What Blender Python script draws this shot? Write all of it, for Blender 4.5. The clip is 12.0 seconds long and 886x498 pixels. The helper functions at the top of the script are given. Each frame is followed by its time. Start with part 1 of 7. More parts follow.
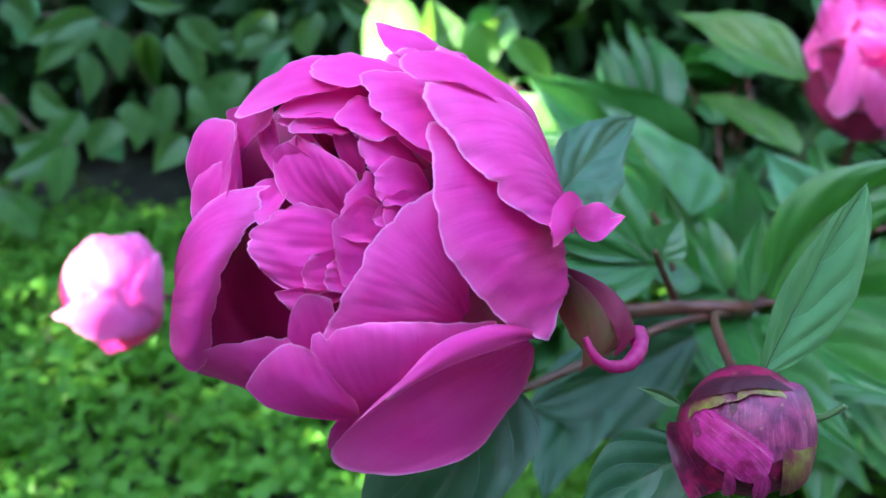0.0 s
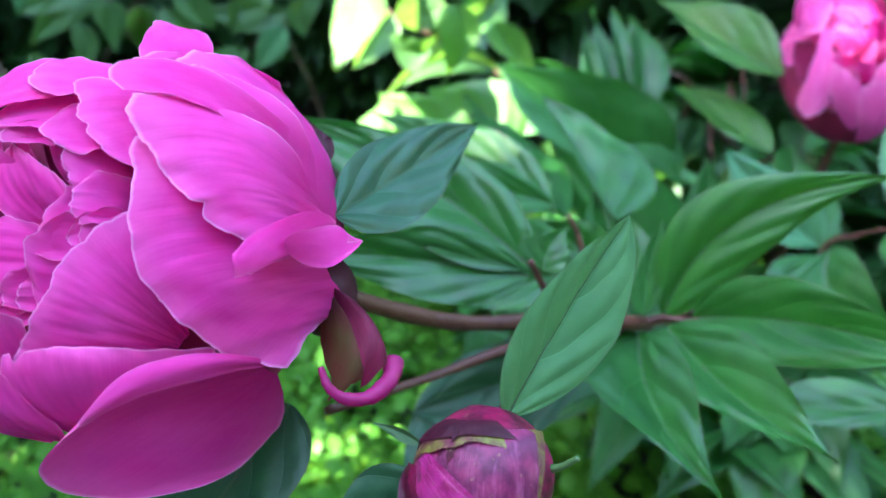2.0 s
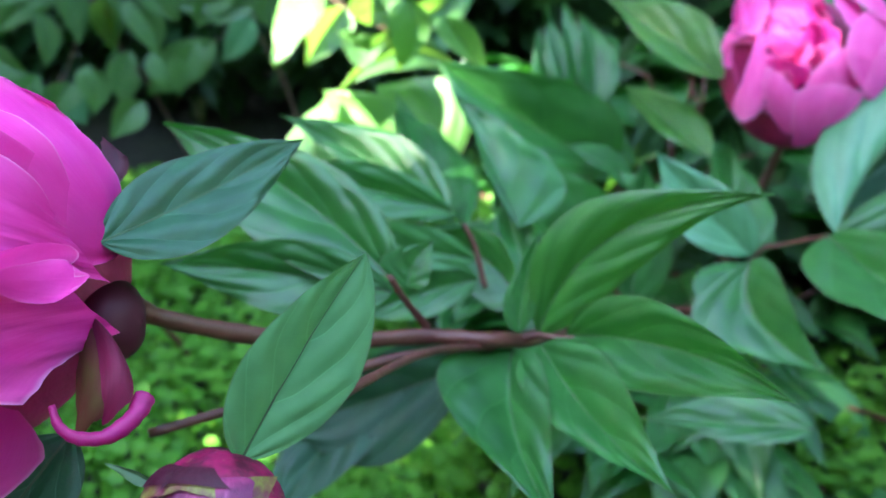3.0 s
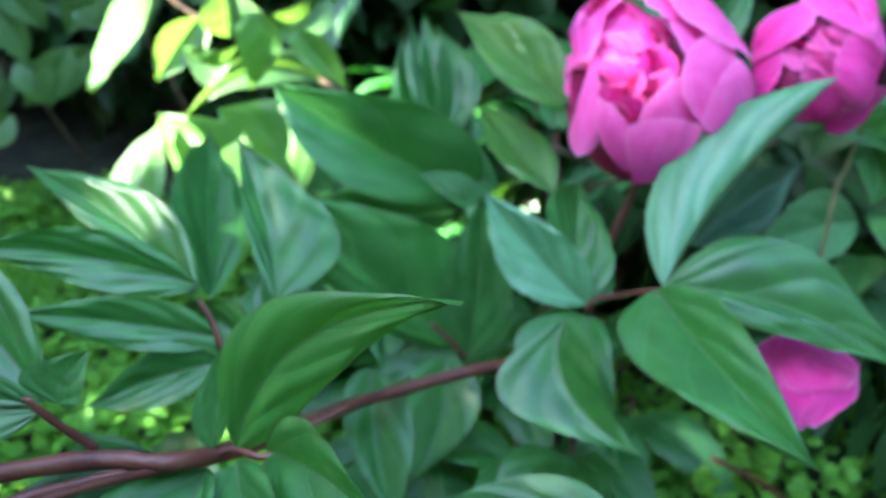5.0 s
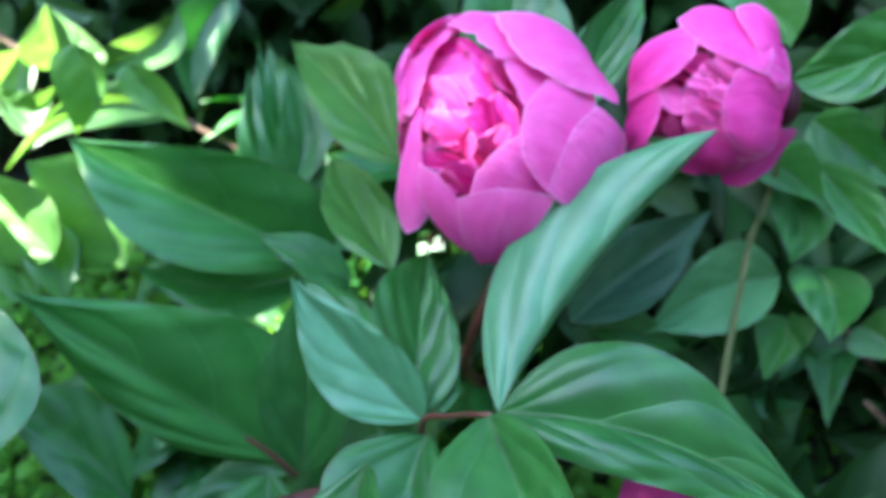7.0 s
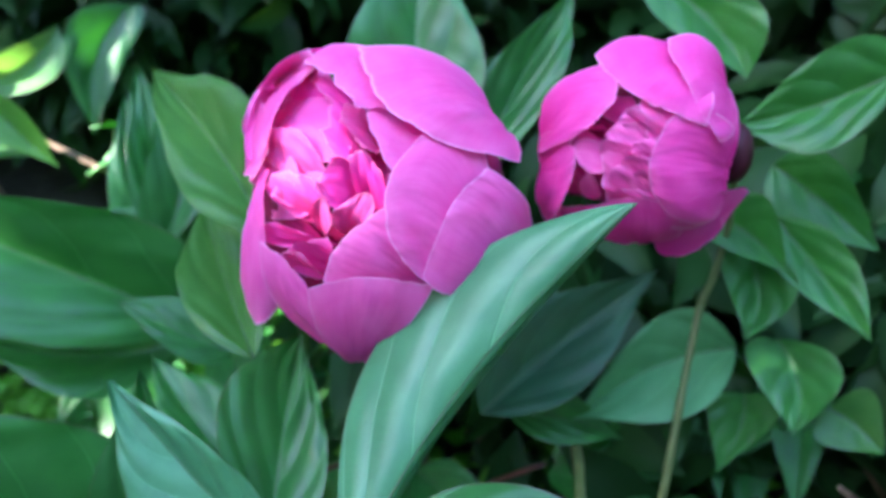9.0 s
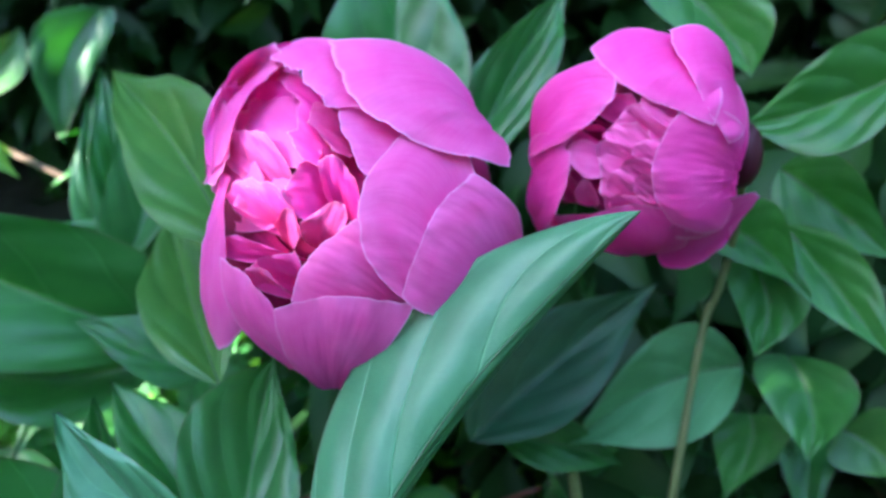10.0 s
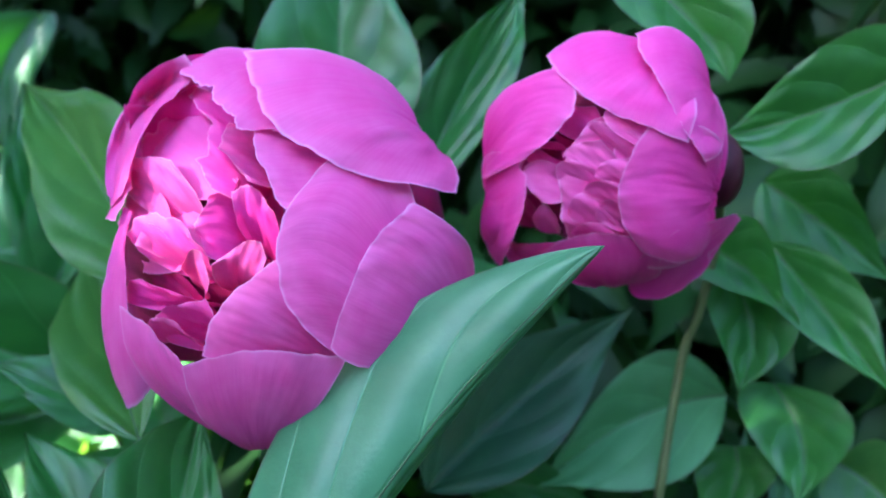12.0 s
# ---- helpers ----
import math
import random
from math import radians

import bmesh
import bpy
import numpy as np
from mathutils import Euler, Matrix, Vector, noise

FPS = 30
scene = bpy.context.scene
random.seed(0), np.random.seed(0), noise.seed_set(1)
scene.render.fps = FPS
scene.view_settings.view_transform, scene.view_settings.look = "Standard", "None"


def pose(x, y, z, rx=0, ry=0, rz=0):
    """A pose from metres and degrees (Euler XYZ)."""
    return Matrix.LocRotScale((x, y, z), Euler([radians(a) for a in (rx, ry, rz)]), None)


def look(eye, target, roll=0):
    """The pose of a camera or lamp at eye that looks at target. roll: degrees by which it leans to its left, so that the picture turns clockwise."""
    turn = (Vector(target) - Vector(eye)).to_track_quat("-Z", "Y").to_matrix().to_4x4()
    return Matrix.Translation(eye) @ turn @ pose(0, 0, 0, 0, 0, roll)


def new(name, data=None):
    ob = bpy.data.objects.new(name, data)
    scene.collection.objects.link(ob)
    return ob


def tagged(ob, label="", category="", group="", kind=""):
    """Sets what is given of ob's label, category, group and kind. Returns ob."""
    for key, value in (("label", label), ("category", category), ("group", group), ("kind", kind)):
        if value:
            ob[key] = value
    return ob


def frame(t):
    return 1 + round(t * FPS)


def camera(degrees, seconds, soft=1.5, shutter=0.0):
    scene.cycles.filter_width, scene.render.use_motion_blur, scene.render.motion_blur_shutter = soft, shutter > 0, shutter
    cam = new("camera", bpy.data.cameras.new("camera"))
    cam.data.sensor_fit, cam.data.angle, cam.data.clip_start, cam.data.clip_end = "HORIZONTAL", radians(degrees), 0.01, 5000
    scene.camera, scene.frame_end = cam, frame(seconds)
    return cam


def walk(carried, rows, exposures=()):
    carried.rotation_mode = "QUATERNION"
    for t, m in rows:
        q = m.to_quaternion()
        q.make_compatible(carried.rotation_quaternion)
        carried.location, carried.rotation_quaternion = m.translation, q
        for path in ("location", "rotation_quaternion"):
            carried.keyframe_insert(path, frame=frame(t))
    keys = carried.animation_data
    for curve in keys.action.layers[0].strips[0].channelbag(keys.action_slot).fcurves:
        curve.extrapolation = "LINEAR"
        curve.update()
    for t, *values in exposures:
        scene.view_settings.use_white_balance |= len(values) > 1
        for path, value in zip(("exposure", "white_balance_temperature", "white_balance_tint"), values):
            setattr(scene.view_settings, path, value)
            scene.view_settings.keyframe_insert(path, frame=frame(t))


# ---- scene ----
cam = camera(57.0, 12.0)
PATH = [
    (0, (0.01, 0.015, 0.505), (-0.069, 1.797, -0.4), -0.8),
    (0.5, (0.02, 0.019, 0.502), (-0.062, 1.794, -0.417), -0.0),
    (1, (0.037, 0.024, 0.504), (-0.088, 1.789, -0.427), -0.2),
    (1.5, (0.058, 0.029, 0.505), (-0.1, 1.787, -0.437), -0.2),
    (2, (0.084, 0.037, 0.509), (-0.109, 1.782, -0.449), -0.2),
    (2.5, (0.115, 0.047, 0.511), (-0.099, 1.779, -0.464), 0.2),
    (3, (0.145, 0.058, 0.514), (-0.082, 1.784, -0.47), -0.1),
    (5, (0.25, 0.14, 0.525), (0.055, 1.847, -0.498), -0.3),
    (5.5, (0.273, 0.167, 0.525), (0.09, 1.865, -0.517), -0.9),
    (6, (0.296, 0.201, 0.523), (0.12, 1.89, -0.533), -1.2),
    (6.5, (0.323, 0.23, 0.515), (0.118, 1.932, -0.516), -2.4),
    (7, (0.339, 0.27, 0.522), (0.145, 1.953, -0.541), -2.5),
    (7.5, (0.359, 0.301, 0.526), (0.155, 1.975, -0.55), -2.8),
    (9.5, (0.383, 0.382, 0.501), (0.225, 2.06, -0.576), -2.3),
    (10, (0.383, 0.394, 0.494), (0.234, 2.084, -0.565), -2.4),
    (10.5, (0.388, 0.406, 0.488), (0.245, 2.104, -0.559), -2.7),
    (11, (0.391, 0.413, 0.487), (0.26, 2.114, -0.556), -3.0),
    (11.5, (0.396, 0.422, 0.486), (0.274, 2.119, -0.565), -2.8),
    (12, (0.394, 0.432, 0.485), (0.285, 2.121, -0.581), -2.8),
]
EXPOSURES = [(0.0, 4.3, 6450, 12), (1.5, 4.4, 6400, 10), (3.0, 4.4, 6400, 11), (6.0, 4.35, 6200, 12), (9.5, 4.13, 6000, 10), (12.0, 3.88, 5850, 10)]
walk(cam, [(t, look(eye, target, roll)) for t, eye, target, roll in PATH], EXPOSURES)

cam.data.dof.use_dof = True
cam.data.dof.focus_distance = 0.20
cam.data.dof.aperture_fstop = 12.5

# ---- world and sun ----
SUN_WAY = Vector((-0.75, -0.25, 0.60)).normalized()
world = bpy.data.worlds.new("sky")
scene.world = world
world.use_nodes = True
sky = world.node_tree.nodes.new("ShaderNodeTexSky")
sky.sky_type, sky.sun_disc = "NISHITA", False
sky.sun_elevation = math.asin(SUN_WAY.z)
sky.sun_rotation = math.atan2(SUN_WAY.x, SUN_WAY.y)
background = world.node_tree.nodes["Background"]
background.inputs["Strength"].default_value = 0.15
world.node_tree.links.new(sky.outputs[0], background.inputs["Color"])
sun = new("sun", bpy.data.lights.new("sun", "SUN"))
sun.data.energy, sun.data.angle, sun.data.color = 5.0, radians(0.9), (1.0, 0.95, 0.86)
sun.matrix_world = look((0, 0, 6), Vector((0, 0, 6)) - SUN_WAY)


# ---- materials ----
class Nodes:
    """A node material under construction, with short ways to add nodes."""

    def __init__(self, name):
        self.mat = bpy.data.materials.new(name)
        self.mat.use_nodes = True
        self.tree = self.mat.node_tree
        self.bsdf = self.tree.nodes["Principled BSDF"]
        self.out = self.tree.nodes["Material Output"]

    def add(self, kind, **values):
        node = self.tree.nodes.new(kind)
        for key, value in values.items():
            node.inputs[key.replace("_", " ")].default_value = value
        return node

    def join(self, a, b):
        self.tree.links.new(a, b)

    def math(self, op, a, b=0.0, c=0.0):
        node = self.tree.nodes.new("ShaderNodeMath")
        node.operation = op
        for slot, value in zip(node.inputs, (a, b, c)):
            if isinstance(value, (int, float)):
                slot.default_value = value
            else:
                self.join(value, slot)
        return node.outputs[0]

    def mix(self, fac, a, b):
        node = self.tree.nodes.new("ShaderNodeMix")
        node.data_type = "RGBA"
        for slot, value in ((node.inputs[0], fac), (node.inputs[6], a), (node.inputs[7], b)):
            if isinstance(value, (int, float)):
                slot.default_value = value
            elif isinstance(value, tuple):
                slot.default_value = (*value, 1.0)
            else:
                self.join(value, slot)
        return node.outputs[2]

    def ramp(self, value, low, high):
        node = self.tree.nodes.new("ShaderNodeMapRange")
        node.interpolation_type = "SMOOTHSTEP"
        node.inputs[1].default_value, node.inputs[2].default_value = low, high
        self.join(value, node.inputs[0])
        return node.outputs[0]

    def noise(self, scale, detail=3.0, coords=None, rough=0.55):
        node = self.add("ShaderNodeTexNoise", Scale=scale, Detail=detail, Roughness=rough)
        self.join(coords if coords else self.add("ShaderNodeTexCoord").outputs["Object"], node.inputs["Vector"])
        return node.outputs["Fac"]

    def uv(self, sx=1.0, sy=1.0):
        coords = self.add("ShaderNodeTexCoord").outputs["UV"]
        mapping = self.add("ShaderNodeMapping")
        mapping.inputs["Scale"].default_value = (sx, sy, 1.0)
        self.join(coords, mapping.inputs["Vector"])
        return mapping.outputs[0]

    def bump(self, height, strength, distance):
        node = self.add("ShaderNodeBump", Strength=strength, Distance=distance)
        self.join(height, node.inputs["Height"])
        self.join(node.outputs[0], self.bsdf.inputs["Normal"])
        return node.outputs[0]

    def thin(self, colour, share, normal=None):
        """Lets part of the light through, as a thin leaf or petal does."""
        through_light = self.add("ShaderNodeBsdfTranslucent")
        if isinstance(colour, tuple):
            through_light.inputs["Color"].default_value = (*colour, 1.0)
        else:
            self.join(colour, through_light.inputs["Color"])
        blend = self.add("ShaderNodeMixShader", Fac=share)
        self.join(self.bsdf.outputs[0], blend.inputs[1])
        self.join(through_light.outputs[0], blend.inputs[2])
        self.join(blend.outputs[0], self.out.inputs["Surface"])

    def random(self):
        return self.add("ShaderNodeObjectInfo").outputs["Random"]


def leaf_material(name, dark, light, glow, rough, share=0.3, veins=3.4, relief=0.34):
    m = Nodes(name)
    split = m.add("ShaderNodeSeparateXYZ")
    m.join(m.uv(), split.inputs[0])
    side = m.math("ABSOLUTE", m.math("MULTIPLY_ADD", split.outputs[0], 2.0, -1.0))
    q = m.math("MULTIPLY_ADD", split.outputs[1], veins, m.math("MULTIPLY", m.math("POWER", side, 1.2), -1.75))
    ridge = m.math("PINGPONG", q, 0.5)
    lateral = m.ramp(ridge, 0.035, 0.0)
    middle = m.ramp(side, 0.035, 0.008)
    vein = m.math("MAXIMUM", m.math("MULTIPLY", lateral, 0.6), middle)
    patches = m.ramp(m.noise(3.0, 4.0, m.uv(1.2, 2.0)), 0.32, 0.68)
    grain = m.noise(700.0, 4.0)
    tone = m.math("ADD", m.math("MULTIPLY", patches, 0.55), m.math("MULTIPLY", m.random(), 0.45))
    colour = m.mix(tone, dark, light)
    colour = m.mix(m.math("MULTIPLY", vein, 0.34), colour, tuple(min(1.0, c * 2.2 + 0.02) for c in light))
    edge = m.math("MULTIPLY", m.ramp(side, 0.965, 1.0), 0.6)
    colour = m.mix(edge, colour, (0.09, 0.05, 0.045))
    m.join(colour, m.bsdf.inputs["Base Color"])
    m.join(m.math("MULTIPLY_ADD", m.noise(60.0, 3.0), 0.22, rough - 0.11), m.bsdf.inputs["Roughness"])
    m.bsdf.inputs["Specular IOR Level"].default_value = 0.6
    puff = m.math("MULTIPLY", m.ramp(ridge, 0.0, 0.45), 1.0)
    height = m.math("ADD", m.math("ADD", m.math("MULTIPLY", puff, 0.7), m.math("MULTIPLY", m.math("MAXIMUM", middle, lateral), -1.0)), m.math("MULTIPLY", grain, 0.22))
    m.bump(height, relief, 0.0014)
    m.thin(glow, share)
    return m.mat


def petal_material(name, deep, fresh, rim, glow, share=0.2, gloss=0.2, root=(0.46, 0.004, 0.12)):
    m = Nodes(name)
    split = m.add("ShaderNodeSeparateXYZ")
    m.join(m.uv(), split.inputs[0])
    streak = m.noise(1.0, 4.0, m.uv(80.0, 2.4), 0.6)
    fine = m.noise(1.0, 2.0, m.uv(240.0, 6.0))
    blotch = m.noise(2.0, 3.0, m.uv(1.6, 1.6))
    tone = m.math("ADD", m.math("MULTIPLY", m.ramp(streak, 0.3, 0.72), 0.2),
                  m.math("ADD", m.math("MULTIPLY", m.ramp(blotch, 0.3, 0.7), 0.35), m.math("MULTIPLY", m.random(), 0.25)))
    colour = m.mix(tone, deep, fresh)
    side = m.math("ABSOLUTE", m.math("MULTIPLY_ADD", split.outputs[0], 2.0, -1.0))
    border = m.math("MAXIMUM", m.ramp(split.outputs[1], 0.72, 1.0), m.math("MULTIPLY", m.ramp(side, 0.75, 1.0), 0.7))
    colour = m.mix(m.math("MULTIPLY", border, 0.12), colour, rim)
    thin_edge = m.math("MAXIMUM", m.ramp(split.outputs[1], 0.97, 1.0), m.ramp(side, 0.97, 1.0))
    colour = m.mix(m.math("MULTIPLY", thin_edge, 0.6), colour, rim)
    colour = m.mix(m.math("MULTIPLY", m.ramp(split.outputs[1], 0.55, 0.05), 0.7), colour, root)
    m.join(colour, m.bsdf.inputs["Base Color"])
    m.bsdf.inputs["Roughness"].default_value = 0.55
    m.bsdf.inputs["Specular IOR Level"].default_value = gloss
    m.bump(m.math("ADD", m.math("MULTIPLY", streak, 0.8), m.math("MULTIPLY", fine, 0.5)), 0.34, 0.0003)
    m.thin(glow, share)
    return m.mat


def bud_material(name, dark, mid, pale):
    """Skin of a closed bud: blotches, long pale streaks and small scars."""
    m = Nodes(name)
    blotch = m.ramp(m.noise(170.0, 4.0), 0.36, 0.64)
    streak = m.ramp(m.noise(1.0, 5.0, m.uv(14.0, 1.6), 0.7), 0.50, 0.78)
    fine = m.noise(1.0, 3.0, m.uv(70.0, 4.0))
    colour = m.mix(blotch, dark, mid)
    colour = m.mix(m.math("MULTIPLY", streak, m.math("MULTIPLY_ADD", fine, 0.8, 0.4)), colour, pale)
    scars = m.ramp(m.noise(420.0, 2.0), 0.66, 0.72)
    colour = m.mix(m.math("MULTIPLY", scars, 0.5), colour, (0.30, 0.16, 0.08))
    m.join(colour, m.bsdf.inputs["Base Color"])
    m.bsdf.inputs["Roughness"].default_value = 0.42
    m.bsdf.inputs["Specular IOR Level"].default_value = 0.35
    m.bump(m.math("ADD", m.noise(300.0, 4.0), m.math("MULTIPLY", fine, 0.6)), 0.4, 0.0007)
    return m.mat


def plain_material(name, dark, light, rough, scale, bump=0.4, distance=0.001, thin=None):
    m = Nodes(name)
    coarse, fine = m.ramp(m.noise(scale, 4.0), 0.3, 0.7), m.noise(scale * 9.0, 3.0)
    tone = m.math("ADD", m.math("MULTIPLY", coarse, 0.65), m.math("MULTIPLY", fine, 0.35))
    m.join(m.mix(tone, dark, light), m.bsdf.inputs["Base Color"])
    m.bsdf.inputs["Roughness"].default_value = rough
    m.bump(m.math("ADD", coarse, m.math("MULTIPLY", fine, 0.5)), bump, distance)
    if thin:
        m.thin(thin, 0.35)
    return m.mat


def island_leaf_material(name, dark, light, glow, rough, share=0.35):
    """For foliage that is one joined mesh: each leaf has a tone of its own."""
    m = Nodes(name)
    tone = m.math("ADD", m.math("MULTIPLY", m.add("ShaderNodeNewGeometry").outputs["Random Per Island"], 0.7),
                  m.math("MULTIPLY", m.noise(25.0, 3.0), 0.3))
    m.join(m.mix(tone, dark, light), m.bsdf.inputs["Base Color"])
    m.bsdf.inputs["Roughness"].default_value = rough
    m.bsdf.inputs["Specular IOR Level"].default_value = 0.2
    m.bump(m.noise(160.0, 3.0), 0.35, 0.001)
    m.thin(glow, share)
    return m.mat


LEAF = leaf_material("peony_leaf_green", (0.011, 0.080, 0.014), (0.040, 0.186, 0.034), (0.06, 0.38, 0.02), 0.44, 0.2)
LEAF_FRESH = leaf_material("peony_leaf_fresh", (0.015, 0.104, 0.014), (0.042, 0.192, 0.030), (0.10, 0.42, 0.02), 0.46, 0.26)
LEAF_TEAL = leaf_material("peony_leaf_teal", (0.043, 0.160, 0.066), (0.092, 0.280, 0.125), (0.05, 0.30, 0.04), 0.42, 0.16)
# Slate green of one leaflet; elsewhere the dark colour stands in for shade.
LEAF_SLATE_SHADED = leaf_material("peony_leaf_slate_shaded", (0.010, 0.058, 0.024), (0.028, 0.108, 0.046), (0.04, 0.22, 0.03), 0.5, 0.14)
LEAF_MATT = leaf_material("peony_leaf_matt", (0.07, 0.23, 0.08), (0.11, 0.31, 0.12), (0.10, 0.36, 0.05), 0.6, 0.2, 3.4, 0.16)
# Yellower, paler copy of the leaf green, with sunlight put into its colour.
LEAF_SUNNY = leaf_material("peony_leaf_sunny", (0.035, 0.14, 0.025), (0.085, 0.22, 0.04), (0.22, 0.48, 0.05), 0.42, 0.34, 3.4, 0.16)
SHRUB_LEAF = leaf_material("shrub_leaf_green", (0.035, 0.11, 0.03), (0.09, 0.22, 0.05), (0.20, 0.45, 0.05), 0.45, 0.34, 3.4)
PETAL = petal_material("magenta_petal", (0.74, 0.017, 0.27), (0.92, 0.095, 0.48), (0.93, 0.44, 0.74), (0.96, 0.04, 0.48))
# Dark crimson that puts the shade of the recesses into the backing petals.
PETAL_RECESS_SHADE = petal_material("recess_shade_petal", (0.16, 0.003, 0.04), (0.32, 0.008, 0.10), (0.55, 0.05, 0.25), (0.6, 0.01, 0.15))
PETAL_ROSE = petal_material("rose_petal", (0.82, 0.028, 0.31), (0.95, 0.125, 0.50), (0.94, 0.42, 0.76), (0.97, 0.04, 0.46), root=(0.68, 0.012, 0.22))
PETAL_PINK = petal_material("pink_petal", (0.80, 0.065, 0.33), (0.93, 0.19, 0.54), (0.94, 0.48, 0.80), (0.97, 0.08, 0.50), root=(0.80, 0.09, 0.40))
PETAL_PALE = petal_material("pale_inner_petal", (0.74, 0.045, 0.29), (0.88, 0.17, 0.50), (0.94, 0.48, 0.74), (0.94, 0.04, 0.24))
SEPAL_RED = petal_material("red_sepal", (0.13, 0.003, 0.025), (0.26, 0.008, 0.06), (0.30, 0.02, 0.08), (0.3, 0.01, 0.05), 0.15, 0.3, (0.05, 0.003, 0.012))
BUD_SKIN = bud_material("bud_skin", (0.055, 0.002, 0.014), (0.26, 0.006, 0.06), (0.50, 0.035, 0.20))
BUD_MAUVE = bud_material("bud_mauve", (0.12, 0.010, 0.055), (0.26, 0.028, 0.10), (0.42, 0.09, 0.22))
BUD_PINK = bud_material("bud_petal", (0.26, 0.006, 0.08), (0.50, 0.025, 0.22), (0.72, 0.20, 0.44))
SEPAL = petal_material("maroon_green_sepal", (0.13, 0.003, 0.020), (0.060, 0.080, 0.010), (0.34, 0.006, 0.06), (0.20, 0.03, 0.01), 0.15, 0.25, (0.05, 0.003, 0.012))
SEPAL_DARK = petal_material("dark_sepal", (0.028, 0.002, 0.008), (0.075, 0.006, 0.022), (0.10, 0.012, 0.03), (0.08, 0.005, 0.02), 0.06, 0.3, (0.05, 0.003, 0.012))
SEPAL_GREEN = bud_material("yellow_green_sepal", (0.13, 0.012, 0.04), (0.17, 0.16, 0.025), (0.26, 0.24, 0.06))
PETAL_ROLL = plain_material("rolled_petal", (0.30, 0.006, 0.09), (0.54, 0.022, 0.22), 0.5, 90.0, 0.3, 0.0005, (0.8, 0.02, 0.3))
# For the filler balls: dark crimson with the shade between petals put in.
CORE_SHADE = plain_material("flower_core_shade", (0.22, 0.004, 0.055), (0.40, 0.010, 0.12), 0.6, 60.0, 0.4, 0.0008)
BRACT = plain_material("green_bract", (0.04, 0.10, 0.03), (0.08, 0.16, 0.05), 0.5, 70.0)
STEM = plain_material("red_brown_stem", (0.070, 0.014, 0.013), (0.135, 0.045, 0.026), 0.45, 70.0, 0.5, 0.0008)
RIB = plain_material("leaf_rib", (0.035, 0.10, 0.03), (0.075, 0.115, 0.05), 0.5, 60.0, 0.2, 0.0004)
STEM_GREEN = plain_material("tan_green_stem", (0.09, 0.12, 0.03), (0.16, 0.17, 0.06), 0.5, 70.0, 0.5, 0.0008)
TWIG = plain_material("brown_twig", (0.10, 0.06, 0.035), (0.20, 0.13, 0.08), 0.7, 60.0, 0.6, 0.001)
SOIL = plain_material("garden_soil", (0.012, 0.012, 0.006), (0.030, 0.034, 0.014), 0.95, 14.0, 0.9, 0.01)
COVER = island_leaf_material("ground_cover_green", (0.05, 0.18, 0.02), (0.13, 0.35, 0.04), (0.24, 0.50, 0.04), 0.5)
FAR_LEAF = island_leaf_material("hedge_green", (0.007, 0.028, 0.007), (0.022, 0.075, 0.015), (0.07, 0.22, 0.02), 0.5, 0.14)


PLASTER = plain_material("grey_plaster", (0.20, 0.19, 0.18), (0.28, 0.27, 0.25), 0.9, 3.0, 0.3, 0.003)


# ---- shapes ----
def mesh_object(name, verts, faces, mat, parent=None, label="", uvs=None, smooth=True):
    mesh = bpy.data.meshes.new(name)
    mesh.from_pydata([tuple(v) for v in verts], [], faces)
    if uvs is not None:
        layer = mesh.uv_layers.new(name="UVMap")
        index = np.empty(len(mesh.loops), dtype=np.int32)
        mesh.loops.foreach_get("vertex_index", index)
        layer.data.foreach_set("uv", np.asarray(uvs, dtype=np.float32)[index].ravel())
    mesh.materials.append(mat)
    if smooth:
        mesh.polygons.foreach_set("use_smooth", [True] * len(mesh.polygons))
    ob = new(name, mesh)
    if parent:
        ob.parent = parent
    return tagged(ob, label)


def thing(name, origin, label, category, group="", kind=""):
    ob = new(name)
    ob.location = origin
    ob.empty_display_size = 0.02
    return tagged(ob, label, category, group, kind)


def sway(x, y, seed):
    """Smooth waves between -1 and 1 that never quite repeat."""
    return (np.sin(2.1 * x + 1.7 * y + seed * 1.3) + np.sin(4.7 * x - 2.9 * y + seed * 2.7) * 0.6
            + np.sin(9.3 * x + 3.1 * y + seed * 4.1) * 0.35) / 1.95


def petal_outline(u, v, a, b, jag, seed):
    """How wide a petal is at v, and how far along it each point lies: a broad, frayed, rounded front edge."""
    front = max(0.08, 1 - 1.25 * b)
    width = np.where(v < 0.5, np.sin(np.pi / 2 * np.minimum(v / 0.5, 1)) ** (2 * a), 1 - (1 - front) * (np.maximum(v - 0.5, 0) / 0.5) ** 2)
    fray = min(jag, 0.15) * 0.20
    s = np.abs(u)
    sides = 1 + 0.05 * sway(v * 3 + (u > 0) * 5.0, v * 0, seed + 3) + (fray * sway(v * 10 + (u > 0) * 3.0, v * 0, seed + 5) + fray * 0.4 * sway(v * 27 + (u > 0) * 3.0, v * 0, seed + 8)) * s
    lobes = jag * (0.5 + 0.5 * sway(u * 2.3, u * 0, seed)) + fray * (sway(u * 6.5, u * 0, seed + 9) + 0.2 * sway(u * 19, u * 0, seed + 2))
    along = v * (1 - (lobes + 0.26 * s ** 2.6) * v ** 3)
    return width * sides, along


VEINS = 3.4


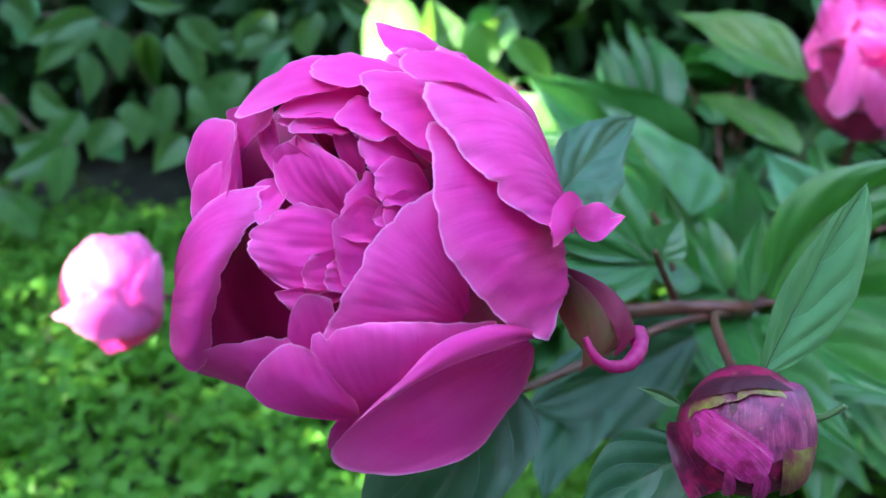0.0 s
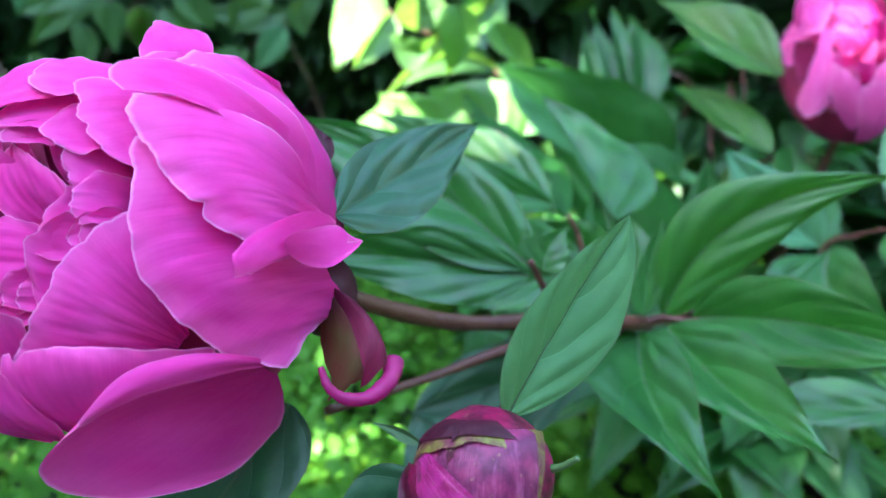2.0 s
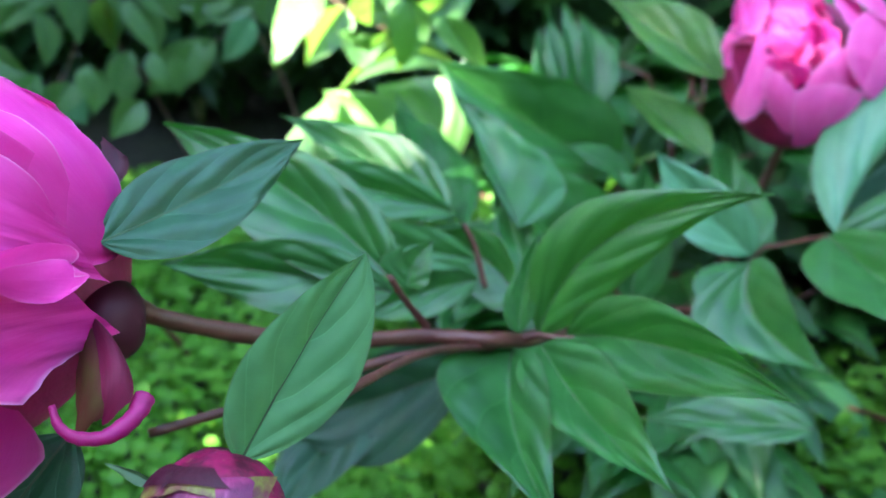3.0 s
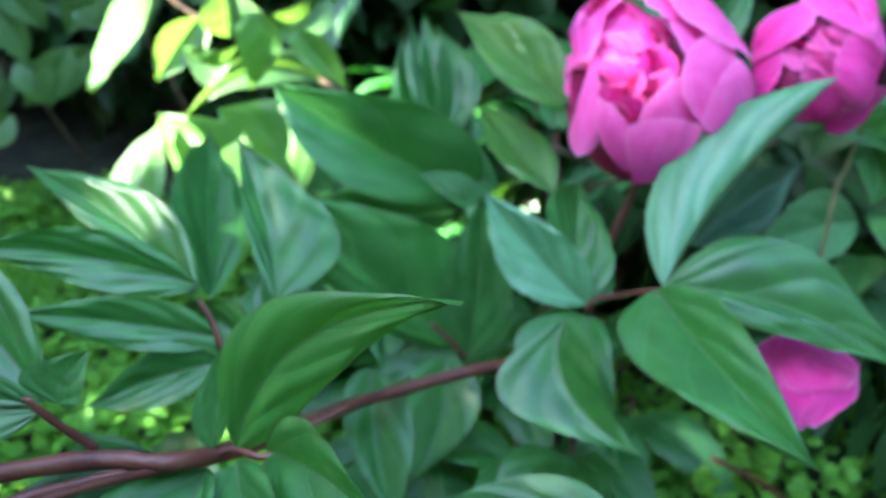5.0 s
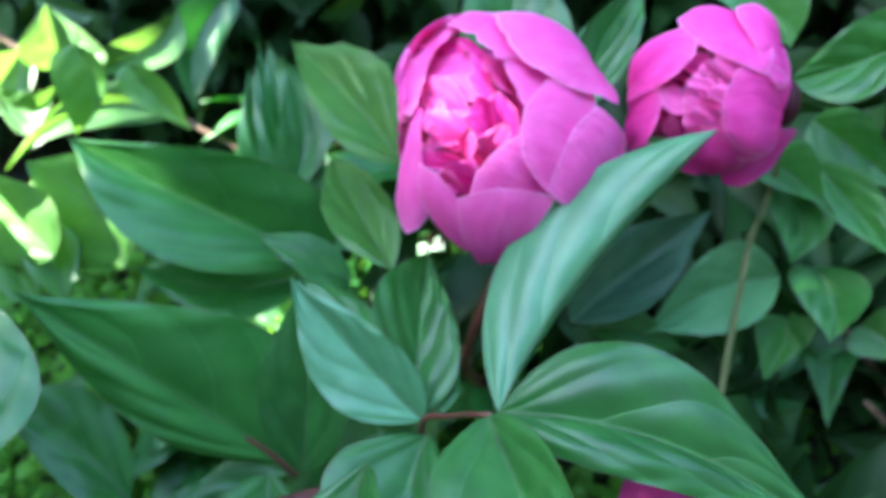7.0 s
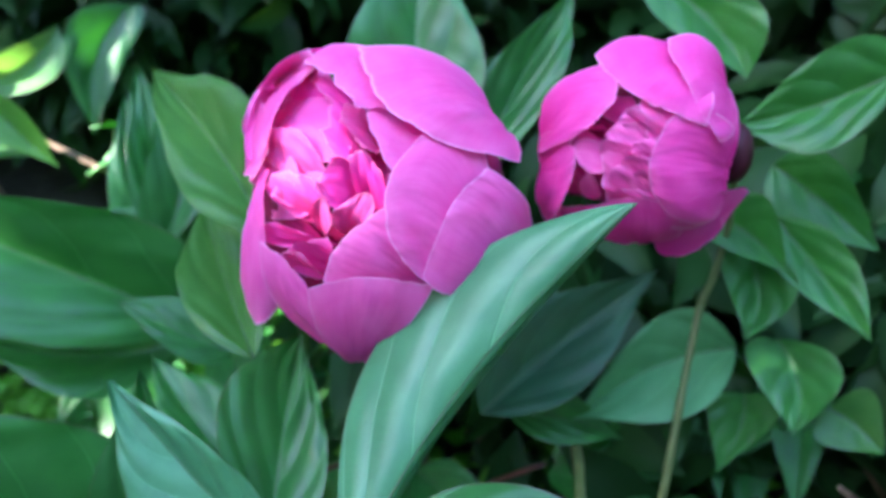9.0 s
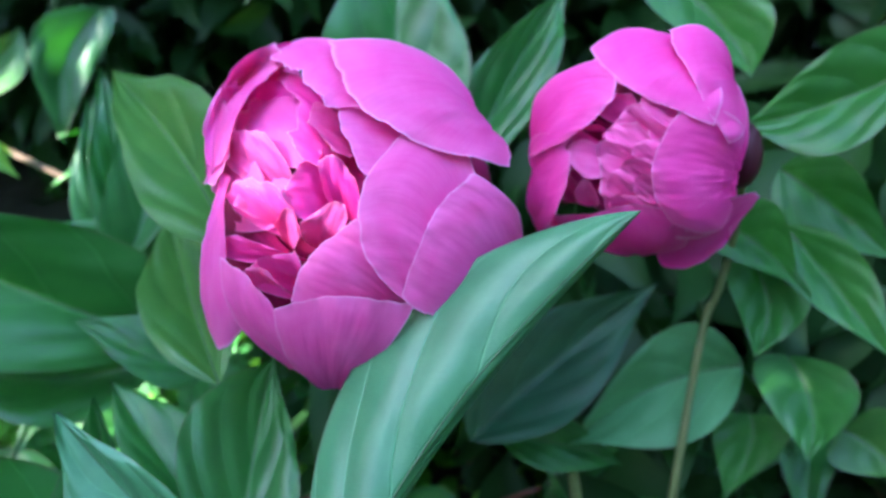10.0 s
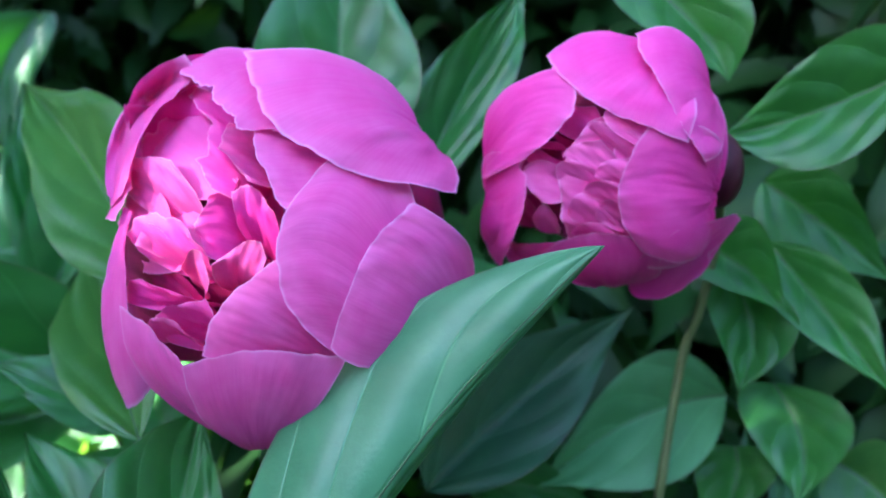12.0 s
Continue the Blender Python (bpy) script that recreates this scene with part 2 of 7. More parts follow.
def blade(base, mid, tip, left, right, a, b, nu, nv, cup, ruffle, jag, seed, curl=0.0, smooth_rib=False, fold=0.0):
    """A leaf or petal: its rib runs from base through mid to tip, its widest edges lie at left and right."""
    base, mid, tip, left, right = (np.array(p, float) for p in (base, mid, tip, left, right))
    bend = 2 * mid - (base + tip) / 2
    u, v = np.meshgrid(np.linspace(-1, 1, 2 * nu + 1), 0.5 - 0.5 * np.cos(np.pi * np.linspace(0, 1, nv + 1)))
    length = np.linalg.norm(tip - base)
    normal = np.cross(right - left, tip - base)
    normal /= np.linalg.norm(normal) + 1e-9
    along = v
    spine = ((1 - along) ** 2)[..., None] * base + (2 * along * (1 - along))[..., None] * bend + (along ** 2)[..., None] * tip
    width = (2 * v) ** a * (2 * (1 - v)) ** b
    if smooth_rib:
        width, along = petal_outline(u, v, a, b, jag, seed)
        spine = ((1 - along) ** 2)[..., None] * base + (2 * along * (1 - along))[..., None] * bend + (along ** 2)[..., None] * tip
    side = np.where((u < 0)[..., None], left - mid, right - mid)
    s = np.abs(u)
    wide = width
    if smooth_rib:
        place = spine + (u * wide)[..., None] * (right - left) / 2 + (u * u * wide)[..., None] * ((left + right) / 2 - mid)
    else:
        place = spine + (s * wide)[..., None] * side
    pleat = 0.0022 * length * (np.sin(u * 17 + 2.2 * np.sin(u * 5 + seed) + seed) + 0.5 * np.sin(u * 31 + seed * 3)) * np.minimum(v, 1) ** 0.8 * (1 - 0.3 * v) if smooth_rib else 0.0
    lift = pleat + fold * np.linalg.norm(right - left) * 0.5 * s * np.minimum(width, 1) + cup * length * (0 if smooth_rib else 1) * 4 * s * (1 - s) * np.minimum(width, 1) + ruffle * length * sway(v * 3.4 + u * 0.8, u * 2.0, seed) * s ** 2 * np.sqrt(np.maximum(v, 0))
    lift = lift - curl * length * np.maximum(v - 0.6, 0) ** 2
    vein_way = v
    if not smooth_rib:
        vein_way = v + 0.035 * sway(v * 2.5, u * 1.5, seed + 3) * np.sin(np.pi * v)
        beat = np.abs(np.sin(np.pi * (VEINS * vein_way - 1.75 * s ** 1.2)))
        half = np.linalg.norm(right - left) * 0.5
        lift = lift + half * np.minimum(width, 1) * ((0.075 * np.sqrt(beat) - 0.05) * np.minimum(4 * s, 1) * (1 - s ** 4) + 0.028 * sway(v * 5.0, u * 2.6, seed + 7))
    place = place + lift[..., None] * normal
    rows, cols = place.shape[:2]
    verts = place.reshape(-1, 3)
    faces = [(r * cols + c, r * cols + c + 1, (r + 1) * cols + c + 1, (r + 1) * cols + c) for r in range(rows - 1) for c in range(cols - 1)]
    uvs = np.stack([u.ravel() * 0.5 + 0.5, vein_way.ravel()], -1)
    return verts, faces, uvs


def leaflet(parent, base, mid, tip, left, right, mat=LEAF, seed=1, cup=0.016, ruffle=0.034, a=0.75, b=1.25, name="leaflet", label="", fine=1, fold=0.52):
    shape = blade(base, mid, tip, left, right, a, b, 7 * fine, 22 * fine, cup, ruffle, 0.0, seed, 0.0, False, fold)
    ob = mesh_object(name, shape[0], shape[1], mat, parent, label, shape[2])
    if name != "bract":
        cols, rows = 14 * fine + 1, 22 * fine + 1
        rib = shape[0].reshape(rows, cols, 3)[:, 7 * fine]
        wide = np.linalg.norm(np.array(right, float) - np.array(left, float))
        midrib(rib, wide, ob)
    return ob


def midrib(line, wide, parent):
    """The raised rib of a leaflet, thinning towards its tip."""
    line = line[: int(len(line) * 0.93)]
    verts, faces = [], []
    for i, p in enumerate(line):
        way = line[min(i + 1, len(line) - 1)] - line[max(i - 1, 0)]
        side = np.cross(way, (0.3, -0.8, 0.5))
        side /= np.linalg.norm(side) + 1e-9
        up = np.cross(side, way)
        up /= np.linalg.norm(up) + 1e-9
        r = min(0.0009, 0.016 * wide) * (1.05 - 0.85 * i / len(line))
        for k in range(5):
            ang = 2 * math.pi * k / 5
            verts.append(p + r * (side * math.cos(ang) + up * math.sin(ang)))
    for i in range(len(line) - 1):
        for k in range(5):
            n = (k + 1) % 5
            faces.append((i * 5 + k, i * 5 + n, i * 5 + 5 + n, i * 5 + 5 + k))
    mesh_object("midrib", verts, faces, RIB, parent)


def petal(parent, base, mid, tip, left, right, mat=PETAL, seed=1, cup=0.04, ruffle=0.02, jag=0.10, a=0.30, b=0.24, name="petal", label="", fine=1):
    shape = blade(base, mid, tip, left, right, a, b, 14 * fine, 24 * fine, cup, ruffle, jag, seed, 0.0, True)
    return mesh_object(name, shape[0], shape[1], mat, parent, label, shape[2])


class Shell:
    """The rounded form on which the petals of one flower lie: a half ellipsoid that faces toward, in millimetres."""

    def __init__(self, centre, right, up, toward, ax, ay, az):
        self.centre, self.right, self.up, self.toward = (np.array(p, float) for p in (centre, right, up, toward))
        self.ax, self.ay, self.az = ax, ay, az

    def place(self, x, y, lift):
        rho = np.sqrt((x / self.ax) ** 2 + (y / self.ay) ** 2) + 1e-9
        inner = np.minimum(rho, 0.94)
        over = rho - inner
        z = self.az * (np.sqrt(1 - inner ** 2) - 2.8 * over)
        shrink = (inner + 0.06 * np.tanh(over / 0.06)) / rho
        x, y = x * shrink, y * shrink
        n = np.stack([x / self.ax ** 2, y / self.ay ** 2, np.maximum(z, 4.0) / self.az ** 2], -1)
        n /= np.linalg.norm(n, axis=-1, keepdims=True)
        q = np.stack([x, y, z], -1) + lift[..., None] * n
        return self.centre + (q[..., :1] * self.right + q[..., 1:2] * self.up + q[..., 2:] * self.toward) * 0.001


def shell_petal(parent, shell, base, mid, tip, left, right, mat=PETAL, seed=1, jag=0.10, a=0.28, b=0.22, name="petal", label="", wave=1.15, rim=1.7, fine=1, tuck=3.0):
    """A petal that lies on a flower's shell. Each point: across, up and lift off the shell, in millimetres."""
    base, mid, tip, left, right = (np.array(p, float) for p in (base, mid, tip, left, right))
    nu, nv = 16 * fine, 26 * fine
    u, v = np.meshgrid(np.linspace(-1, 1, 2 * nu + 1), 0.5 - 0.5 * np.cos(np.pi * np.linspace(0, 1, nv + 1)))
    s = np.abs(u)
    bend = 2 * mid - (base + tip) / 2
    wide, along = petal_outline(u, v, a, b, jag, seed)
    spine = ((1 - along) ** 2)[..., None] * base + (2 * along * (1 - along))[..., None] * bend + (along ** 2)[..., None] * tip
    q = spine + (u * wide)[..., None] * (right - left) / 2 + (u * u * np.minimum(wide, 1.1))[..., None] * ((left + right) / 2 - mid)
    span = np.linalg.norm((right - left)[:2])
    k = max(5.0, span * 0.55)
    pleat = 0.035 * np.sin(u * k + 1.8 * np.sin(u * 4 + seed) + 0.8 * np.sin(v * 4 + seed) + seed) + 0.022 * np.sin(u * k * 2.3 + seed * 3 + v * 2)
    edge = np.maximum(np.maximum(s - 0.45, 0) / 0.55, np.maximum(v - 0.55, 0) / 0.45)
    crinkle = 0.2 * sway(u * span / 11, v * span / 7, seed + 2) + 0.1 * sway(u * span / 4, v * span / 5, seed + 4)
    lift = q[..., 2] + min(wave, 1.0) * crinkle * np.minimum(v * 3, 1) + tuck * (v - 0.45) + wave * (0.8 * sway(u * 1.3, v * 1.7, seed + 1) + pleat * np.minimum(v * 2, 1)) + rim * edge ** 2 * (0.35 + 0.65 * sway(u * 2.2 + v * 2.6, v * 1.4, seed + 6))
    place = shell.place(q[..., 0], q[..., 1], lift)
    rows, cols = place.shape[:2]
    faces = [(r * cols + c, r * cols + c + 1, (r + 1) * cols + c + 1, (r + 1) * cols + c) for r in range(rows - 1) for c in range(cols - 1)]
    return mesh_object(name, place.reshape(-1, 3), faces, mat, parent, label, np.stack([u.ravel() * 0.5 + 0.5, v.ravel()], -1))


def patch_petal(parent, shell, base, left, left_front, tip, right_front, right, mid, mat=PETAL, seed=1, jag=0.6, wave=0.7, cup=0.0, tuck=2.5, spread=0.25, notches=(), fine=1, name="petal", label=""):
    """A broad petal on a flower's shell, from a narrow base to a free front edge that runs from left_front by the tip to right_front.
    Each point: across, up and lift off the shell, in millimetres; so are the fraying jag, the wave and the cup."""
    base, left, left_front, tip, right_front, right, mid = (np.array(p, float) for p in (base, left, left_front, tip, right_front, right, mid))
    nu, nv = 16 * fine, 22 * fine
    u, v = np.meshgrid(np.linspace(-1, 1, 2 * nu + 1), np.linspace(0, 1, nv + 1) ** 0.8)
    s = np.abs(u)
    size = np.linalg.norm((tip - base)[:2]) + 1e-6
    span = np.linalg.norm((right_front - left_front)[:2]) + 1e-6
    fray = jag * (1.5 * sway(u * span / 17, u * 0, seed) + 0.3 * sway(u * span / 4.5, u * 0, seed + 4) * (0.5 + 0.5 * sway(u * 2.3, u * 0, seed + 3)) + 0.22 * sway(u * span / 1.3, u * 0, seed + 7))
    along = v + fray / size * v ** 3
    for at, deep, half in notches:
        along = along - deep * np.maximum(0, 1 - np.abs(u - at) / half) * v ** 4
    def line(a, b, c):
        bend = 2 * b - (a + c) / 2
        return ((1 - along) ** 2)[..., None] * a + (2 * along * (1 - along))[..., None] * bend + (along ** 2)[..., None] * c
    foot = spread * (right - left) / 2
    le, ce, ri = line(base - foot, left, left_front), line(base, mid, tip), line(base + foot, right, right_front)
    q = ce + u[..., None] * (ri - le) / 2 + (u * u)[..., None] * ((le + ri) / 2 - ce)
    side_fray = 0.5 * jag * sway(v * size / 6, v * 0 + (u > 0) * 3, seed + 5) * s ** 6
    q[..., :2] += (side_fray * np.sign(u))[..., None] * (right_front - left_front)[:2] / span
    ribs = np.sin(u * span * 0.42 + 1.6 * np.sin(u * 3 + seed) + 0.7 * np.sin(v * 3 + seed)) * 0.055 + np.sin(u * span * 1.05 + seed * 3 + 1.2 * np.sin(v * 5)) * 0.03
    edge = np.maximum(np.maximum(s - 0.6, 0) / 0.4, np.maximum(v - 0.72, 0) / 0.28)
    lift = (q[..., 2] - tuck * (1 - v) ** 1.5 + cup * (1 - u * u) * np.sin(np.pi * np.minimum(v, 1)) + ribs * np.minimum(v * 2, 1)
            + wave * (0.75 * sway(u * span / 30 + v, v * size / 26, seed + 1) + 0.28 * sway(u * span / 8, v * size / 13, seed + 2))
            + wave * edge ** 2 * (0.4 + 0.9 * sway(u * span / 14 + v * size / 16, v * 1.2, seed + 6)))
    place = shell.place(q[..., 0], q[..., 1], lift)
    rows, cols = place.shape[:2]
    faces = [(r * cols + c, r * cols + c + 1, (r + 1) * cols + c + 1, (r + 1) * cols + c) for r in range(rows - 1) for c in range(cols - 1)]
    return mesh_object(name, place.reshape(-1, 3), faces, mat, parent, label, np.stack([u.ravel() * 0.5 + 0.5, v.ravel()], -1))


def tube(name, points, r0, r1, mat, parent=None, label="", sides=10, steps=8):
    """A round stem through the points, thinning from r0 to r1."""
    pts = [Vector(p) for p in points]
    pts = [2 * pts[0] - pts[1], *pts, 2 * pts[-1] - pts[-2]]
    line = []
    for i in range(1, len(pts) - 2):
        for k in range(steps):
            t = k / steps
            p0, p1, p2, p3 = pts[i - 1 : i + 3]
            line.append(0.5 * (2 * p1 + (p2 - p0) * t + (2 * p0 - 5 * p1 + 4 * p2 - p3) * t * t + (3 * p1 - p0 - 3 * p2 + p3) * t ** 3))
    line.append(pts[-2])
    verts, faces = [], []
    for i, p in enumerate(line):
        way = (line[min(i + 1, len(line) - 1)] - line[max(i - 1, 0)]).normalized()
        side = way.cross(Vector((0.3, 0.1, 0.95))).normalized()
        up = side.cross(way)
        f = i / (len(line) - 1)
        r = (r0 + (r1 - r0) * f) * (1 + 0.06 * math.sin(i * 1.7) + 0.05 * math.sin(i * 0.61))
        for k in range(sides):
            ang = 2 * math.pi * k / sides
            verts.append(p + side * (math.cos(ang) * r) + up * (math.sin(ang) * r))
    for i in range(len(line) - 1):
        for k in range(sides):
            n = (k + 1) % sides
            faces.append((i * sides + k, i * sides + n, (i + 1) * sides + n, (i + 1) * sides + k))
    faces += [tuple(range(sides))[::-1], tuple((len(line) - 1) * sides + k for k in range(sides))]
    return mesh_object(name, verts, faces, mat, parent, label)


def orb(name, centre, axes, mat, parent, label="", rings=20, segments=32, seed=0.0, rough=0.03):
    """A slightly uneven ball; axes are three half-axis vectors, the first one to its pole."""
    centre, (p, q, r) = np.array(centre, float), [np.array(x, float) for x in axes]
    verts, faces = [], []
    for i in range(rings + 1):
        th = math.pi * i / rings
        for k in range(segments):
            ph = 2 * math.pi * k / segments
            w = 1 + rough * math.sin(3 * ph + seed) * math.sin(th) + rough * 0.6 * math.sin(2 * ph + 4 * th + seed)
            verts.append(centre + w * (p * math.cos(th) + math.sin(th) * (q * math.cos(ph) + r * math.sin(ph))))
    for i in range(rings):
        for k in range(segments):
            n = (k + 1) % segments
            faces.append((i * segments + k, (i + 1) * segments + k, (i + 1) * segments + n, i * segments + n))
    return mesh_object(name, verts, faces, mat, parent, label)


def inner_petals(parent, centre, front, across, up, radius, count, spread, seed, mat, near=0.45, far=0.8, wide=0.3):
    """Crumpled petals that fill the heart of a flower, round the direction front."""
    rng = random.Random(seed)
    centre, front, across, up = (Vector(x) for x in (centre, front, across, up))
    for k in range(count):
        a, e = rng.uniform(0, 2 * math.pi), spread * math.sqrt(rng.random())
        way = (front + math.tan(e) * (math.cos(a) * across + math.sin(a) * up)).normalized()
        turn = way.cross(Vector((rng.uniform(-1, 1), rng.uniform(-1, 1), rng.uniform(-1, 1)))).normalized()
        lean = way.cross(turn)
        r = radius * rng.uniform(near, far)
        w = radius * wide * rng.uniform(0.7, 1.3)
        tip = centre + way * r + lean * w * rng.uniform(-0.3, 0.3)
        base = centre + way * r * 0.25
        mid = (base + tip) / 2 + lean * w * rng.uniform(0.2, 0.5)
        petal(parent, base, mid, tip, mid - turn * w - lean * w * 0.35, mid + turn * w - lean * w * 0.35, mat, rng.uniform(0, 50), 0.08, 0.09, 0.22)


def leaf_cloud(name, places, ways, sizes, mat, parent=None, label="", seed=1, slim=0.42, up=0.6):
    """Many small folded leaves in one mesh: each starts at its place and points along its way."""
    rng = np.random.default_rng(seed)
    n = len(places)
    ways = ways / np.linalg.norm(ways, axis=1, keepdims=True)
    face = rng.normal(0, 0.5, (n, 3)) + np.array([0, -0.2, up])
    side = np.cross(ways, face)
    side /= np.linalg.norm(side, axis=1, keepdims=True) + 1e-9
    top = np.cross(side, ways)
    rows = ((0.0, 0.06, 0.0), (0.28, 0.85, 0.05), (0.58, 0.9, 0.06), (0.85, 0.42, 0.0), (1.0, 0.02, -0.09))
    grid = []
    for v, w, arch in rows:
        for u in (-1, 0, 1):
            grid.append(places + ways * (v * sizes)[:, None] + side * (u * w * slim * 0.5 * sizes)[:, None] + top * ((arch + 0.09 * abs(u) * w) * sizes)[:, None])
    verts = np.stack(grid, 1).reshape(-1, 3)
    cell = [(r * 3 + c, r * 3 + c + 1, r * 3 + c + 4, r * 3 + c + 3) for r in range(4) for c in range(2)]
    faces = (np.array(cell)[None] + (np.arange(n) * 15)[:, None, None]).reshape(-1, 4)
    mesh = bpy.data.meshes.new(name)
    mesh.from_pydata(verts.tolist(), [], faces.tolist())
    mesh.polygons.foreach_set("use_smooth", [True] * len(mesh.polygons))
    mesh.materials.append(mat)
    ob = new(name, mesh)
    if parent:
        ob.parent = parent
    return tagged(ob, label)


# ---- the open magenta peony ----

flower = thing("peony_flower", (0.042, 0.2184, 0.3854), "wide open magenta peony bloom with ruffled petals, nodding on its stem", "flower", "peony flowers")
shell = Shell((-0.0624, 0.0069, 0.0138), (0.9848, 0.1637, -0.0584), (-0.0205, 0.4429, 0.8964), (0.1727, -0.8815, 0.4395), 58, 60, 52)
# Backing petals, coloured dark for the shade inside the open bloom.
patch_petal(flower, shell, (-22.7, -2.8, -17.0), (-45.9, 4.8, -17.0), (-51.1, 20.6, -14.0), (-42.6, 36.9, -11.0), (-30.4, 52.8, -17.0), (-21.4, 29.2, -17.0), (-39.9, 22.3, -17.0), mat=PETAL_RECESS_SHADE, wave=0.6, tuck=0, seed=3)
patch_petal(flower, shell, (-12.6, -30.8, -19.0), (-39.0, 2.9, -19.0), (-59.2, 6.1, -14.5), (-54.1, -13.3, -5.5), (-46.8, -29.6, -4.0), (-40.0, -42.2, -17.5), (-52.5, -19.1, -19.0), mat=PETAL_RECESS_SHADE, wave=0.6, tuck=0, seed=10)
patch_petal(flower, shell, (7.8, -0.9, -12.0), (-11.9, 25.5, -12.0), (-21.2, 38.8, -12.0), (-15.6, 34.6, -12.0), (-5.3, 32.6, -12.0), (8.0, 18.8, -12.0), (-8.5, 18.7, -12.0), mat=PETAL_RECESS_SHADE, wave=0.6, tuck=0, seed=17)
patch_petal(flower, shell, (-55.9, 6.8, -2.0), (-51.7, 22.1, -0.5), (-44.2, 34.0, -0.5), (-37.9, 33.0, -5.0), (-40.2, 12.4, -5.0), (-49.1, 9.5, -5.0), (-46.8, 21.4, -5.0), cup=1.5, tuck=10, seed=24)
patch_petal(flower, shell, (-55.2, 2.3, -4.5), (-53.8, 18.8, -6.0), (-47.3, 34.5, -7.5), (-40.0, 31.6, -9.0), (-41.2, 13.5, -9.0), (-47.9, 5.7, -9.0), (-45.1, 18.8, -9.0), cup=1.5, tuck=10, seed=31)
patch_petal(flower, shell, (-43.8, -0.8, -6.0), (-52.5, 11.1, -6.0), (-47.6, 24.3, -6.0), (-38.8, 23.1, -6.0), (-36.8, 12.5, -6.0), (-39.4, 3.6, -6.0), (-42.5, 14.3, -6.0), jag=0.8, wave=1.0, seed=38)
patch_petal(flower, shell, (-42.3, 6.1, -4.0), (-39.6, 22.2, -4.0), (-37.0, 34.2, -4.0), (-36.6, 25.3, -4.0), (-38.8, 12.1, -4.0), (-40.7, 9.0, -4.0), (-38.1, 20.8, -4.0), jag=0.9, tuck=10, seed=45)
patch_petal(flower, shell, (-42.5, 28.9, -2.0), (-41.4, 36.2, -2.0), (-35.3, 36.4, -2.0), (-26.4, 36.8, -2.0), (-25.8, 30.5, -2.0), (-33.4, 29.2, -2.0), (-33.9, 32.8, -2.0), jag=0.8, tuck=10, seed=52)
patch_petal(flower, shell, (-23.9, 15.0, -6.0), (-31.3, 23.6, -6.0), (-31.5, 33.3, -6.0), (-29.7, 36.6, -6.0), (-26.7, 33.8, -6.0), (-25.9, 25.6, -6.0), (-28.7, 25.8, -6.0), jag=0.6, tuck=10, seed=59)
patch_petal(flower, shell, (-24.8, 23.8, -7.0), (-33.4, 19.5, -7.0), (-33.3, 11.4, -7.0), (-30.0, 5.4, -7.0), (-25.9, 10.9, -7.0), (-24.1, 16.9, -7.0), (-29.0, 15.5, -7.0), wave=1.1, jag=0.5, tuck=10, seed=66)
patch_petal(flower, shell, (1.9, 34.3, -3.0), (-8.6, 37.8, -3.0), (-19.7, 35.0, -3.0), (-23.4, 31.3, -3.0), (-15.0, 29.5, -3.0), (-6.4, 30.8, -3.0), (-9.6, 33.9, -3.0), jag=1.6, wave=1.0, tuck=10, seed=73)
patch_petal(flower, shell, (1.2, 32.6, -2.2), (-6.3, 34.8, -2.2), (-16.4, 32.2, -2.2), (-20.4, 28.4, -2.2), (-13.5, 27.2, -2.2), (-5.6, 28.9, -2.2), (-8.3, 31.5, -2.2), jag=1.6, wave=1.0, tuck=10, seed=80)
patch_petal(flower, shell, (8.0, 41.4, -0.5), (-6.9, 41.5, -0.5), (-20.4, 36.6, -0.5), (-23.1, 31.9, -0.5), (-15.2, 30.4, -0.5), (-3.4, 32.8, -0.5), (-8.1, 36.5, -0.5), jag=1.6, tuck=6, seed=87)
patch_petal(flower, shell, (15.2, 44.2, 1.5), (-10.2, 48.1, 1.5), (-27.1, 39.3, 1.5), (-31.6, 31.2, 1.5), (-20.1, 33.5, 1.5), (-4.0, 39.0, 1.5), (-9.9, 42.2, 1.5), jag=1.1, tuck=6, seed=94)
patch_petal(flower, shell, (14.1, 42.0, 2.4), (-0.1, 46.3, 2.4), (-11.8, 44.9, 2.4), (-15.4, 40.6, 2.4), (-8.8, 35.9, 2.4), (1.1, 37.9, 2.4), (-1.4, 41.6, 2.4), jag=1.3, tuck=6, seed=101)
patch_petal(flower, shell, (8.3, 35.6, 0.2), (-0.2, 37.5, 0.2), (-6.0, 34.7, 0.2), (-8.1, 28.5, 0.2), (-2.1, 24.5, 0.2), (6.2, 27.0, 0.2), (-0.2, 30.9, 0.2), jag=1.4, tuck=6, seed=108)
patch_petal(flower, shell, (23.4, 37.6, 2.5), (8.8, 41.8, 2.5), (-2.4, 39.1, 2.5), (0.1, 28.5, 2.5), (12.2, 20.7, 2.5), (17.7, 23.7, 2.5), (9.7, 31.9, 2.5), jag=1.4, fine=2, notches=((-0.1,0.06,0.15),), tuck=6, seed=115)
patch_petal(flower, shell, (-7.3, 6.3, -6.0), (-24.6, 12.9, -6.0), (-27.1, 26.0, -6.0), (-18.9, 27.5, -6.0), (-6.2, 20.0, -6.0), (-3.8, 12.0, -6.0), (-15.2, 17.8, -6.0), wave=1.1, jag=1.1, fine=2, cup=2.5, tuck=10, seed=122)
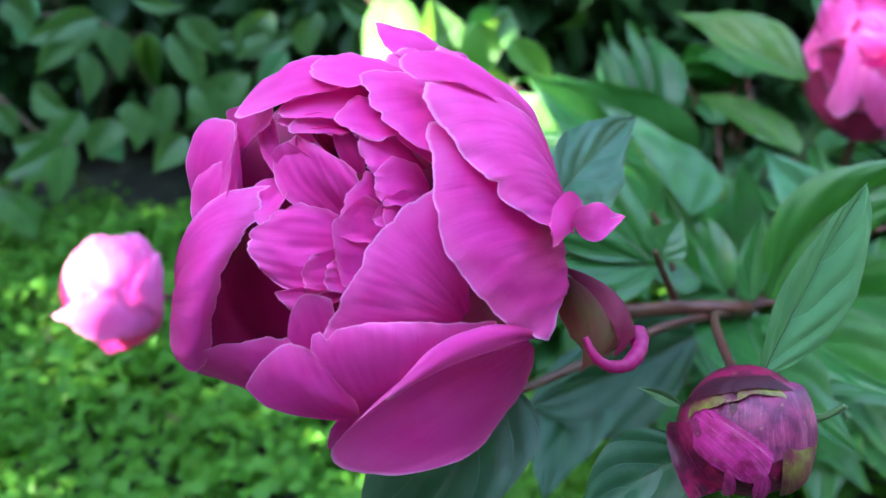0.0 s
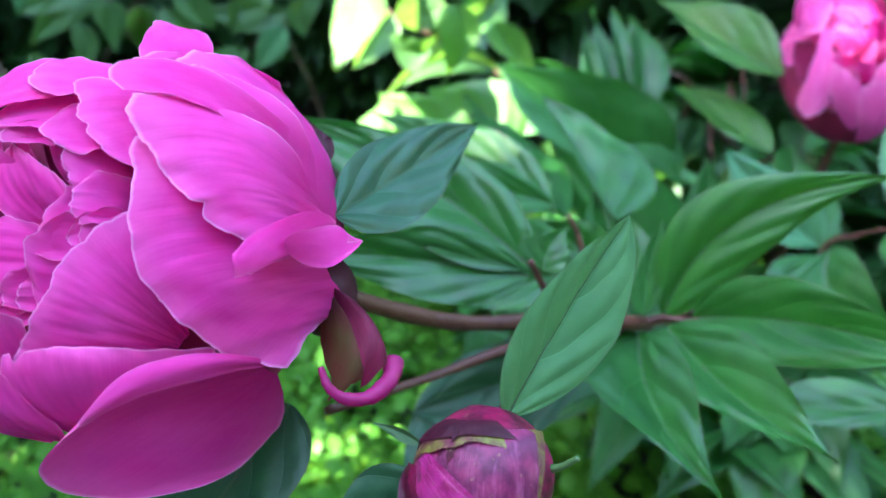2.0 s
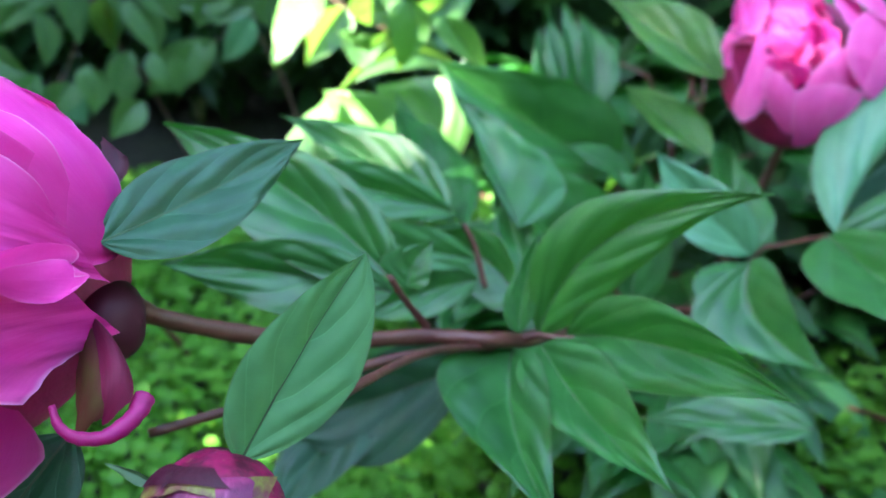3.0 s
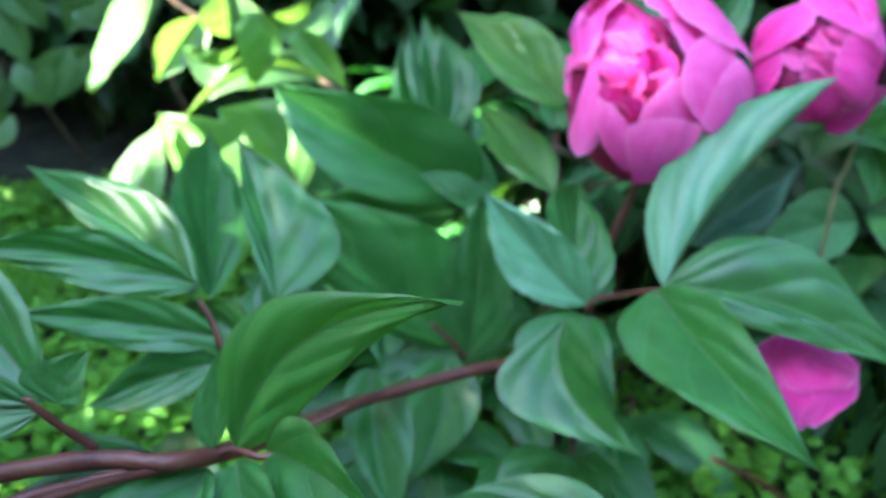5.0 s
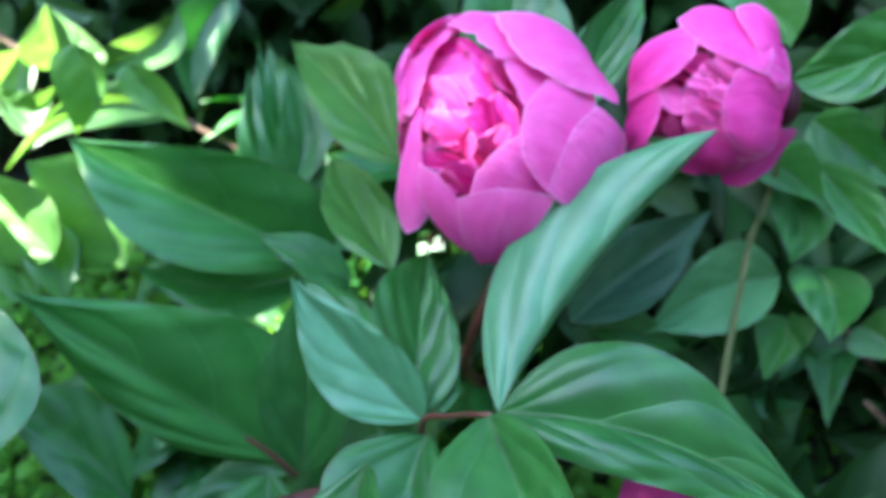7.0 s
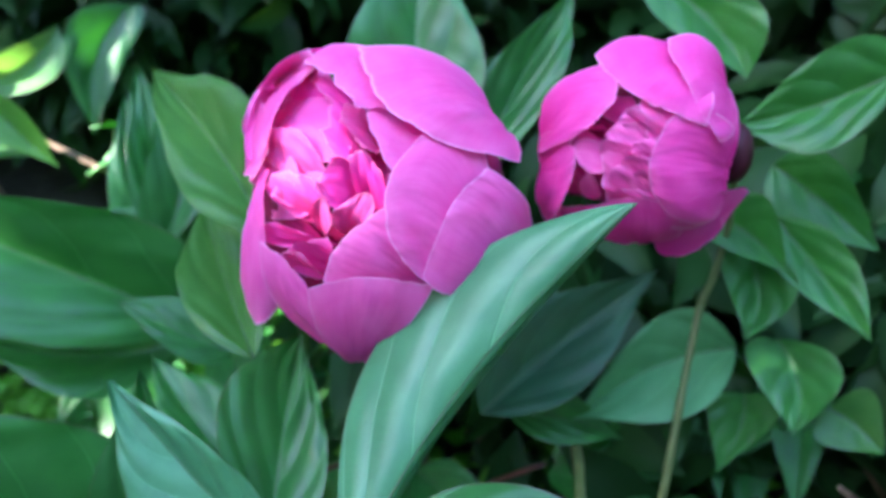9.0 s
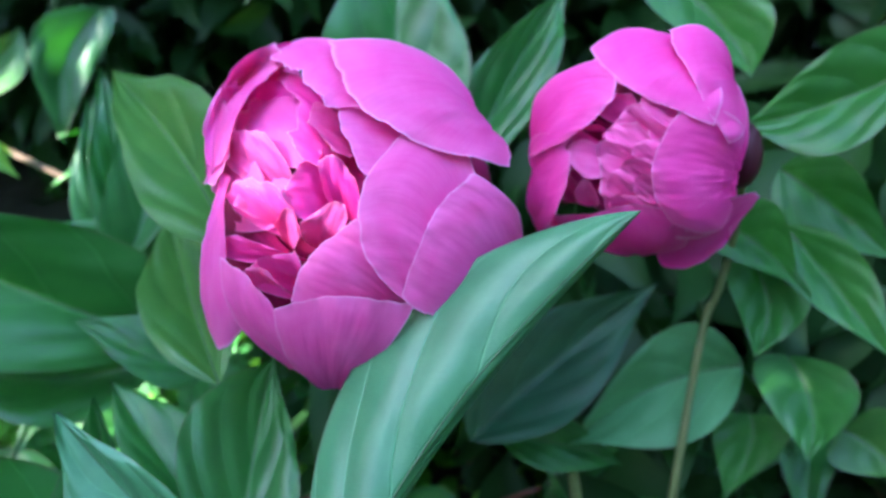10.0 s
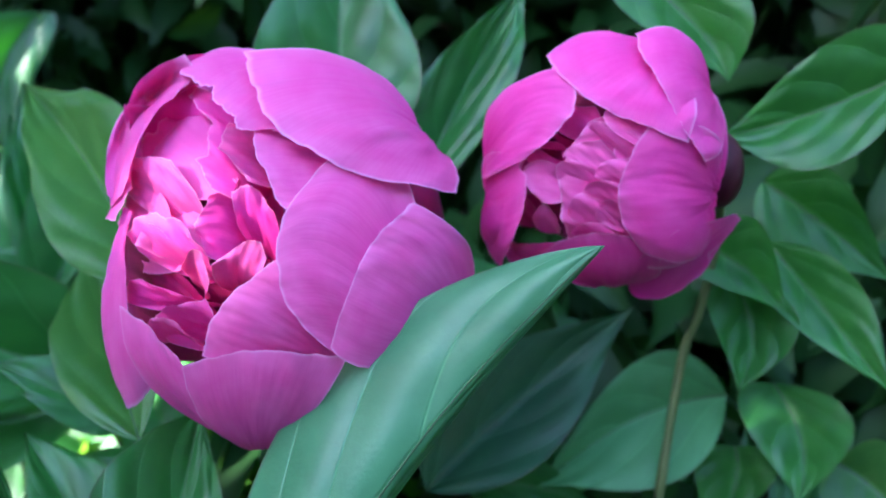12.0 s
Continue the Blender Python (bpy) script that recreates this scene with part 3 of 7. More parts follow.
patch_petal(flower, shell, (-13.6, 16.1, -5.4), (-19.9, 22.8, -5.4), (-20.5, 28.9, -5.4), (-19.7, 33.2, -5.4), (-16.3, 27.7, -5.4), (-11.8, 22.2, -5.4), (-16.5, 24.2, -5.4), wave=1.1, jag=0.3, tuck=10, seed=129)
patch_petal(flower, shell, (-4.4, 18.7, -4.6), (-10.6, 25.2, -4.6), (-10.8, 30.5, -4.6), (-9.9, 33.9, -4.6), (-7.3, 29.7, -4.6), (-3.6, 25.2, -4.6), (-7.9, 26.6, -4.6), wave=1.1, jag=0.3, tuck=10, seed=136)
patch_petal(flower, shell, (-17.1, 16.2, -5.5), (-25.8, 20.8, -5.5), (-26.5, 23.9, -5.5), (-23.1, 27.1, -5.5), (-20.0, 25.1, -5.5), (-16.6, 22.0, -5.5), (-21.7, 22.5, -5.5), wave=1.1, jag=0.8, tuck=10, seed=143)
patch_petal(flower, shell, (-2.3, 2.0, -4.5), (-15.3, 10.5, -4.5), (-26.9, 9.0, -4.5), (-32.4, 0.9, -4.5), (-23.2, -10.7, -4.5), (-9.9, -11.0, -4.5), (-17.8, -0.1, -4.5), wave=1.1, jag=1.6, fine=2, cup=3.0, tuck=10, seed=150)
patch_petal(flower, shell, (-3.7, -12.3, -4.0), (-13.8, -9.7, -4.0), (-22.4, -10.0, -4.0), (-24.7, -12.0, -4.0), (-22.3, -16.6, -4.0), (-13.2, -15.1, -4.0), (-15.0, -12.3, -4.0), wave=1.1, jag=1.1, tuck=10, seed=157)
patch_petal(flower, shell, (7.7, 11.2, -2.4), (1.1, 17.2, -2.4), (-3.9, 18.1, -2.4), (-9.4, 8.5, -2.4), (-7.8, 1.6, -2.4), (0.4, 1.9, -2.4), (-1.6, 8.5, -2.4), jag=1.6, wave=1.1, tuck=10, seed=164)
patch_petal(flower, shell, (7.5, 3.8, -1.6), (-0.2, 11.6, -1.6), (-5.6, 10.3, -1.6), (-10.5, 2.9, -1.6), (-9.5, -7.1, -1.6), (-3.5, -9.1, -1.6), (-4.1, 0.6, -1.6), jag=1.6, wave=1.2, tuck=10, seed=171)
patch_petal(flower, shell, (1.0, -4.7, -2.6), (-8.1, -0.2, -2.6), (-16.2, -2.0, -2.6), (-19.5, -6.3, -2.6), (-18.8, -10.2, -2.6), (-8.8, -10.2, -2.6), (-10.5, -5.4, -2.6), wave=1.1, jag=1.6, tuck=10, seed=178)
patch_petal(flower, shell, (-0.3, -7.1, -1.2), (-5.3, -0.4, -1.2), (-9.4, -1.7, -1.2), (-11.7, -4.8, -1.2), (-12.5, -9.9, -1.2), (-6.0, -11.0, -1.2), (-6.4, -5.2, -1.2), wave=1.1, jag=1.3, tuck=10, seed=185)
patch_petal(flower, shell, (14.9, 23.2, -1.0), (3.7, 28.3, -1.0), (-4.1, 26.5, -1.0), (-5.0, 21.9, -1.0), (-3.8, 18.4, -1.0), (4.3, 17.4, -1.0), (3.9, 22.8, -1.0), jag=1.6, wave=1.0, tuck=10, seed=192)
patch_petal(flower, shell, (15.1, 14.7, 0.0), (7.4, 21.7, 0.0), (0.8, 19.3, 0.0), (-0.5, 14.4, 0.0), (1.0, 9.1, 0.0), (8.5, 9.4, 0.0), (6.3, 14.5, 0.0), jag=1.6, wave=1.1, tuck=10, seed=199)
patch_petal(flower, shell, (8.6, 4.4, -0.6), (4.8, 12.1, -0.6), (1.0, 10.7, -0.6), (-1.7, 5.0, -0.6), (-0.5, 0.6, -0.6), (6.0, 0.6, -0.6), (3.3, 5.7, -0.6), jag=1.6, wave=1.0, tuck=10, seed=206)
patch_petal(flower, shell, (12.4, 8.3, -0.3), (7.4, 13.3, -0.3), (2.5, 11.7, -0.3), (1.0, 8.1, -0.3), (2.2, 3.7, -0.3), (7.9, 4.4, -0.3), (6.0, 8.2, -0.3), jag=1.4, wave=1.0, tuck=10, seed=213)
patch_petal(flower, shell, (21.9, -19.3, 1.5), (18.9, -0.7, 1.5), (12.3, 14.5, 1.5), (-4.1, -2.6, 1.5), (-12.2, -21.4, 1.5), (3.4, -22.8, 1.5), (7.0, -8.0, 1.5), jag=1.1, fine=2, cup=2, tuck=6, seed=220)
patch_petal(flower, shell, (-10.2, -37.7, 0.4), (-19.7, -27.8, 0.4), (-21.2, -19.4, 0.4), (-18.1, -10.9, 0.4), (-11.1, -12.1, 0.4), (-9.7, -23.5, 0.4), (-14.9, -22.2, 0.4), jag=0.5, tuck=10, seed=227)
patch_petal(flower, shell, (-28.0, -38.9, 0.5), (-43.6, -34.7, 0.5), (-49.9, -28.3, 2.0), (-33.7, -22.1, 0.5), (-21.4, -20.2, 0.5), (-18.9, -30.5, 0.5), (-31.6, -29.9, 0.5), jag=0.6, tuck=6, seed=234)
patch_petal(flower, shell, (-39.5, -46.7, -1.0), (-48.4, -33.4, 2.0), (-50.3, -27.3, 2.0), (-49.0, -27.7, -1.0), (-40.8, -27.8, -1.0), (-33.2, -31.1, -1.0), (-41.5, -30.8, -1.0), jag=0.5, tuck=6, seed=241)
patch_petal(flower, shell, (7.3, -51.3, -4.0), (-12.2, -31.2, 3.0), (-14.7, -18.8, 3.0), (0.9, -16.4, 3.0), (27.7, -18.6, 1.0), (25.2, -33.0, -2.0), (2.1, -28.2, 3.0), jag=0.6, fine=2, cup=1.5, notches=((-0.7,0.13,0.14),), seed=248)
patch_petal(flower, shell, (-7.7, -40.9, 4.0), (-23.2, -37.6, 4.0), (-29.7, -30.6, 4.0), (-19.6, -20.2, 4.0), (-11.6, -27.5, 4.0), (-5.8, -34.8, 4.0), (-16.4, -30.9, 4.0), jag=0.5, fine=2, cup=1.5, seed=255)
patch_petal(flower, shell, (-0.4, -42.4, -2.0), (-8.1, -43.6, -2.0), (-12.2, -47.5, -2.0), (-12.8, -57.7, -2.0), (-6.7, -53.0, -2.0), (-1.8, -47.9, -2.0), (-6.5, -47.9, -2.0), jag=0.4, seed=262)
patch_petal(flower, shell, (-55.7, -12.7, 0.0), (-45.1, 10.7, -3.0), (-27.9, 17.4, -9.0), (-37.7, -5.2, -3.0), (-42.2, -29.0, 0.0), (-46.5, -27.5, 5.0), (-41.2, -6.3, 3.0), jag=1.1, fine=2, cup=0.5, seed=269)
patch_petal(flower, shell, (37.3, -24.3, 4.0), (14.3, -22.9, 5.0), (0.8, -32.2, 6.0), (-9.6, -47.0, 8.0), (18.8, -51.2, 7.0), (37.1, -44.8, 3.0), (11.8, -36.9, 5.0), jag=0.3, fine=2, cup=-3, wave=0.5, seed=276)
patch_petal(flower, shell, (37.2, -21.8, 6.0), (18.5, -17.0, 8.0), (5.2, -25.0, 8.0), (0.5, -31.1, 8.0), (4.3, -29.3, 8.0), (18.7, -23.1, 8.0), (17.7, -19.8, 9.0), jag=0.2, cup=1, seed=283)
patch_petal(flower, shell, (48.1, 21.2, 3.0), (36.2, 40.3, 3.0), (19.0, 45.4, 3.0), (17.3, 41.8, 3.0), (23.1, 37.2, 3.0), (38.1, 24.7, 3.0), (30.1, 35.3, 3.0), jag=0.4, spread=0.7, seed=290)
patch_petal(flower, shell, (51.0, 1.4, 2.0), (30.5, 25.4, 4.0), (11.7, 26.9, 4.0), (15.6, -4.4, 4.0), (40.3, -23.4, 4.0), (50.7, -14.6, 2.0), (28.3, 1.2, 4.0), jag=0.8, fine=2, cup=1, spread=0.7, seed=297)
patch_petal(flower, shell, (50.9, 11.3, 3.0), (32.4, 31.9, 6.0), (9.1, 33.9, 7.0), (19.8, 14.9, 7.0), (37.5, 3.0, 7.0), (47.4, 4.9, 4.0), (31.5, 17.8, 7.0), jag=0.7, fine=2, notches=((0.22,0.11,0.10),), cup=1.5, spread=0.7, seed=304)
patch_petal(flower, shell, (40.5, 29.2, 5.0), (23.0, 41.2, 7.0), (6.5, 39.9, 8.0), (4.7, 37.4, 8.0), (7.9, 34.4, 8.0), (22.9, 31.9, 8.0), (22.0, 35.9, 8.0), jag=0.5, spread=0.7, seed=311)
shell_petal(flower, shell, (2.1, -3.9, -24), (-55, 33.3, -24), (-60.2, 25.2, -24), (-58.1, -1.5, -24), (-40, 52.9, -24), seed=1)
shell_petal(flower, shell, (1.9, -3.6, -22), (-35.6, -26.5, -22), (-60.2, -25.1, -22), (-33.6, -57.5, -22), (-48.4, 1.3, -22), seed=2)
shell_petal(flower, shell, (10.8, -1.1, -20), (-21.3, 38.7, -20), (-30.2, 59.5, -20), (-40.4, 27.3, -20), (2.2, 60.4, -20), seed=3)
shell_petal(flower, shell, (59.7, 10.6, -1), (38.9, 36.4, -1), (16.1, 51.5, -1), (31.2, 15.9, -1), (50.1, 42.7, -1), jag=0.04, seed=24)
shell_petal(flower, shell, (54.4, 20.5, -5), (22.6, 34.6, -5), (1.3, 47.4, -5), (12.8, 21.2, -5), (35.7, 56.1, -5), jag=0.05, seed=26)
petal(flower, (-0.0411, 0.0114, 0.0659), (-0.0523, 0.0254, 0.069), (-0.062, 0.0357, 0.0718), (-0.054, 0.0083, 0.0692), (-0.0461, 0.0335, 0.068), b=0.5, jag=0.1, seed=51)
petal(flower, (-0.0083, -0.0133, 0.0396), (-0.0113, -0.0332, 0.0408), (-0.015, -0.0443, 0.0392), (-0.0044, -0.0102, 0.0315), (-0.0156, -0.0395, 0.0445), b=0.4, seed=52)
petal(flower, (-0.0092, -0.0303, 0.0405), (-0.0008, -0.0198, 0.0332), (0.0055, -0.0177, 0.0349), (-0.0016, -0.0173, 0.0382), (-0.003, -0.0239, 0.0305), b=0.6, seed=53)
# Added ball blocks the view through the bloom; its colour holds recess shade.
orb("heart", (-0.063, 0.0193, 0.0073), ((0.0012, -0.0266, 0.0138), (0.0509, 0.0024, 0), (-0.0011, 0.0234, 0.0453)), CORE_SHADE, flower)
orb("calyx", (-0.014, 0.0151, -0.0015), ((0.009, 0.0004, 0), (-0.0003, 0.0055, 0.0107), (-0.0005, 0.0106, -0.0055)), SEPAL_DARK, flower)
petal(flower, (-0.01, -0.0014, 0.0104), (0.0011, -0.0181, 0.0072), (-0.0037, -0.0257, -0.007), (0.0087, -0.0177, 0.0038), (-0.0078, -0.0139, 0.001), mat=SEPAL, name="sepal", label="maroon and green sepal curling back", seed=3, b=0.4)
tube("petal", [(0.0113, -0.0170, 0.0004), (0.0112, -0.0230, -0.0007), (0.0073, -0.0287, -0.0019), (0.0020, -0.0315, -0.0006), (-0.0019, -0.0315, 0.0025), (-0.0042, -0.0291, 0.0064)], 0.0026, 0.0008, PETAL_ROLL, flower, "narrow pink petal curling under the sepal")
petal(flower, (-0.007, -0.0019, 0.012), (0.0063, -0.0168, 0.0097), (0.0042, -0.0254, -0.002), (0.0095, -0.0175, 0.0045), (0.0027, -0.0195, 0.0068), mat=SEPAL_RED, name="sepal", label="dark red sepal edge", seed=9, b=0.4, jag=0.03)
petal(flower, (-0.0204, 0.0218, 0.0298), (-0.02, 0.0409, 0.0319), (-0.0251, 0.048, 0.0404), (-0.0232, 0.0349, 0.035), (-0.0156, 0.0432, 0.0329), mat=SEPAL_DARK, name="sepal", label="dark maroon sepal", seed=8, b=0.4)


# ---- the half-open pink peonies ----

flower = thing("peony_flower", (0.3573, 0.6954, 0.2981), "half-open pink peony bloom with cupped outer petals", "flower", "peony flowers")
shell = Shell((-0.0312, -0.029, 0.0397), (0.9711, 0.1939, -0.1394), (0.0144, 0.5349, 0.8448), (0.2384, -0.8223, 0.5166), 63, 67, 58)
# Deep petals with the cup's inner shade in their colour.
patch_petal(flower, shell, (-19.2, -32.2, -13.0), (-46.2, -1.8, -13.0), (-63.1, 17.2, -10.0), (-64.5, -7.7, -8.5), (-52.0, -35.1, -5.5), (-38.7, -43.0, -13.0), (-54.5, -12.9, -13.0), mat=PETAL_RECESS_SHADE, wave=0.6, tuck=0, seed=3)
patch_petal(flower, shell, (-1.8, -15.9, -18.0), (-22.2, 40.2, -18.0), (-36.9, 51.7, -10.5), (-59.2, 20.5, -18.0), (-64.0, -17.1, -18.0), (-34.6, -36.3, -18.0), (-36.1, 7.6, -18.0), mat=PETAL_RECESS_SHADE, wave=0.5, seed=10)
patch_petal(flower, shell, (-25.7, 15.8, -9.0), (-49.9, 29.6, -9.0), (-46.8, 40.3, 3.0), (-42.2, 46.0, 0.0), (-31.3, 56.7, -3.0), (-26.7, 39.7, -9.0), (-42.5, 39.3, -9.0), mat=PETAL, jag=1.3, cup=-2, wave=1.9, tuck=14, seed=17)
patch_petal(flower, shell, (-29.3, 6.4, -12.0), (-49.6, 18.2, -12.0), (-48.8, 37.3, -4.5), (-42.7, 46.8, -7.5), (-34.3, 54.9, -10.5), (-27.8, 28.0, -12.0), (-39.3, 28.8, -12.0), mat=PETAL, jag=1.0, wave=1.9, tuck=14, seed=24)
patch_petal(flower, shell, (-29.1, 2.6, -5.0), (-48.4, 12.7, -5.0), (-57.2, 27.1, -3.5), (-46.1, 29.4, -5.0), (-36.1, 27.6, -5.0), (-30.4, 17.5, -5.0), (-41.2, 18.6, -5.0), mat=PETAL_PALE, jag=1.0, cup=2, wave=1.9, tuck=14, seed=31)
patch_petal(flower, shell, (-7.5, 26.4, -6.0), (-17.5, 47.0, -6.0), (-31.1, 53.8, -6.0), (-26.1, 34.9, -6.0), (-26.2, 19.9, -6.0), (-13.9, 15.7, -6.0), (-17.1, 32.5, -6.0), mat=PETAL, jag=1.9, wave=1.9, tuck=14, seed=38)
patch_petal(flower, shell, (-3.7, 29.0, -3.5), (-11.9, 38.9, -3.5), (-19.8, 38.0, -3.5), (-18.4, 28.9, -3.5), (-12.5, 19.8, -3.5), (-5.4, 19.5, -3.5), (-11.4, 28.9, -3.5), mat=PETAL_PALE, jag=1.6, wave=1.9, tuck=14, seed=45)
patch_petal(flower, shell, (-11.4, -3.9, -8.0), (-16.4, 16.4, -8.0), (-25.2, 16.3, -8.0), (-30.5, 5.4, -8.0), (-27.3, -0.8, -8.0), (-19.1, -5.8, -8.0), (-21.1, 5.7, -8.0), mat=PETAL, jag=1.6, wave=1.9, tuck=14, seed=52)
patch_petal(flower, shell, (-16.9, -0.1, -7.0), (-21.7, 12.2, -7.0), (-27.5, 11.3, -7.0), (-30.3, 6.6, -7.0), (-29.3, 2.8, -7.0), (-24.5, -1.1, -7.0), (-24.9, 5.6, -7.0), mat=PETAL_PALE, jag=1.3, wave=1.9, tuck=14, seed=59)
patch_petal(flower, shell, (-6.5, -5.7, -6.5), (-15.3, 4.5, -6.5), (-17.3, 17.2, -6.5), (-9.4, 18.4, -6.5), (-3.8, 9.3, -6.5), (-1.9, -0.1, -6.5), (-10.1, 7.3, -6.5), mat=PETAL, jag=1.6, wave=1.9, tuck=14, seed=66)
patch_petal(flower, shell, (-19.2, -16.3, -4.0), (-23.1, -9.5, -4.0), (-22.4, -3.8, -4.0), (-11.1, 2.3, -4.0), (-6.8, -3.0, -4.0), (-10.3, -10.2, -4.0), (-15.6, -5.6, -4.0), mat=PETAL_PALE, jag=1.0, cup=1.5, wave=1.9, tuck=14, seed=73)
patch_petal(flower, shell, (-28.2, -13.0, -5.0), (-45.2, -4.7, -5.0), (-49.6, 4.4, -5.0), (-40.9, 10.9, -5.0), (-31.5, 8.7, -5.0), (-26.3, -2.9, -5.0), (-36.7, -0.1, -5.0), mat=PETAL_ROSE, jag=1.6, cup=2, wave=1.9, tuck=14, seed=80)
patch_petal(flower, shell, (-35.0, -5.6, -4.0), (-44.8, -0.9, -4.0), (-47.6, 2.9, -4.0), (-42.9, 7.4, -4.0), (-37.6, 5.4, -4.0), (-34.1, -0.2, -4.0), (-40.8, 1.8, -4.0), mat=PETAL_PALE, jag=1.3, wave=1.9, tuck=14, seed=87)
patch_petal(flower, shell, (-32.1, -18.0, -3.0), (-33.1, -9.4, -3.0), (-29.8, -3.8, -3.0), (-25.1, -0.6, -3.0), (-22.3, -7.3, -3.0), (-25.5, -14.7, -3.0), (-28.0, -8.2, -3.0), mat=PETAL_PALE, jag=0.8, cup=1.5, wave=1.9, tuck=14, seed=94)
patch_petal(flower, shell, (-25.0, -21.9, -4.0), (-44.2, -19.5, -4.0), (-53.3, -13.5, -4.0), (-46.4, -8.9, -4.0), (-35.7, -12.5, -4.0), (-27.7, -16.4, -4.0), (-39.6, -15.7, -4.0), mat=PETAL_ROSE, jag=1.0, cup=1.5, wave=1.9, tuck=14, seed=101)
patch_petal(flower, shell, (-20.8, -33.8, -2.0), (-33.4, -31.4, -2.0), (-40.5, -21.2, -2.0), (-32.0, -16.0, -2.0), (-23.7, -13.8, -2.0), (-20.6, -23.7, -2.0), (-29.1, -23.0, -2.0), mat=PETAL_ROSE, jag=1.3, cup=1, wave=1.9, tuck=14, seed=108)
patch_petal(flower, shell, (-27.9, -35.0, -1.0), (-37.9, -29.3, -1.0), (-40.1, -20.3, -1.0), (-34.5, -18.9, -1.0), (-30.0, -23.6, -1.0), (-27.7, -29.8, -1.0), (-34.0, -25.5, -1.0), mat=PETAL_PALE, jag=1.4, wave=1.9, tuck=14, seed=115)
patch_petal(flower, shell, (-21.2, 61.8, 3.5), (-37.1, 49.3, 8.0), (-48.1, 42.4, 3.5), (-42.0, 48.8, 2.0), (-31.5, 56.8, -1.0), (-22.9, 61.3, -1.0), (-36.2, 53.9, 2.0), jag=1.1, seed=122, mat=PETAL_PINK)
patch_petal(flower, shell, (-16.3, 63.1, 1.0), (-29.1, 58.0, 5.5), (-43.3, 47.1, 5.5), (-42.8, 48.0, -2.0), (-32.0, 50.8, -2.0), (-18.7, 56.8, -2.0), (-32.1, 56.7, -0.5), jag=1.1, mat=PETAL_PALE, seed=129)
patch_petal(flower, shell, (-60.2, 15.6, -2.0), (-54.3, 31.8, 2.5), (-49.0, 44.4, 4.0), (-47.3, 28.3, -2.0), (-50.4, 8.4, -2.0), (-57.3, 9.6, -2.0), (-54.3, 27.4, -2.0), jag=1.0, seed=136, mat=PETAL_PINK)
patch_petal(flower, shell, (-54.9, 14.9, 0.0), (-49.6, 36.8, 4.5), (-29.1, 54.9, 6.0), (-30.3, 50.6, 0.0), (-42.7, 39.0, 0.0), (-46.6, 21.4, 0.0), (-47.0, 43.8, 0.0), jag=0.6, cup=1, seed=143, mat=PETAL_PINK)
patch_petal(flower, shell, (14.1, -34.8, 0.0), (12.5, -12.0, 0.0), (-2.3, -2.6, 0.0), (-16.5, -13.3, 0.0), (-24.4, -29.5, 0.0), (-8.2, -34.7, 0.0), (-1.7, -20.4, 0.0), jag=0.6, fine=2, cup=2, tuck=6, seed=150, mat=PETAL_PINK)
patch_petal(flower, shell, (20.2, 25.0, 1.0), (5.0, 38.3, 1.0), (-9.8, 36.3, 1.0), (-7.7, 23.3, 1.0), (-1.9, 10.5, 1.0), (12.2, 13.2, 1.0), (3.4, 24.6, 1.0), jag=1.0, fine=2, tuck=6, seed=157, mat=PETAL_PINK)
patch_petal(flower, shell, (3.7, 55.7, 2.5), (-13.7, 62.2, 4.0), (-31.0, 56.8, 2.5), (-17.8, 37.9, 2.5), (-4.2, 31.7, 2.5), (6.5, 37.8, 2.5), (-8.1, 48.2, 2.5), jag=1.6, fine=2, tuck=6, seed=164, mat=PETAL_PINK)
patch_petal(flower, shell, (-50.2, 12.6, -2.0), (-53.9, -10.4, 1.0), (-53.1, -36.7, 2.5), (-44.0, -44.0, 7.0), (-40.3, -41.3, 1.0), (-45.4, -15.5, 1.0), (-50.4, -15.7, 1.0), jag=0.7, seed=171, mat=PETAL_PINK)
patch_petal(flower, shell, (-21.7, -55.8, 3.0), (-39.8, -37.5, 3.0), (-45.3, -15.6, 3.0), (-34.8, -22.7, 3.0), (-26.9, -33.3, 3.0), (-21.1, -45.4, 3.0), (-32.0, -35.3, 3.0), jag=0.4, fine=2, cup=1.5, seed=178, mat=PETAL_PINK)
patch_petal(flower, shell, (-9.4, -61.8, 4.0), (-23.3, -47.7, 4.0), (-27.9, -31.1, 4.0), (-9.0, -26.2, 4.0), (15.1, -28.9, 4.0), (5.3, -46.5, 4.0), (-10.1, -41.6, 4.0), jag=0.4, fine=2, cup=1.5, seed=185, mat=PETAL_PINK)
patch_petal(flower, shell, (36.9, -32.8, 3.0), (32.6, 19.9, 3.0), (11.0, 25.1, 3.0), (-3.6, -3.6, 3.0), (14.2, -29.7, 3.0), (27.5, -36.6, 3.0), (14.9, -5.0, 3.0), jag=0.7, fine=2, cup=2, seed=192, mat=PETAL_PINK)
patch_petal(flower, shell, (51.6, -26.4, 4.0), (23.9, -32.1, 6.0), (10.3, -25.3, 6.0), (18.6, -1.4, 6.0), (32.2, 12.4, 6.0), (53.1, -2.6, 5.0), (32.7, -9.5, 6.0), jag=0.4, fine=2, cup=1, seed=199, mat=PETAL_PINK)
patch_petal(flower, shell, (42.9, 37.7, 2.0), (20.7, 56.1, 4.0), (-11.5, 55.3, 5.0), (2.8, 26.5, 5.0), (46.7, 16.0, 5.0), (50.2, 26.3, 3.0), (20.9, 35.6, 5.0), jag=0.5, fine=2, cup=1.5, seed=206, mat=PETAL_PINK)
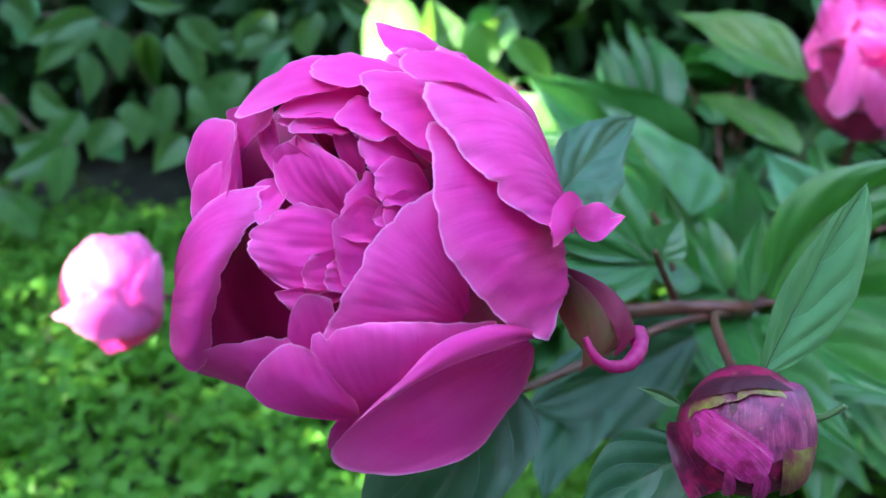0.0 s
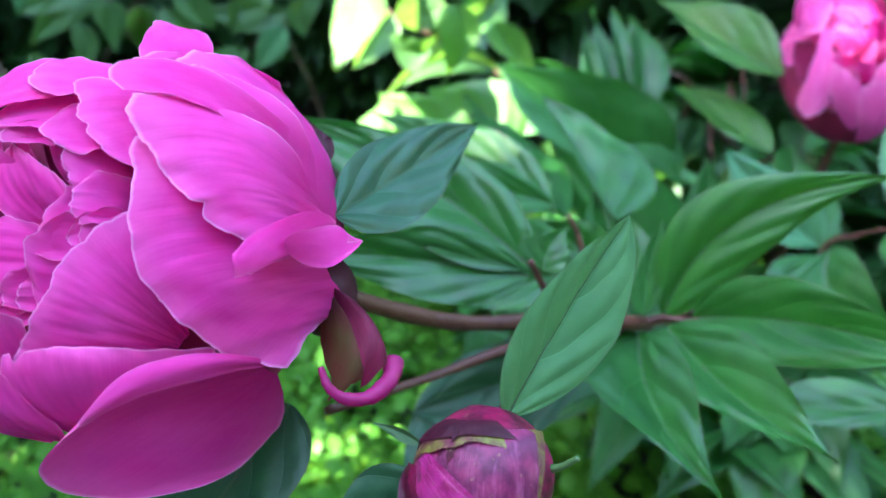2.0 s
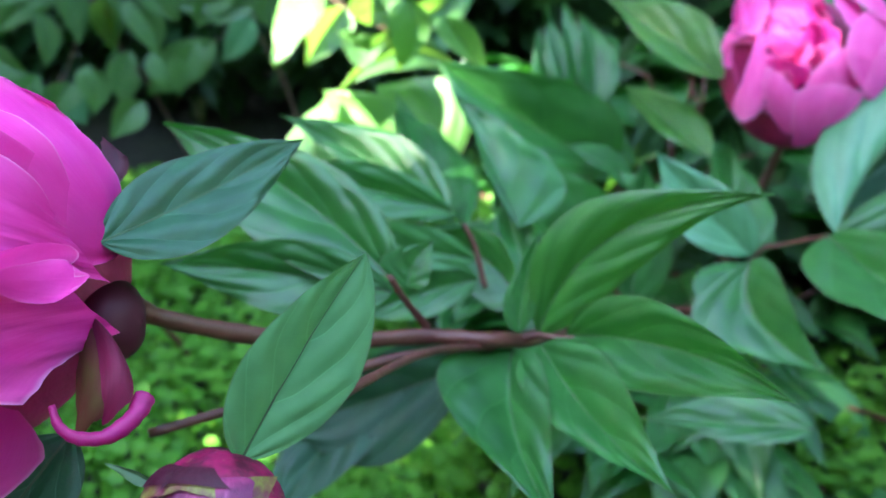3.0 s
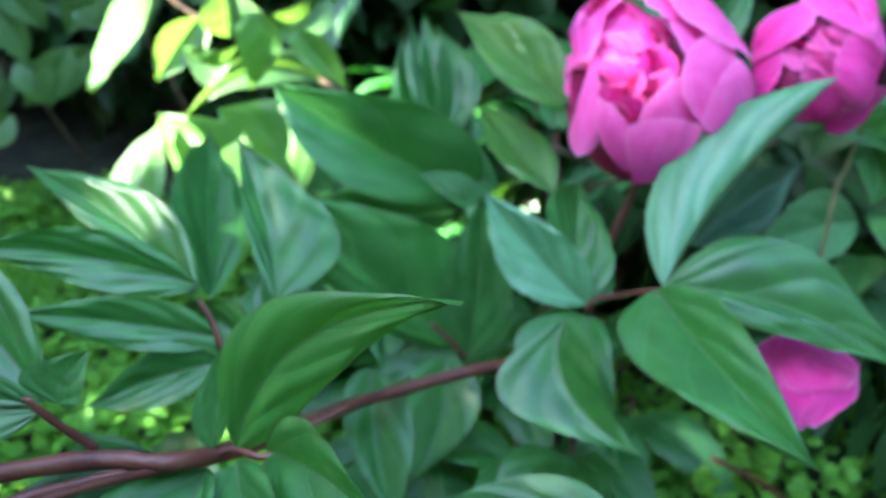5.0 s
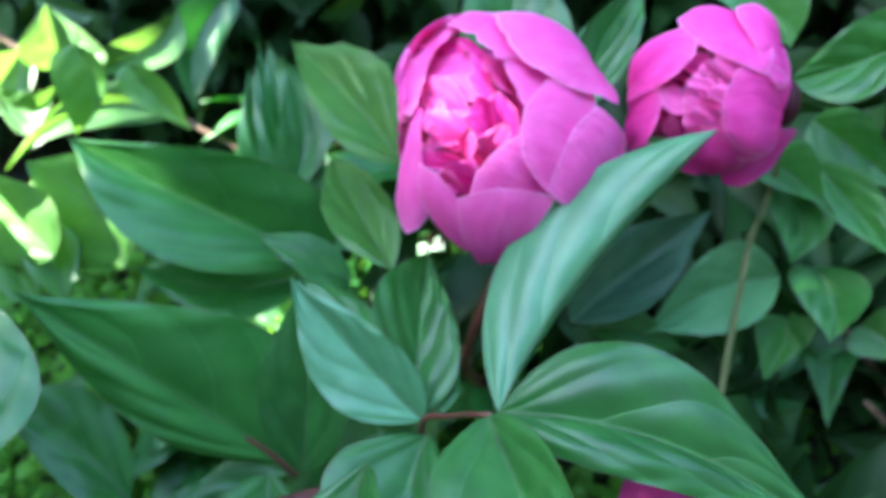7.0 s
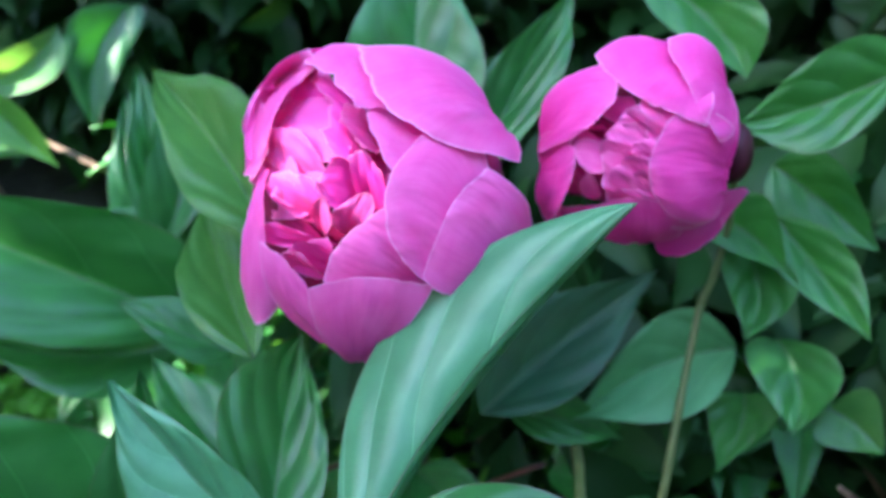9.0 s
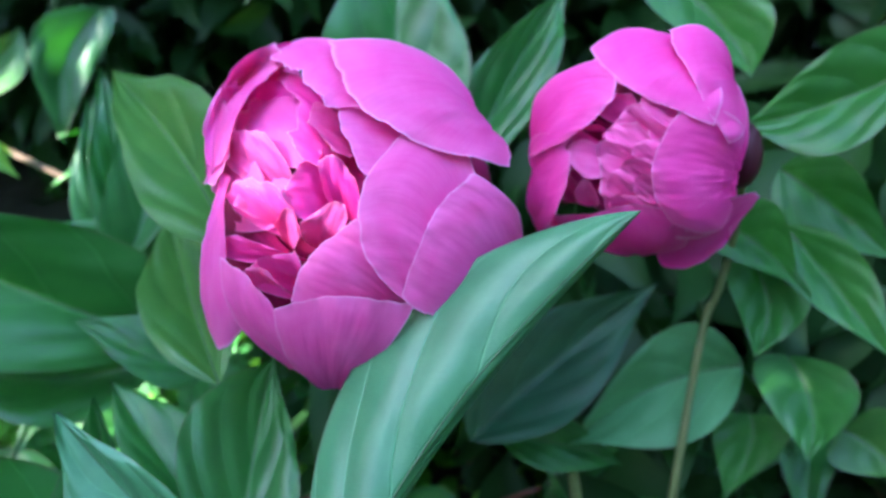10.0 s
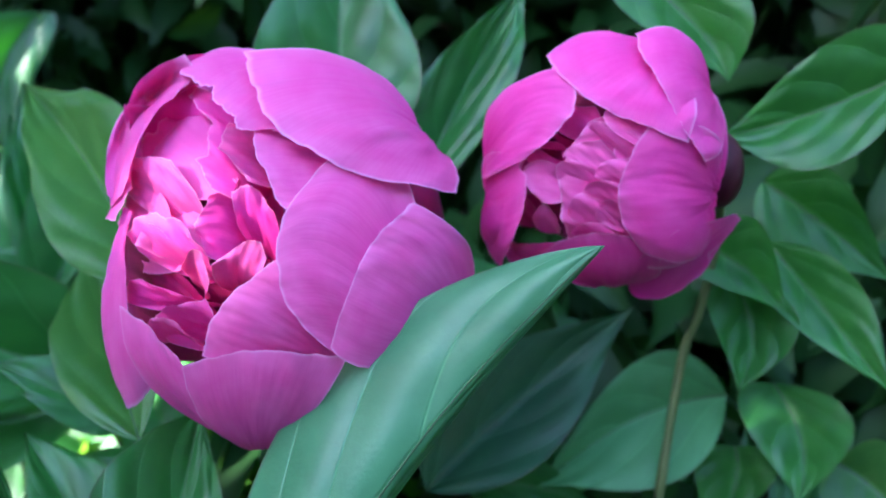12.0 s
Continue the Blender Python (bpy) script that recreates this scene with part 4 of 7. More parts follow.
shell_petal(flower, shell, (13.9, 6.5, -24), (-54.2, 39.1, -24), (-59.7, 40, -24), (-54.4, 3.7, -24), (-30.7, 67.5, -24), mat=PETAL_PINK, seed=55)
shell_petal(flower, shell, (13, -10.5, -22), (-36.1, -21.7, -22), (-65.5, -27.9, -22), (-36.5, -60.2, -22), (-47.5, 9, -22), mat=PETAL_PINK, seed=56)
shell_petal(flower, shell, (-35.8, 28, -12), (-55.1, 46.8, -12), (-56.1, 45.5, -12), (-62.9, 33.9, -12), (-42.9, 59.6, -12), jag=0.1, mat=PETAL_PINK, seed=57)
shell_petal(flower, shell, (-16, 28.1, -10), (-38.7, 48.1, -10), (-46.2, 56.7, -10), (-53, 45, -10), (-25.7, 54, -10), jag=0.1, mat=PETAL_PINK, seed=58)
shell_petal(flower, shell, (-40.5, 4.3, -9), (-55.1, 16.9, -9), (-64.5, 30.4, -9), (-64.4, 11.3, -9), (-45.6, 22.4, -9), mat=PETAL_PINK, seed=59)
shell_petal(flower, shell, (-19.8, 24.5, -14), (-55.8, 45.9, -14), (-61.3, 37.2, -14), (-66.2, 25.9, -14), (-40.9, 61.2, -14), jag=0.05, mat=PETAL_PINK, seed=61)
shell_petal(flower, shell, (-17.3, 21.5, -9), (-47.8, 46.4, -9), (-56.2, 45.4, -9), (-51.8, 23, -9), (-34.5, 65.5, -9), mat=PETAL_PINK, seed=62)
shell_petal(flower, shell, (2, 36.3, -19), (-42.5, 59.9, -19), (-56.7, 44.7, -19), (-57.8, 31.1, -19), (-23.5, 70.8, -19), jag=0.05, mat=PETAL_PINK, seed=64)
shell_petal(flower, shell, (-22.6, 2.5, -12), (-64.3, 14.4, -12), (-70, 9.1, -12), (-62.2, -8.8, -12), (-63.6, 32.6, -12), jag=0.05, mat=PETAL_PINK, seed=66)
petal(flower, (-0.0504, -0.0053, 0.0565), (-0.0712, -0.0149, 0.0779), (-0.0838, -0.0257, 0.083), (-0.0773, -0.0305, 0.0617), (-0.0612, -0.0004, 0.096), mat=PETAL_PINK, seed=41, jag=0.03)
inner_petals(flower, (-0.0312, -0.029, 0.0397), (-0.252, -0.7413, 0.6221), (0.9984, 0.0383, -0.0413), (0.0145, 0.5343, 0.8451), 0.052, 14, 0.5, 21, PETAL_PINK, 0.45, 0.68, 0.2)
# Filler ball, dark in colour to stand in for shade in the cup.
orb("heart", (-0.032, -0.0172, 0.0322), ((0.0016, -0.0253, 0.016), (0.0529, 0.002, -0.0022), (0.0008, 0.0299, 0.0473)), CORE_SHADE, flower)
orb("calyx", (-0.0149, 0.0012, -0.0119), ((0.015, 0.0006, -0.0006), (0.0002, 0.008, 0.0127), (-0.0007, 0.0101, -0.0064)), SEPAL_DARK, flower)

flower = thing("peony_flower", (0.4658, 0.7069, 0.3378), "smaller half-open magenta-pink peony bloom with one loose outer petal", "flower", "peony flowers")
shell = Shell((-0.0334, -0.0182, 0.0225), (0.9909, -0.129, 0.0396), (0.0206, 0.4344, 0.9005), (-0.1334, -0.8914, 0.4331), 41, 43, 36)
# Petals behind the opening, darkened in colour as if shaded.
patch_petal(flower, shell, (4.6, -35.1, -15.0), (-19.5, 2.9, -15.0), (-23.0, 13.0, -15.0), (-41.4, -8.4, -15.0), (-32.4, -31.0, -6.0), (-19.6, -42.0, -13.5), (-25.9, -14.1, -15.0), wave=0.4, mat=PETAL_RECESS_SHADE, seed=3)
patch_petal(flower, shell, (6.2, -10.5, -14.0), (-5.1, 11.9, -14.0), (-16.4, 15.0, -14.0), (-26.6, 8.5, -14.0), (-24.7, 0.2, -14.0), (-10.2, -5.2, -14.0), (-13.2, 5.4, -14.0), wave=0.4, mat=PETAL_RECESS_SHADE, seed=10)
patch_petal(flower, shell, (38.3, -12.4, 4.0), (37.7, 17.0, 2.0), (20.3, 21.3, -2.5), (5.1, 1.6, -2.5), (9.3, -34.8, -2.5), (27.6, -32.3, 6.5), (21.7, -8.0, -2.5), jag=0.2, tuck=3, fine=2, seed=17, mat=PETAL_ROSE)
patch_petal(flower, shell, (4.9, -41.9, 4.5), (-21.7, -36.6, 3.5), (-29.1, -29.3, 2.0), (-7.0, -28.3, -2.5), (17.9, -27.1, -2.5), (22.6, -35.7, 2.0), (-0.8, -36.0, -2.5), jag=0.3, tuck=3, fine=2, seed=24, mat=PETAL_ROSE)
patch_petal(flower, shell, (-39.0, -10.5, 2.0), (-37.7, 17.5, -1.0), (-15.1, 27.0, -2.5), (-24.4, -3.1, -2.5), (-29.3, -30.7, 5.0), (-33.3, -26.5, 8.0), (-33.5, -6.1, -2.5), jag=0.3, tuck=3, fine=2, seed=31, mat=PETAL_ROSE)
patch_petal(flower, shell, (15.1, 38.2, -0.5), (-8.6, 40.4, -2.0), (-16.0, 27.8, -2.0), (1.0, 14.9, -2.0), (28.0, 4.7, -2.0), (34.2, 20.8, 1.0), (10.3, 24.8, -2.0), jag=0.3, tuck=3, fine=2, seed=38, mat=PETAL_ROSE)
patch_petal(flower, shell, (20.3, -12.1, -3.2), (12.7, 11.5, -3.2), (-3.7, 10.5, -3.2), (-11.7, -8.1, -3.2), (-9.2, -31.6, -3.2), (13.7, -34.4, -3.2), (2.6, -10.1, -3.2), jag=0.8, wave=1.6, tuck=3, mat=PETAL_PINK, fine=2, seed=45)
patch_petal(flower, shell, (-0.7, 4.0, -6.0), (-12.5, 7.3, -6.0), (-17.0, 11.7, -6.0), (-10.6, 17.0, -6.0), (-1.0, 16.7, -6.0), (2.3, 9.2, -6.0), (-7.2, 11.4, -6.0), jag=0.5, tuck=6, seed=52, mat=PETAL_ROSE)
patch_petal(flower, shell, (-7.1, -11.5, -2.5), (-17.1, -1.7, -2.5), (-24.4, -4.1, -2.5), (-23.7, -8.1, -2.5), (-18.1, -15.7, -2.5), (-12.0, -16.0, -2.5), (-17.9, -8.0, -2.5), jag=0.4, tuck=5, mat=PETAL_PINK, seed=59)
patch_petal(flower, shell, (-9.7, -8.5, -5.0), (-19.5, 1.0, -5.0), (-26.3, 3.2, -5.0), (-24.6, -1.7, -5.0), (-19.4, -6.4, -5.0), (-14.0, -8.5, -5.0), (-20.6, -1.8, -5.0), jag=0.4, tuck=5, seed=66, mat=PETAL_ROSE)
patch_petal(flower, shell, (-17.2, -32.4, -4.0), (-23.1, -26.2, -4.0), (-21.9, -20.0, -4.0), (-17.4, -17.1, -4.0), (-13.2, -22.1, -4.0), (-13.3, -27.9, -4.0), (-18.0, -23.6, -4.0), jag=0.5, tuck=5, mat=PETAL_PINK, seed=73)
patch_petal(flower, shell, (-27.9, -32.2, -3.0), (-31.0, -27.4, -3.0), (-31.9, -23.0, -6.0), (-27.0, -15.6, -6.0), (-23.2, -18.8, -6.0), (-23.8, -28.5, -6.0), (-28.6, -23.9, -6.0), jag=0.4, tuck=6, seed=80, mat=PETAL_ROSE)
patch_petal(flower, shell, (-13.7, 1.9, -5.0), (-19.5, 2.4, -5.0), (-22.5, 4.2, -5.0), (-19.6, 5.0, -5.0), (-13.8, 4.4, -5.0), (-11.6, 2.7, -5.0), (-16.3, 3.4, -5.0), jag=0.3, tuck=5, seed=87, mat=PETAL_ROSE)
patch_petal(flower, shell, (13.2, -4.0, -1.0), (-0.7, 7.1, -1.0), (-3.1, 7.5, -1.0), (0.1, 9.7, -1.0), (9.3, 8.0, -1.0), (14.9, 1.5, -1.0), (4.8, 3.4, -1.0), jag=0.7, wave=1.2, tuck=3, mat=PETAL_PINK, seed=94)
patch_petal(flower, shell, (8.2, -13.5, -1.6), (-6.1, -3.1, -1.6), (-11.3, -0.6, -1.6), (-7.2, 3.5, -1.6), (1.2, 4.4, -1.6), (7.9, -4.1, -1.6), (-1.4, -3.1, -1.6), jag=0.7, wave=1.4, tuck=3, mat=PETAL_PINK, seed=101)
patch_petal(flower, shell, (5.5, -16.6, -2.0), (-8.0, -10.2, -2.0), (-12.5, -7.9, -2.0), (-11.4, -2.5, -2.0), (-5.3, -1.8, -2.0), (1.5, -7.9, -2.0), (-5.2, -7.9, -2.0), jag=0.7, wave=1.4, tuck=3, mat=PETAL_PINK, seed=108)
patch_petal(flower, shell, (13.4, -13.2, -0.6), (1.4, -7.7, -0.6), (-0.6, -5.8, -0.6), (2.2, -1.8, -0.6), (9.4, -0.7, -0.6), (13.2, -7.7, -0.6), (5.6, -5.8, -0.6), jag=0.7, wave=1.5, tuck=3, mat=PETAL_PINK, seed=115)
patch_petal(flower, shell, (11.1, -21.0, -1.0), (-1.2, -15.3, -1.0), (-4.9, -12.5, -1.0), (-1.3, -8.3, -1.0), (5.1, -8.1, -1.0), (10.8, -14.3, -1.0), (2.5, -13.4, -1.0), jag=0.7, wave=1.5, tuck=3, mat=PETAL_PINK, seed=122)
patch_petal(flower, shell, (5.8, -28.3, -1.4), (-6.4, -21.8, -1.4), (-8.8, -17.5, -1.4), (-5.9, -12.0, -1.4), (0.7, -13.9, -1.4), (5.6, -21.2, -1.4), (-2.1, -18.3, -1.4), jag=0.7, wave=1.5, tuck=3, mat=PETAL_PINK, seed=129)
patch_petal(flower, shell, (14.0, -25.7, -0.4), (2.3, -21.7, -0.4), (-0.3, -18.9, -0.4), (2.5, -13.7, -0.4), (8.0, -14.7, -0.4), (13.4, -20.7, -0.4), (5.4, -18.8, -0.4), jag=0.7, wave=1.5, tuck=3, mat=PETAL_PINK, seed=136)
patch_petal(flower, shell, (7.8, -32.1, -0.8), (-5.1, -27.5, -0.8), (-7.8, -24.1, -0.8), (-3.9, -20.6, -0.8), (2.7, -21.5, -0.8), (7.6, -26.9, -0.8), (-0.6, -24.9, -0.8), jag=0.6, wave=1.4, tuck=3, mat=PETAL_PINK, seed=143)
patch_petal(flower, shell, (20.7, 3.3, 0.2), (10.7, 14.4, 0.2), (2.2, 13.7, 0.2), (2.3, 9.4, 0.2), (8.7, 4.0, 0.2), (15.4, 1.5, 0.2), (9.0, 9.4, 0.2), jag=0.5, tuck=3, mat=PETAL_PINK, seed=150)
patch_petal(flower, shell, (-19.9, -38.2, 5.2), (-26.0, -31.7, 6.7), (-31.0, -29.2, 0.7), (-21.7, -30.6, -0.8), (-12.2, -29.8, -0.8), (-10.8, -38.6, -0.8), (-22.1, -37.0, 0.7), jag=0.5, seed=157, mat=PETAL_ROSE)
patch_petal(flower, shell, (-37.1, -14.9, 3.3), (-37.7, -0.7, 0.3), (-26.8, 0.3, 0.3), (-21.6, -9.9, 0.3), (-26.7, -32.9, 7.8), (-31.3, -29.4, 9.3), (-31.9, -16.6, 0.3), jag=0.6, fine=2, cup=0.5, seed=164, mat=PETAL_ROSE)
patch_petal(flower, shell, (-40.3, -2.6, 0.8), (-33.1, 19.4, 0.8), (-7.4, 26.8, 0.8), (-9.1, 10.8, 0.8), (-23.7, -2.0, 0.8), (-37.7, -7.6, 0.8), (-22.6, 11.9, 0.8), jag=0.6, fine=2, cup=0.5, seed=171, mat=PETAL_ROSE)
patch_petal(flower, shell, (4.1, -43.3, 5.0), (-13.8, -41.2, 2.5), (-17.9, -32.3, 1.0), (-1.3, -23.5, 1.0), (18.4, -28.8, 1.0), (18.8, -38.9, 4.0), (1.5, -33.8, 1.0), jag=0.3, fine=2, cup=0.5, seed=178, mat=PETAL_ROSE)
patch_petal(flower, shell, (39.1, -12.8, 2.3), (34.0, 6.7, 1.8), (14.1, 8.6, 1.8), (6.1, -11.7, 1.8), (13.5, -28.7, 1.8), (29.0, -29.3, 6.8), (20.4, -10.8, 1.8), jag=0.4, fine=2, cup=0.6, seed=185, mat=PETAL_ROSE)
patch_petal(flower, shell, (36.3, 20.1, 3.3), (23.0, 34.0, 6.8), (9.3, 35.2, 2.8), (18.7, 15.9, 2.8), (30.6, -1.9, 2.8), (38.1, 3.7, 1.8), (26.5, 19.8, 2.8), jag=0.4, fine=2, cup=0.4, seed=192, mat=PETAL_ROSE)
patch_petal(flower, shell, (23.6, 34.2, 0.2), (0.4, 39.3, 1.2), (-15.2, 29.5, 2.2), (-1.7, 15.2, 2.2), (25.5, 3.6, 2.2), (27.6, 17.4, 2.2), (7.5, 23.1, 2.2), jag=0.5, fine=2, cup=0.6, seed=199, mat=PETAL_ROSE)
shell_petal(flower, shell, (6.5, -7.3, -14), (-29.5, 4.6, -14), (-45.1, 8.9, -14), (-32.9, -17.1, -14), (-24, 25.9, -14), seed=93)
shell_petal(flower, shell, (6.5, -18.3, -13), (-29.1, -35.4, -13), (-35, -31.1, -13), (-22.4, -42, -13), (-28, -16.1, -13), seed=94)
petal(flower, (-0.0221, -0.0385, -0.0205), (-0.0059, -0.041, -0.0043), (0.0151, -0.03, 0.0047), (-0.0162, -0.0563, 0.0128), (-0.0016, -0.0345, -0.0219), b=0.45, jag=0.04, fine=2, mat=PETAL_ROSE, seed=113)
# Filler ball that closes the bloom, shade put into its colour.
orb("heart", (-0.0337, -0.0131, 0.0193), ((0.0011, -0.0169, 0.0107), (0.028, 0.0011, -0.0012), (0.0004, 0.016, 0.0254)), CORE_SHADE, flower)
orb("calyx", (0.0124, -0.0074, 0.0106), ((0.008, 0.0003, -0.0003), (0.0002, 0.0075, 0.0118), (-0.0005, 0.0084, -0.0053)), SEPAL_DARK, flower)
tube("stem", [(0.0156, -0.0017, 0.0053), (0.0213, 0.0114, -0.0352), (0.0164, 0.0049, -0.0648), (0.0104, -0.0018, -0.0822), (-0.0013, -0.0369, -0.1299), (-0.0128, -0.0764, -0.195), (-0.0133, -0.0992, -0.2957)], 0.0016, 0.0022, STEM_GREEN, flower, "tan green stem")


# ---- closed blooms: one in the sun, one low under the leaves ----

flower = thing("peony_flower", (-0.2474, 0.5207, 0.1904), "sunlit pale pink peony bud just opening", "flower", "peony flowers")
shell = Shell((-0.0006, -0.0157, 0.0357), (0.9093, 0.3658, -0.1983), (-0.0078, 0.4916, 0.8708), (0.4161, -0.7903, 0.4499), 48.1, 48.1, 40.9)
shell_petal(flower, shell, (23, -46, 0), (17.3, 9.4, 0), (15.9, 45.3, 0), (-3.7, 13, 0), (38.3, 13.8, 0), mat=PETAL_PINK, jag=0.05, seed=114)
shell_petal(flower, shell, (33.4, -37.4, 1), (29.5, -5.6, 1), (33.5, 29, 1), (15.4, -5.5, 1), (39.3, -13.4, 1), mat=PETAL_PINK, jag=0.05, seed=115)
shell_petal(flower, shell, (15, -47.9, 1.5), (-8.4, 8.9, 1.5), (-4.1, 41.4, 1.5), (-30.3, 5.3, 1.5), (27.2, 16.7, 1.5), mat=PETAL_PINK, jag=0.05, seed=116)
shell_petal(flower, shell, (31.6, -13.2, 1), (27.1, -34.4, 1), (17, -50.5, 1), (38.6, -33.5, 1), (10.8, -31.4, 1), mat=PETAL_PINK, jag=0.05, seed=117)
shell_petal(flower, shell, (23.9, -20, 2), (9, -36.3, 2), (-7.7, -39.7, 2), (11.3, -50.3, 2), (0.3, -19.4, 2), mat=PETAL_PINK, jag=0.05, seed=118)
shell_petal(flower, shell, (32.1, -19.9, 3), (3.5, -19, 3), (-25.1, -24.1, 3), (3.9, -37.8, 3), (0, 1.7, 3), mat=PETAL_PINK, jag=0.05, seed=119)
# Filler ball in the same shade colour, behind the closed petals.
orb("heart", (-0.0006, -0.0157, 0.0357), ((0.011, -0.0209, 0.0119), (0.035, 0.0141, -0.0076), (-0.0003, 0.0189, 0.0335)), CORE_SHADE, flower)
flower.scale = (0.86, 0.86, 0.86)
petal(flower, (0.0402, -0.0315, 0.018), (0.0171, -0.0601, 0.0419), (-0.0225, -0.0702, 0.0422), (0.0129, -0.0694, 0.0209), (0.0083, -0.0496, 0.057), mat=PETAL_PINK, seed=17, b=0.55, jag=0.05)
tube("stem", [(0.0196, 0.017, 0.0101), (0.0408, 0.0491, -0.0135), (0.078, 0.0941, -0.08), (0.1068, 0.12, -0.1606)], 0.003, 0.0035, STEM, flower)

flower = thing("peony_flower", (0.426, 0.5333, 0.1931), "closed pink peony bloom low under the leaves", "flower", "peony flowers")
shell = Shell((-0.0121, -0.0025, 0.0192), (0.9578, -0.1754, 0.2276), (-0.0559, 0.6631, 0.7464), (-0.2819, -0.7276, 0.6254), 29.1, 29.1, 24.7)
shell_petal(flower, shell, (-3.8, 32.4, 0), (-14, 19.8, 0), (-21.5, -8, 0), (0.3, 13.2, 0), (-24.3, 17.3, 0), mat=PETAL_ROSE, jag=0.05, seed=120)
shell_petal(flower, shell, (-9.9, 31.1, 1), (-9.9, 4, 1), (-3.5, -24.4, 1), (5.9, -4.5, 1), (-23.6, 1.2, 1), mat=PETAL_ROSE, jag=0.05, seed=121)
shell_petal(flower, shell, (14.7, 29.1, 2), (12.7, 3.8, 2), (-3.4, -23.4, 2), (27.7, -3.1, 2), (-8.3, 1.1, 2), mat=PETAL_ROSE, jag=0.05, seed=122)
shell_petal(flower, shell, (-3.8, 32.2, 3), (8, 14.4, 3), (25.9, 0, 3), (21.7, 20.4, 3), (-5.6, -1.6, 3), mat=PETAL_ROSE, jag=0.05, seed=123)
# Added filler ball, shade-coloured like the others.
orb("heart", (-0.0121, -0.0025, 0.0192), ((-0.0045, -0.0116, 0.01), (0.0223, -0.0041, 0.0053), (-0.0013, 0.0154, 0.0174)), CORE_SHADE, flower)
tube("stem", [(-0.0161, 0.0354, 0.0313), (-0.0099, 0.1178, 0.0077), (-0.0079, 0.2242, -0.0536)], 0.0026, 0.003, STEM_GREEN, flower)


# ---- the round bud ----

bud = thing("peony_bud", (0.0792, 0.1923, 0.3771), "round closed peony bud with maroon sepals and pink petals showing", "bud")
orb("body", (-0.0014, -0.0139, -0.0049), ((-0.0005, 0.0074, 0.0141), (0.0159, 0.0011, 0), (-0.001, 0.014, -0.0074)), BUD_SKIN, bud, seed=2.0, rough=0.015)
shell = Shell((-0.0014, -0.0139, -0.0049), (0.9622, -0.1905, 0.1945), (-0.0295, 0.6375, 0.7699), (-0.2706, -0.7465, 0.6078), 16, 16, 16)
patch_petal(bud, shell, (2.3, 10.8, 0.5), (-12.3, 7.1, 0.5), (-15.1, -4.6, 0.5), (-0.3, -7.0, 0.5), (13.6, -5.8, 0.5), (13.2, 6.1, 2.0), (0.5, 4.1, 0.5), mat=BUD_MAUVE, name="sepal", label="mauve skinned sepal", fine=2, wave=0.12, tuck=0.5, spread=0.6, seed=2)
patch_petal(bud, shell, (-14.8, 1.8, 2.1), (-13.9, -5.6, 5.1), (-10.2, -11.8, 6.6), (-6.8, -13.6, 0.6), (1.8, -11.2, 0.6), (-6.1, -5.6, 0.6), (-10.8, -8.9, 0.6), mat=BUD_SKIN, name="sepal", jag=0.4, wave=0.12, tuck=0.5, spread=0.6, seed=7)
patch_petal(bud, shell, (12.0, 11.0, 0.7), (7.3, -0.8, 0.7), (5.4, -14.8, 0.7), (9.8, -10.8, 2.2), (13.7, -5.7, 0.7), (15.0, 2.3, 0.7), (11.6, -1.4, 0.7), mat=SEPAL_GREEN, name="sepal", jag=0.4, wave=0.12, tuck=0.5, spread=0.6, seed=12)
patch_petal(bud, shell, (-13.9, 4.2, 0.9), (-11.5, -5.0, 0.9), (-4.6, -10.1, 0.9), (1.5, -11.0, 0.9), (4.9, -5.5, 0.9), (-3.0, 1.4, 0.9), (-4.5, -4.0, 0.9), mat=BUD_PINK, name="petal", jag=0.35, fine=2, wave=0.12, tuck=0.5, spread=0.6, seed=17)
patch_petal(bud, shell, (-0.1, 10.5, 1.0), (-10.6, 7.8, 1.0), (-12.7, 3.6, 1.0), (-0.7, 6.7, 1.0), (10.2, 5.9, 1.0), (9.4, 8.4, 1.0), (-0.6, 8.7, 1.0), mat=SEPAL_GREEN, name="sepal", label="yellow-green edged sepal", jag=0.5, fine=2, wave=0.12, tuck=0.5, spread=0.6, seed=22)
patch_petal(bud, shell, (0.6, 11.9, 1.3), (-8.7, 10.2, 1.3), (-12.9, 6.1, 1.3), (-0.9, 8.3, 1.3), (10.1, 8.0, 1.3), (7.4, 10.2, 1.3), (-0.1, 10.2, 1.3), mat=SEPAL_DARK, name="sepal", label="dark maroon sepal cap", jag=0.12, fine=2, wave=0.12, tuck=0.5, spread=0.6, seed=27)
shell_petal(bud, shell, (-1.7, 10.2, 1.7), (-2, 8.5, 1.7), (-2.3, 6.6, 1.7), (-1.3, 8.5, 1.7), (-2.8, 8.5, 1.7), mat=SEPAL_DARK, name="sepal", wave=0.18, rim=0.2, tuck=0.3, jag=0.02, b=0.7, seed=125)
shell_petal(bud, shell, (-13.2, 7.4, 0.4), (-13.7, -4.4, 0.4), (-7.2, -16.4, 0.4), (-4.2, -5.4, 0.4), (-16.2, -7.6, 0.4), mat=BUD_SKIN, name="sepal", wave=0.18, rim=0.2, tuck=0.3, jag=0.05, b=0.3, seed=128)
shell_petal(bud, shell, (-5.4, -8.8, 1), (-4.9, -11.8, 1), (-6.2, -16.7, 1), (-3.7, -12.4, 1), (-6.7, -12.9, 1), mat=BUD_PINK, name="petal", wave=0.18, rim=0.2, tuck=0.3, jag=0.2, seed=131)
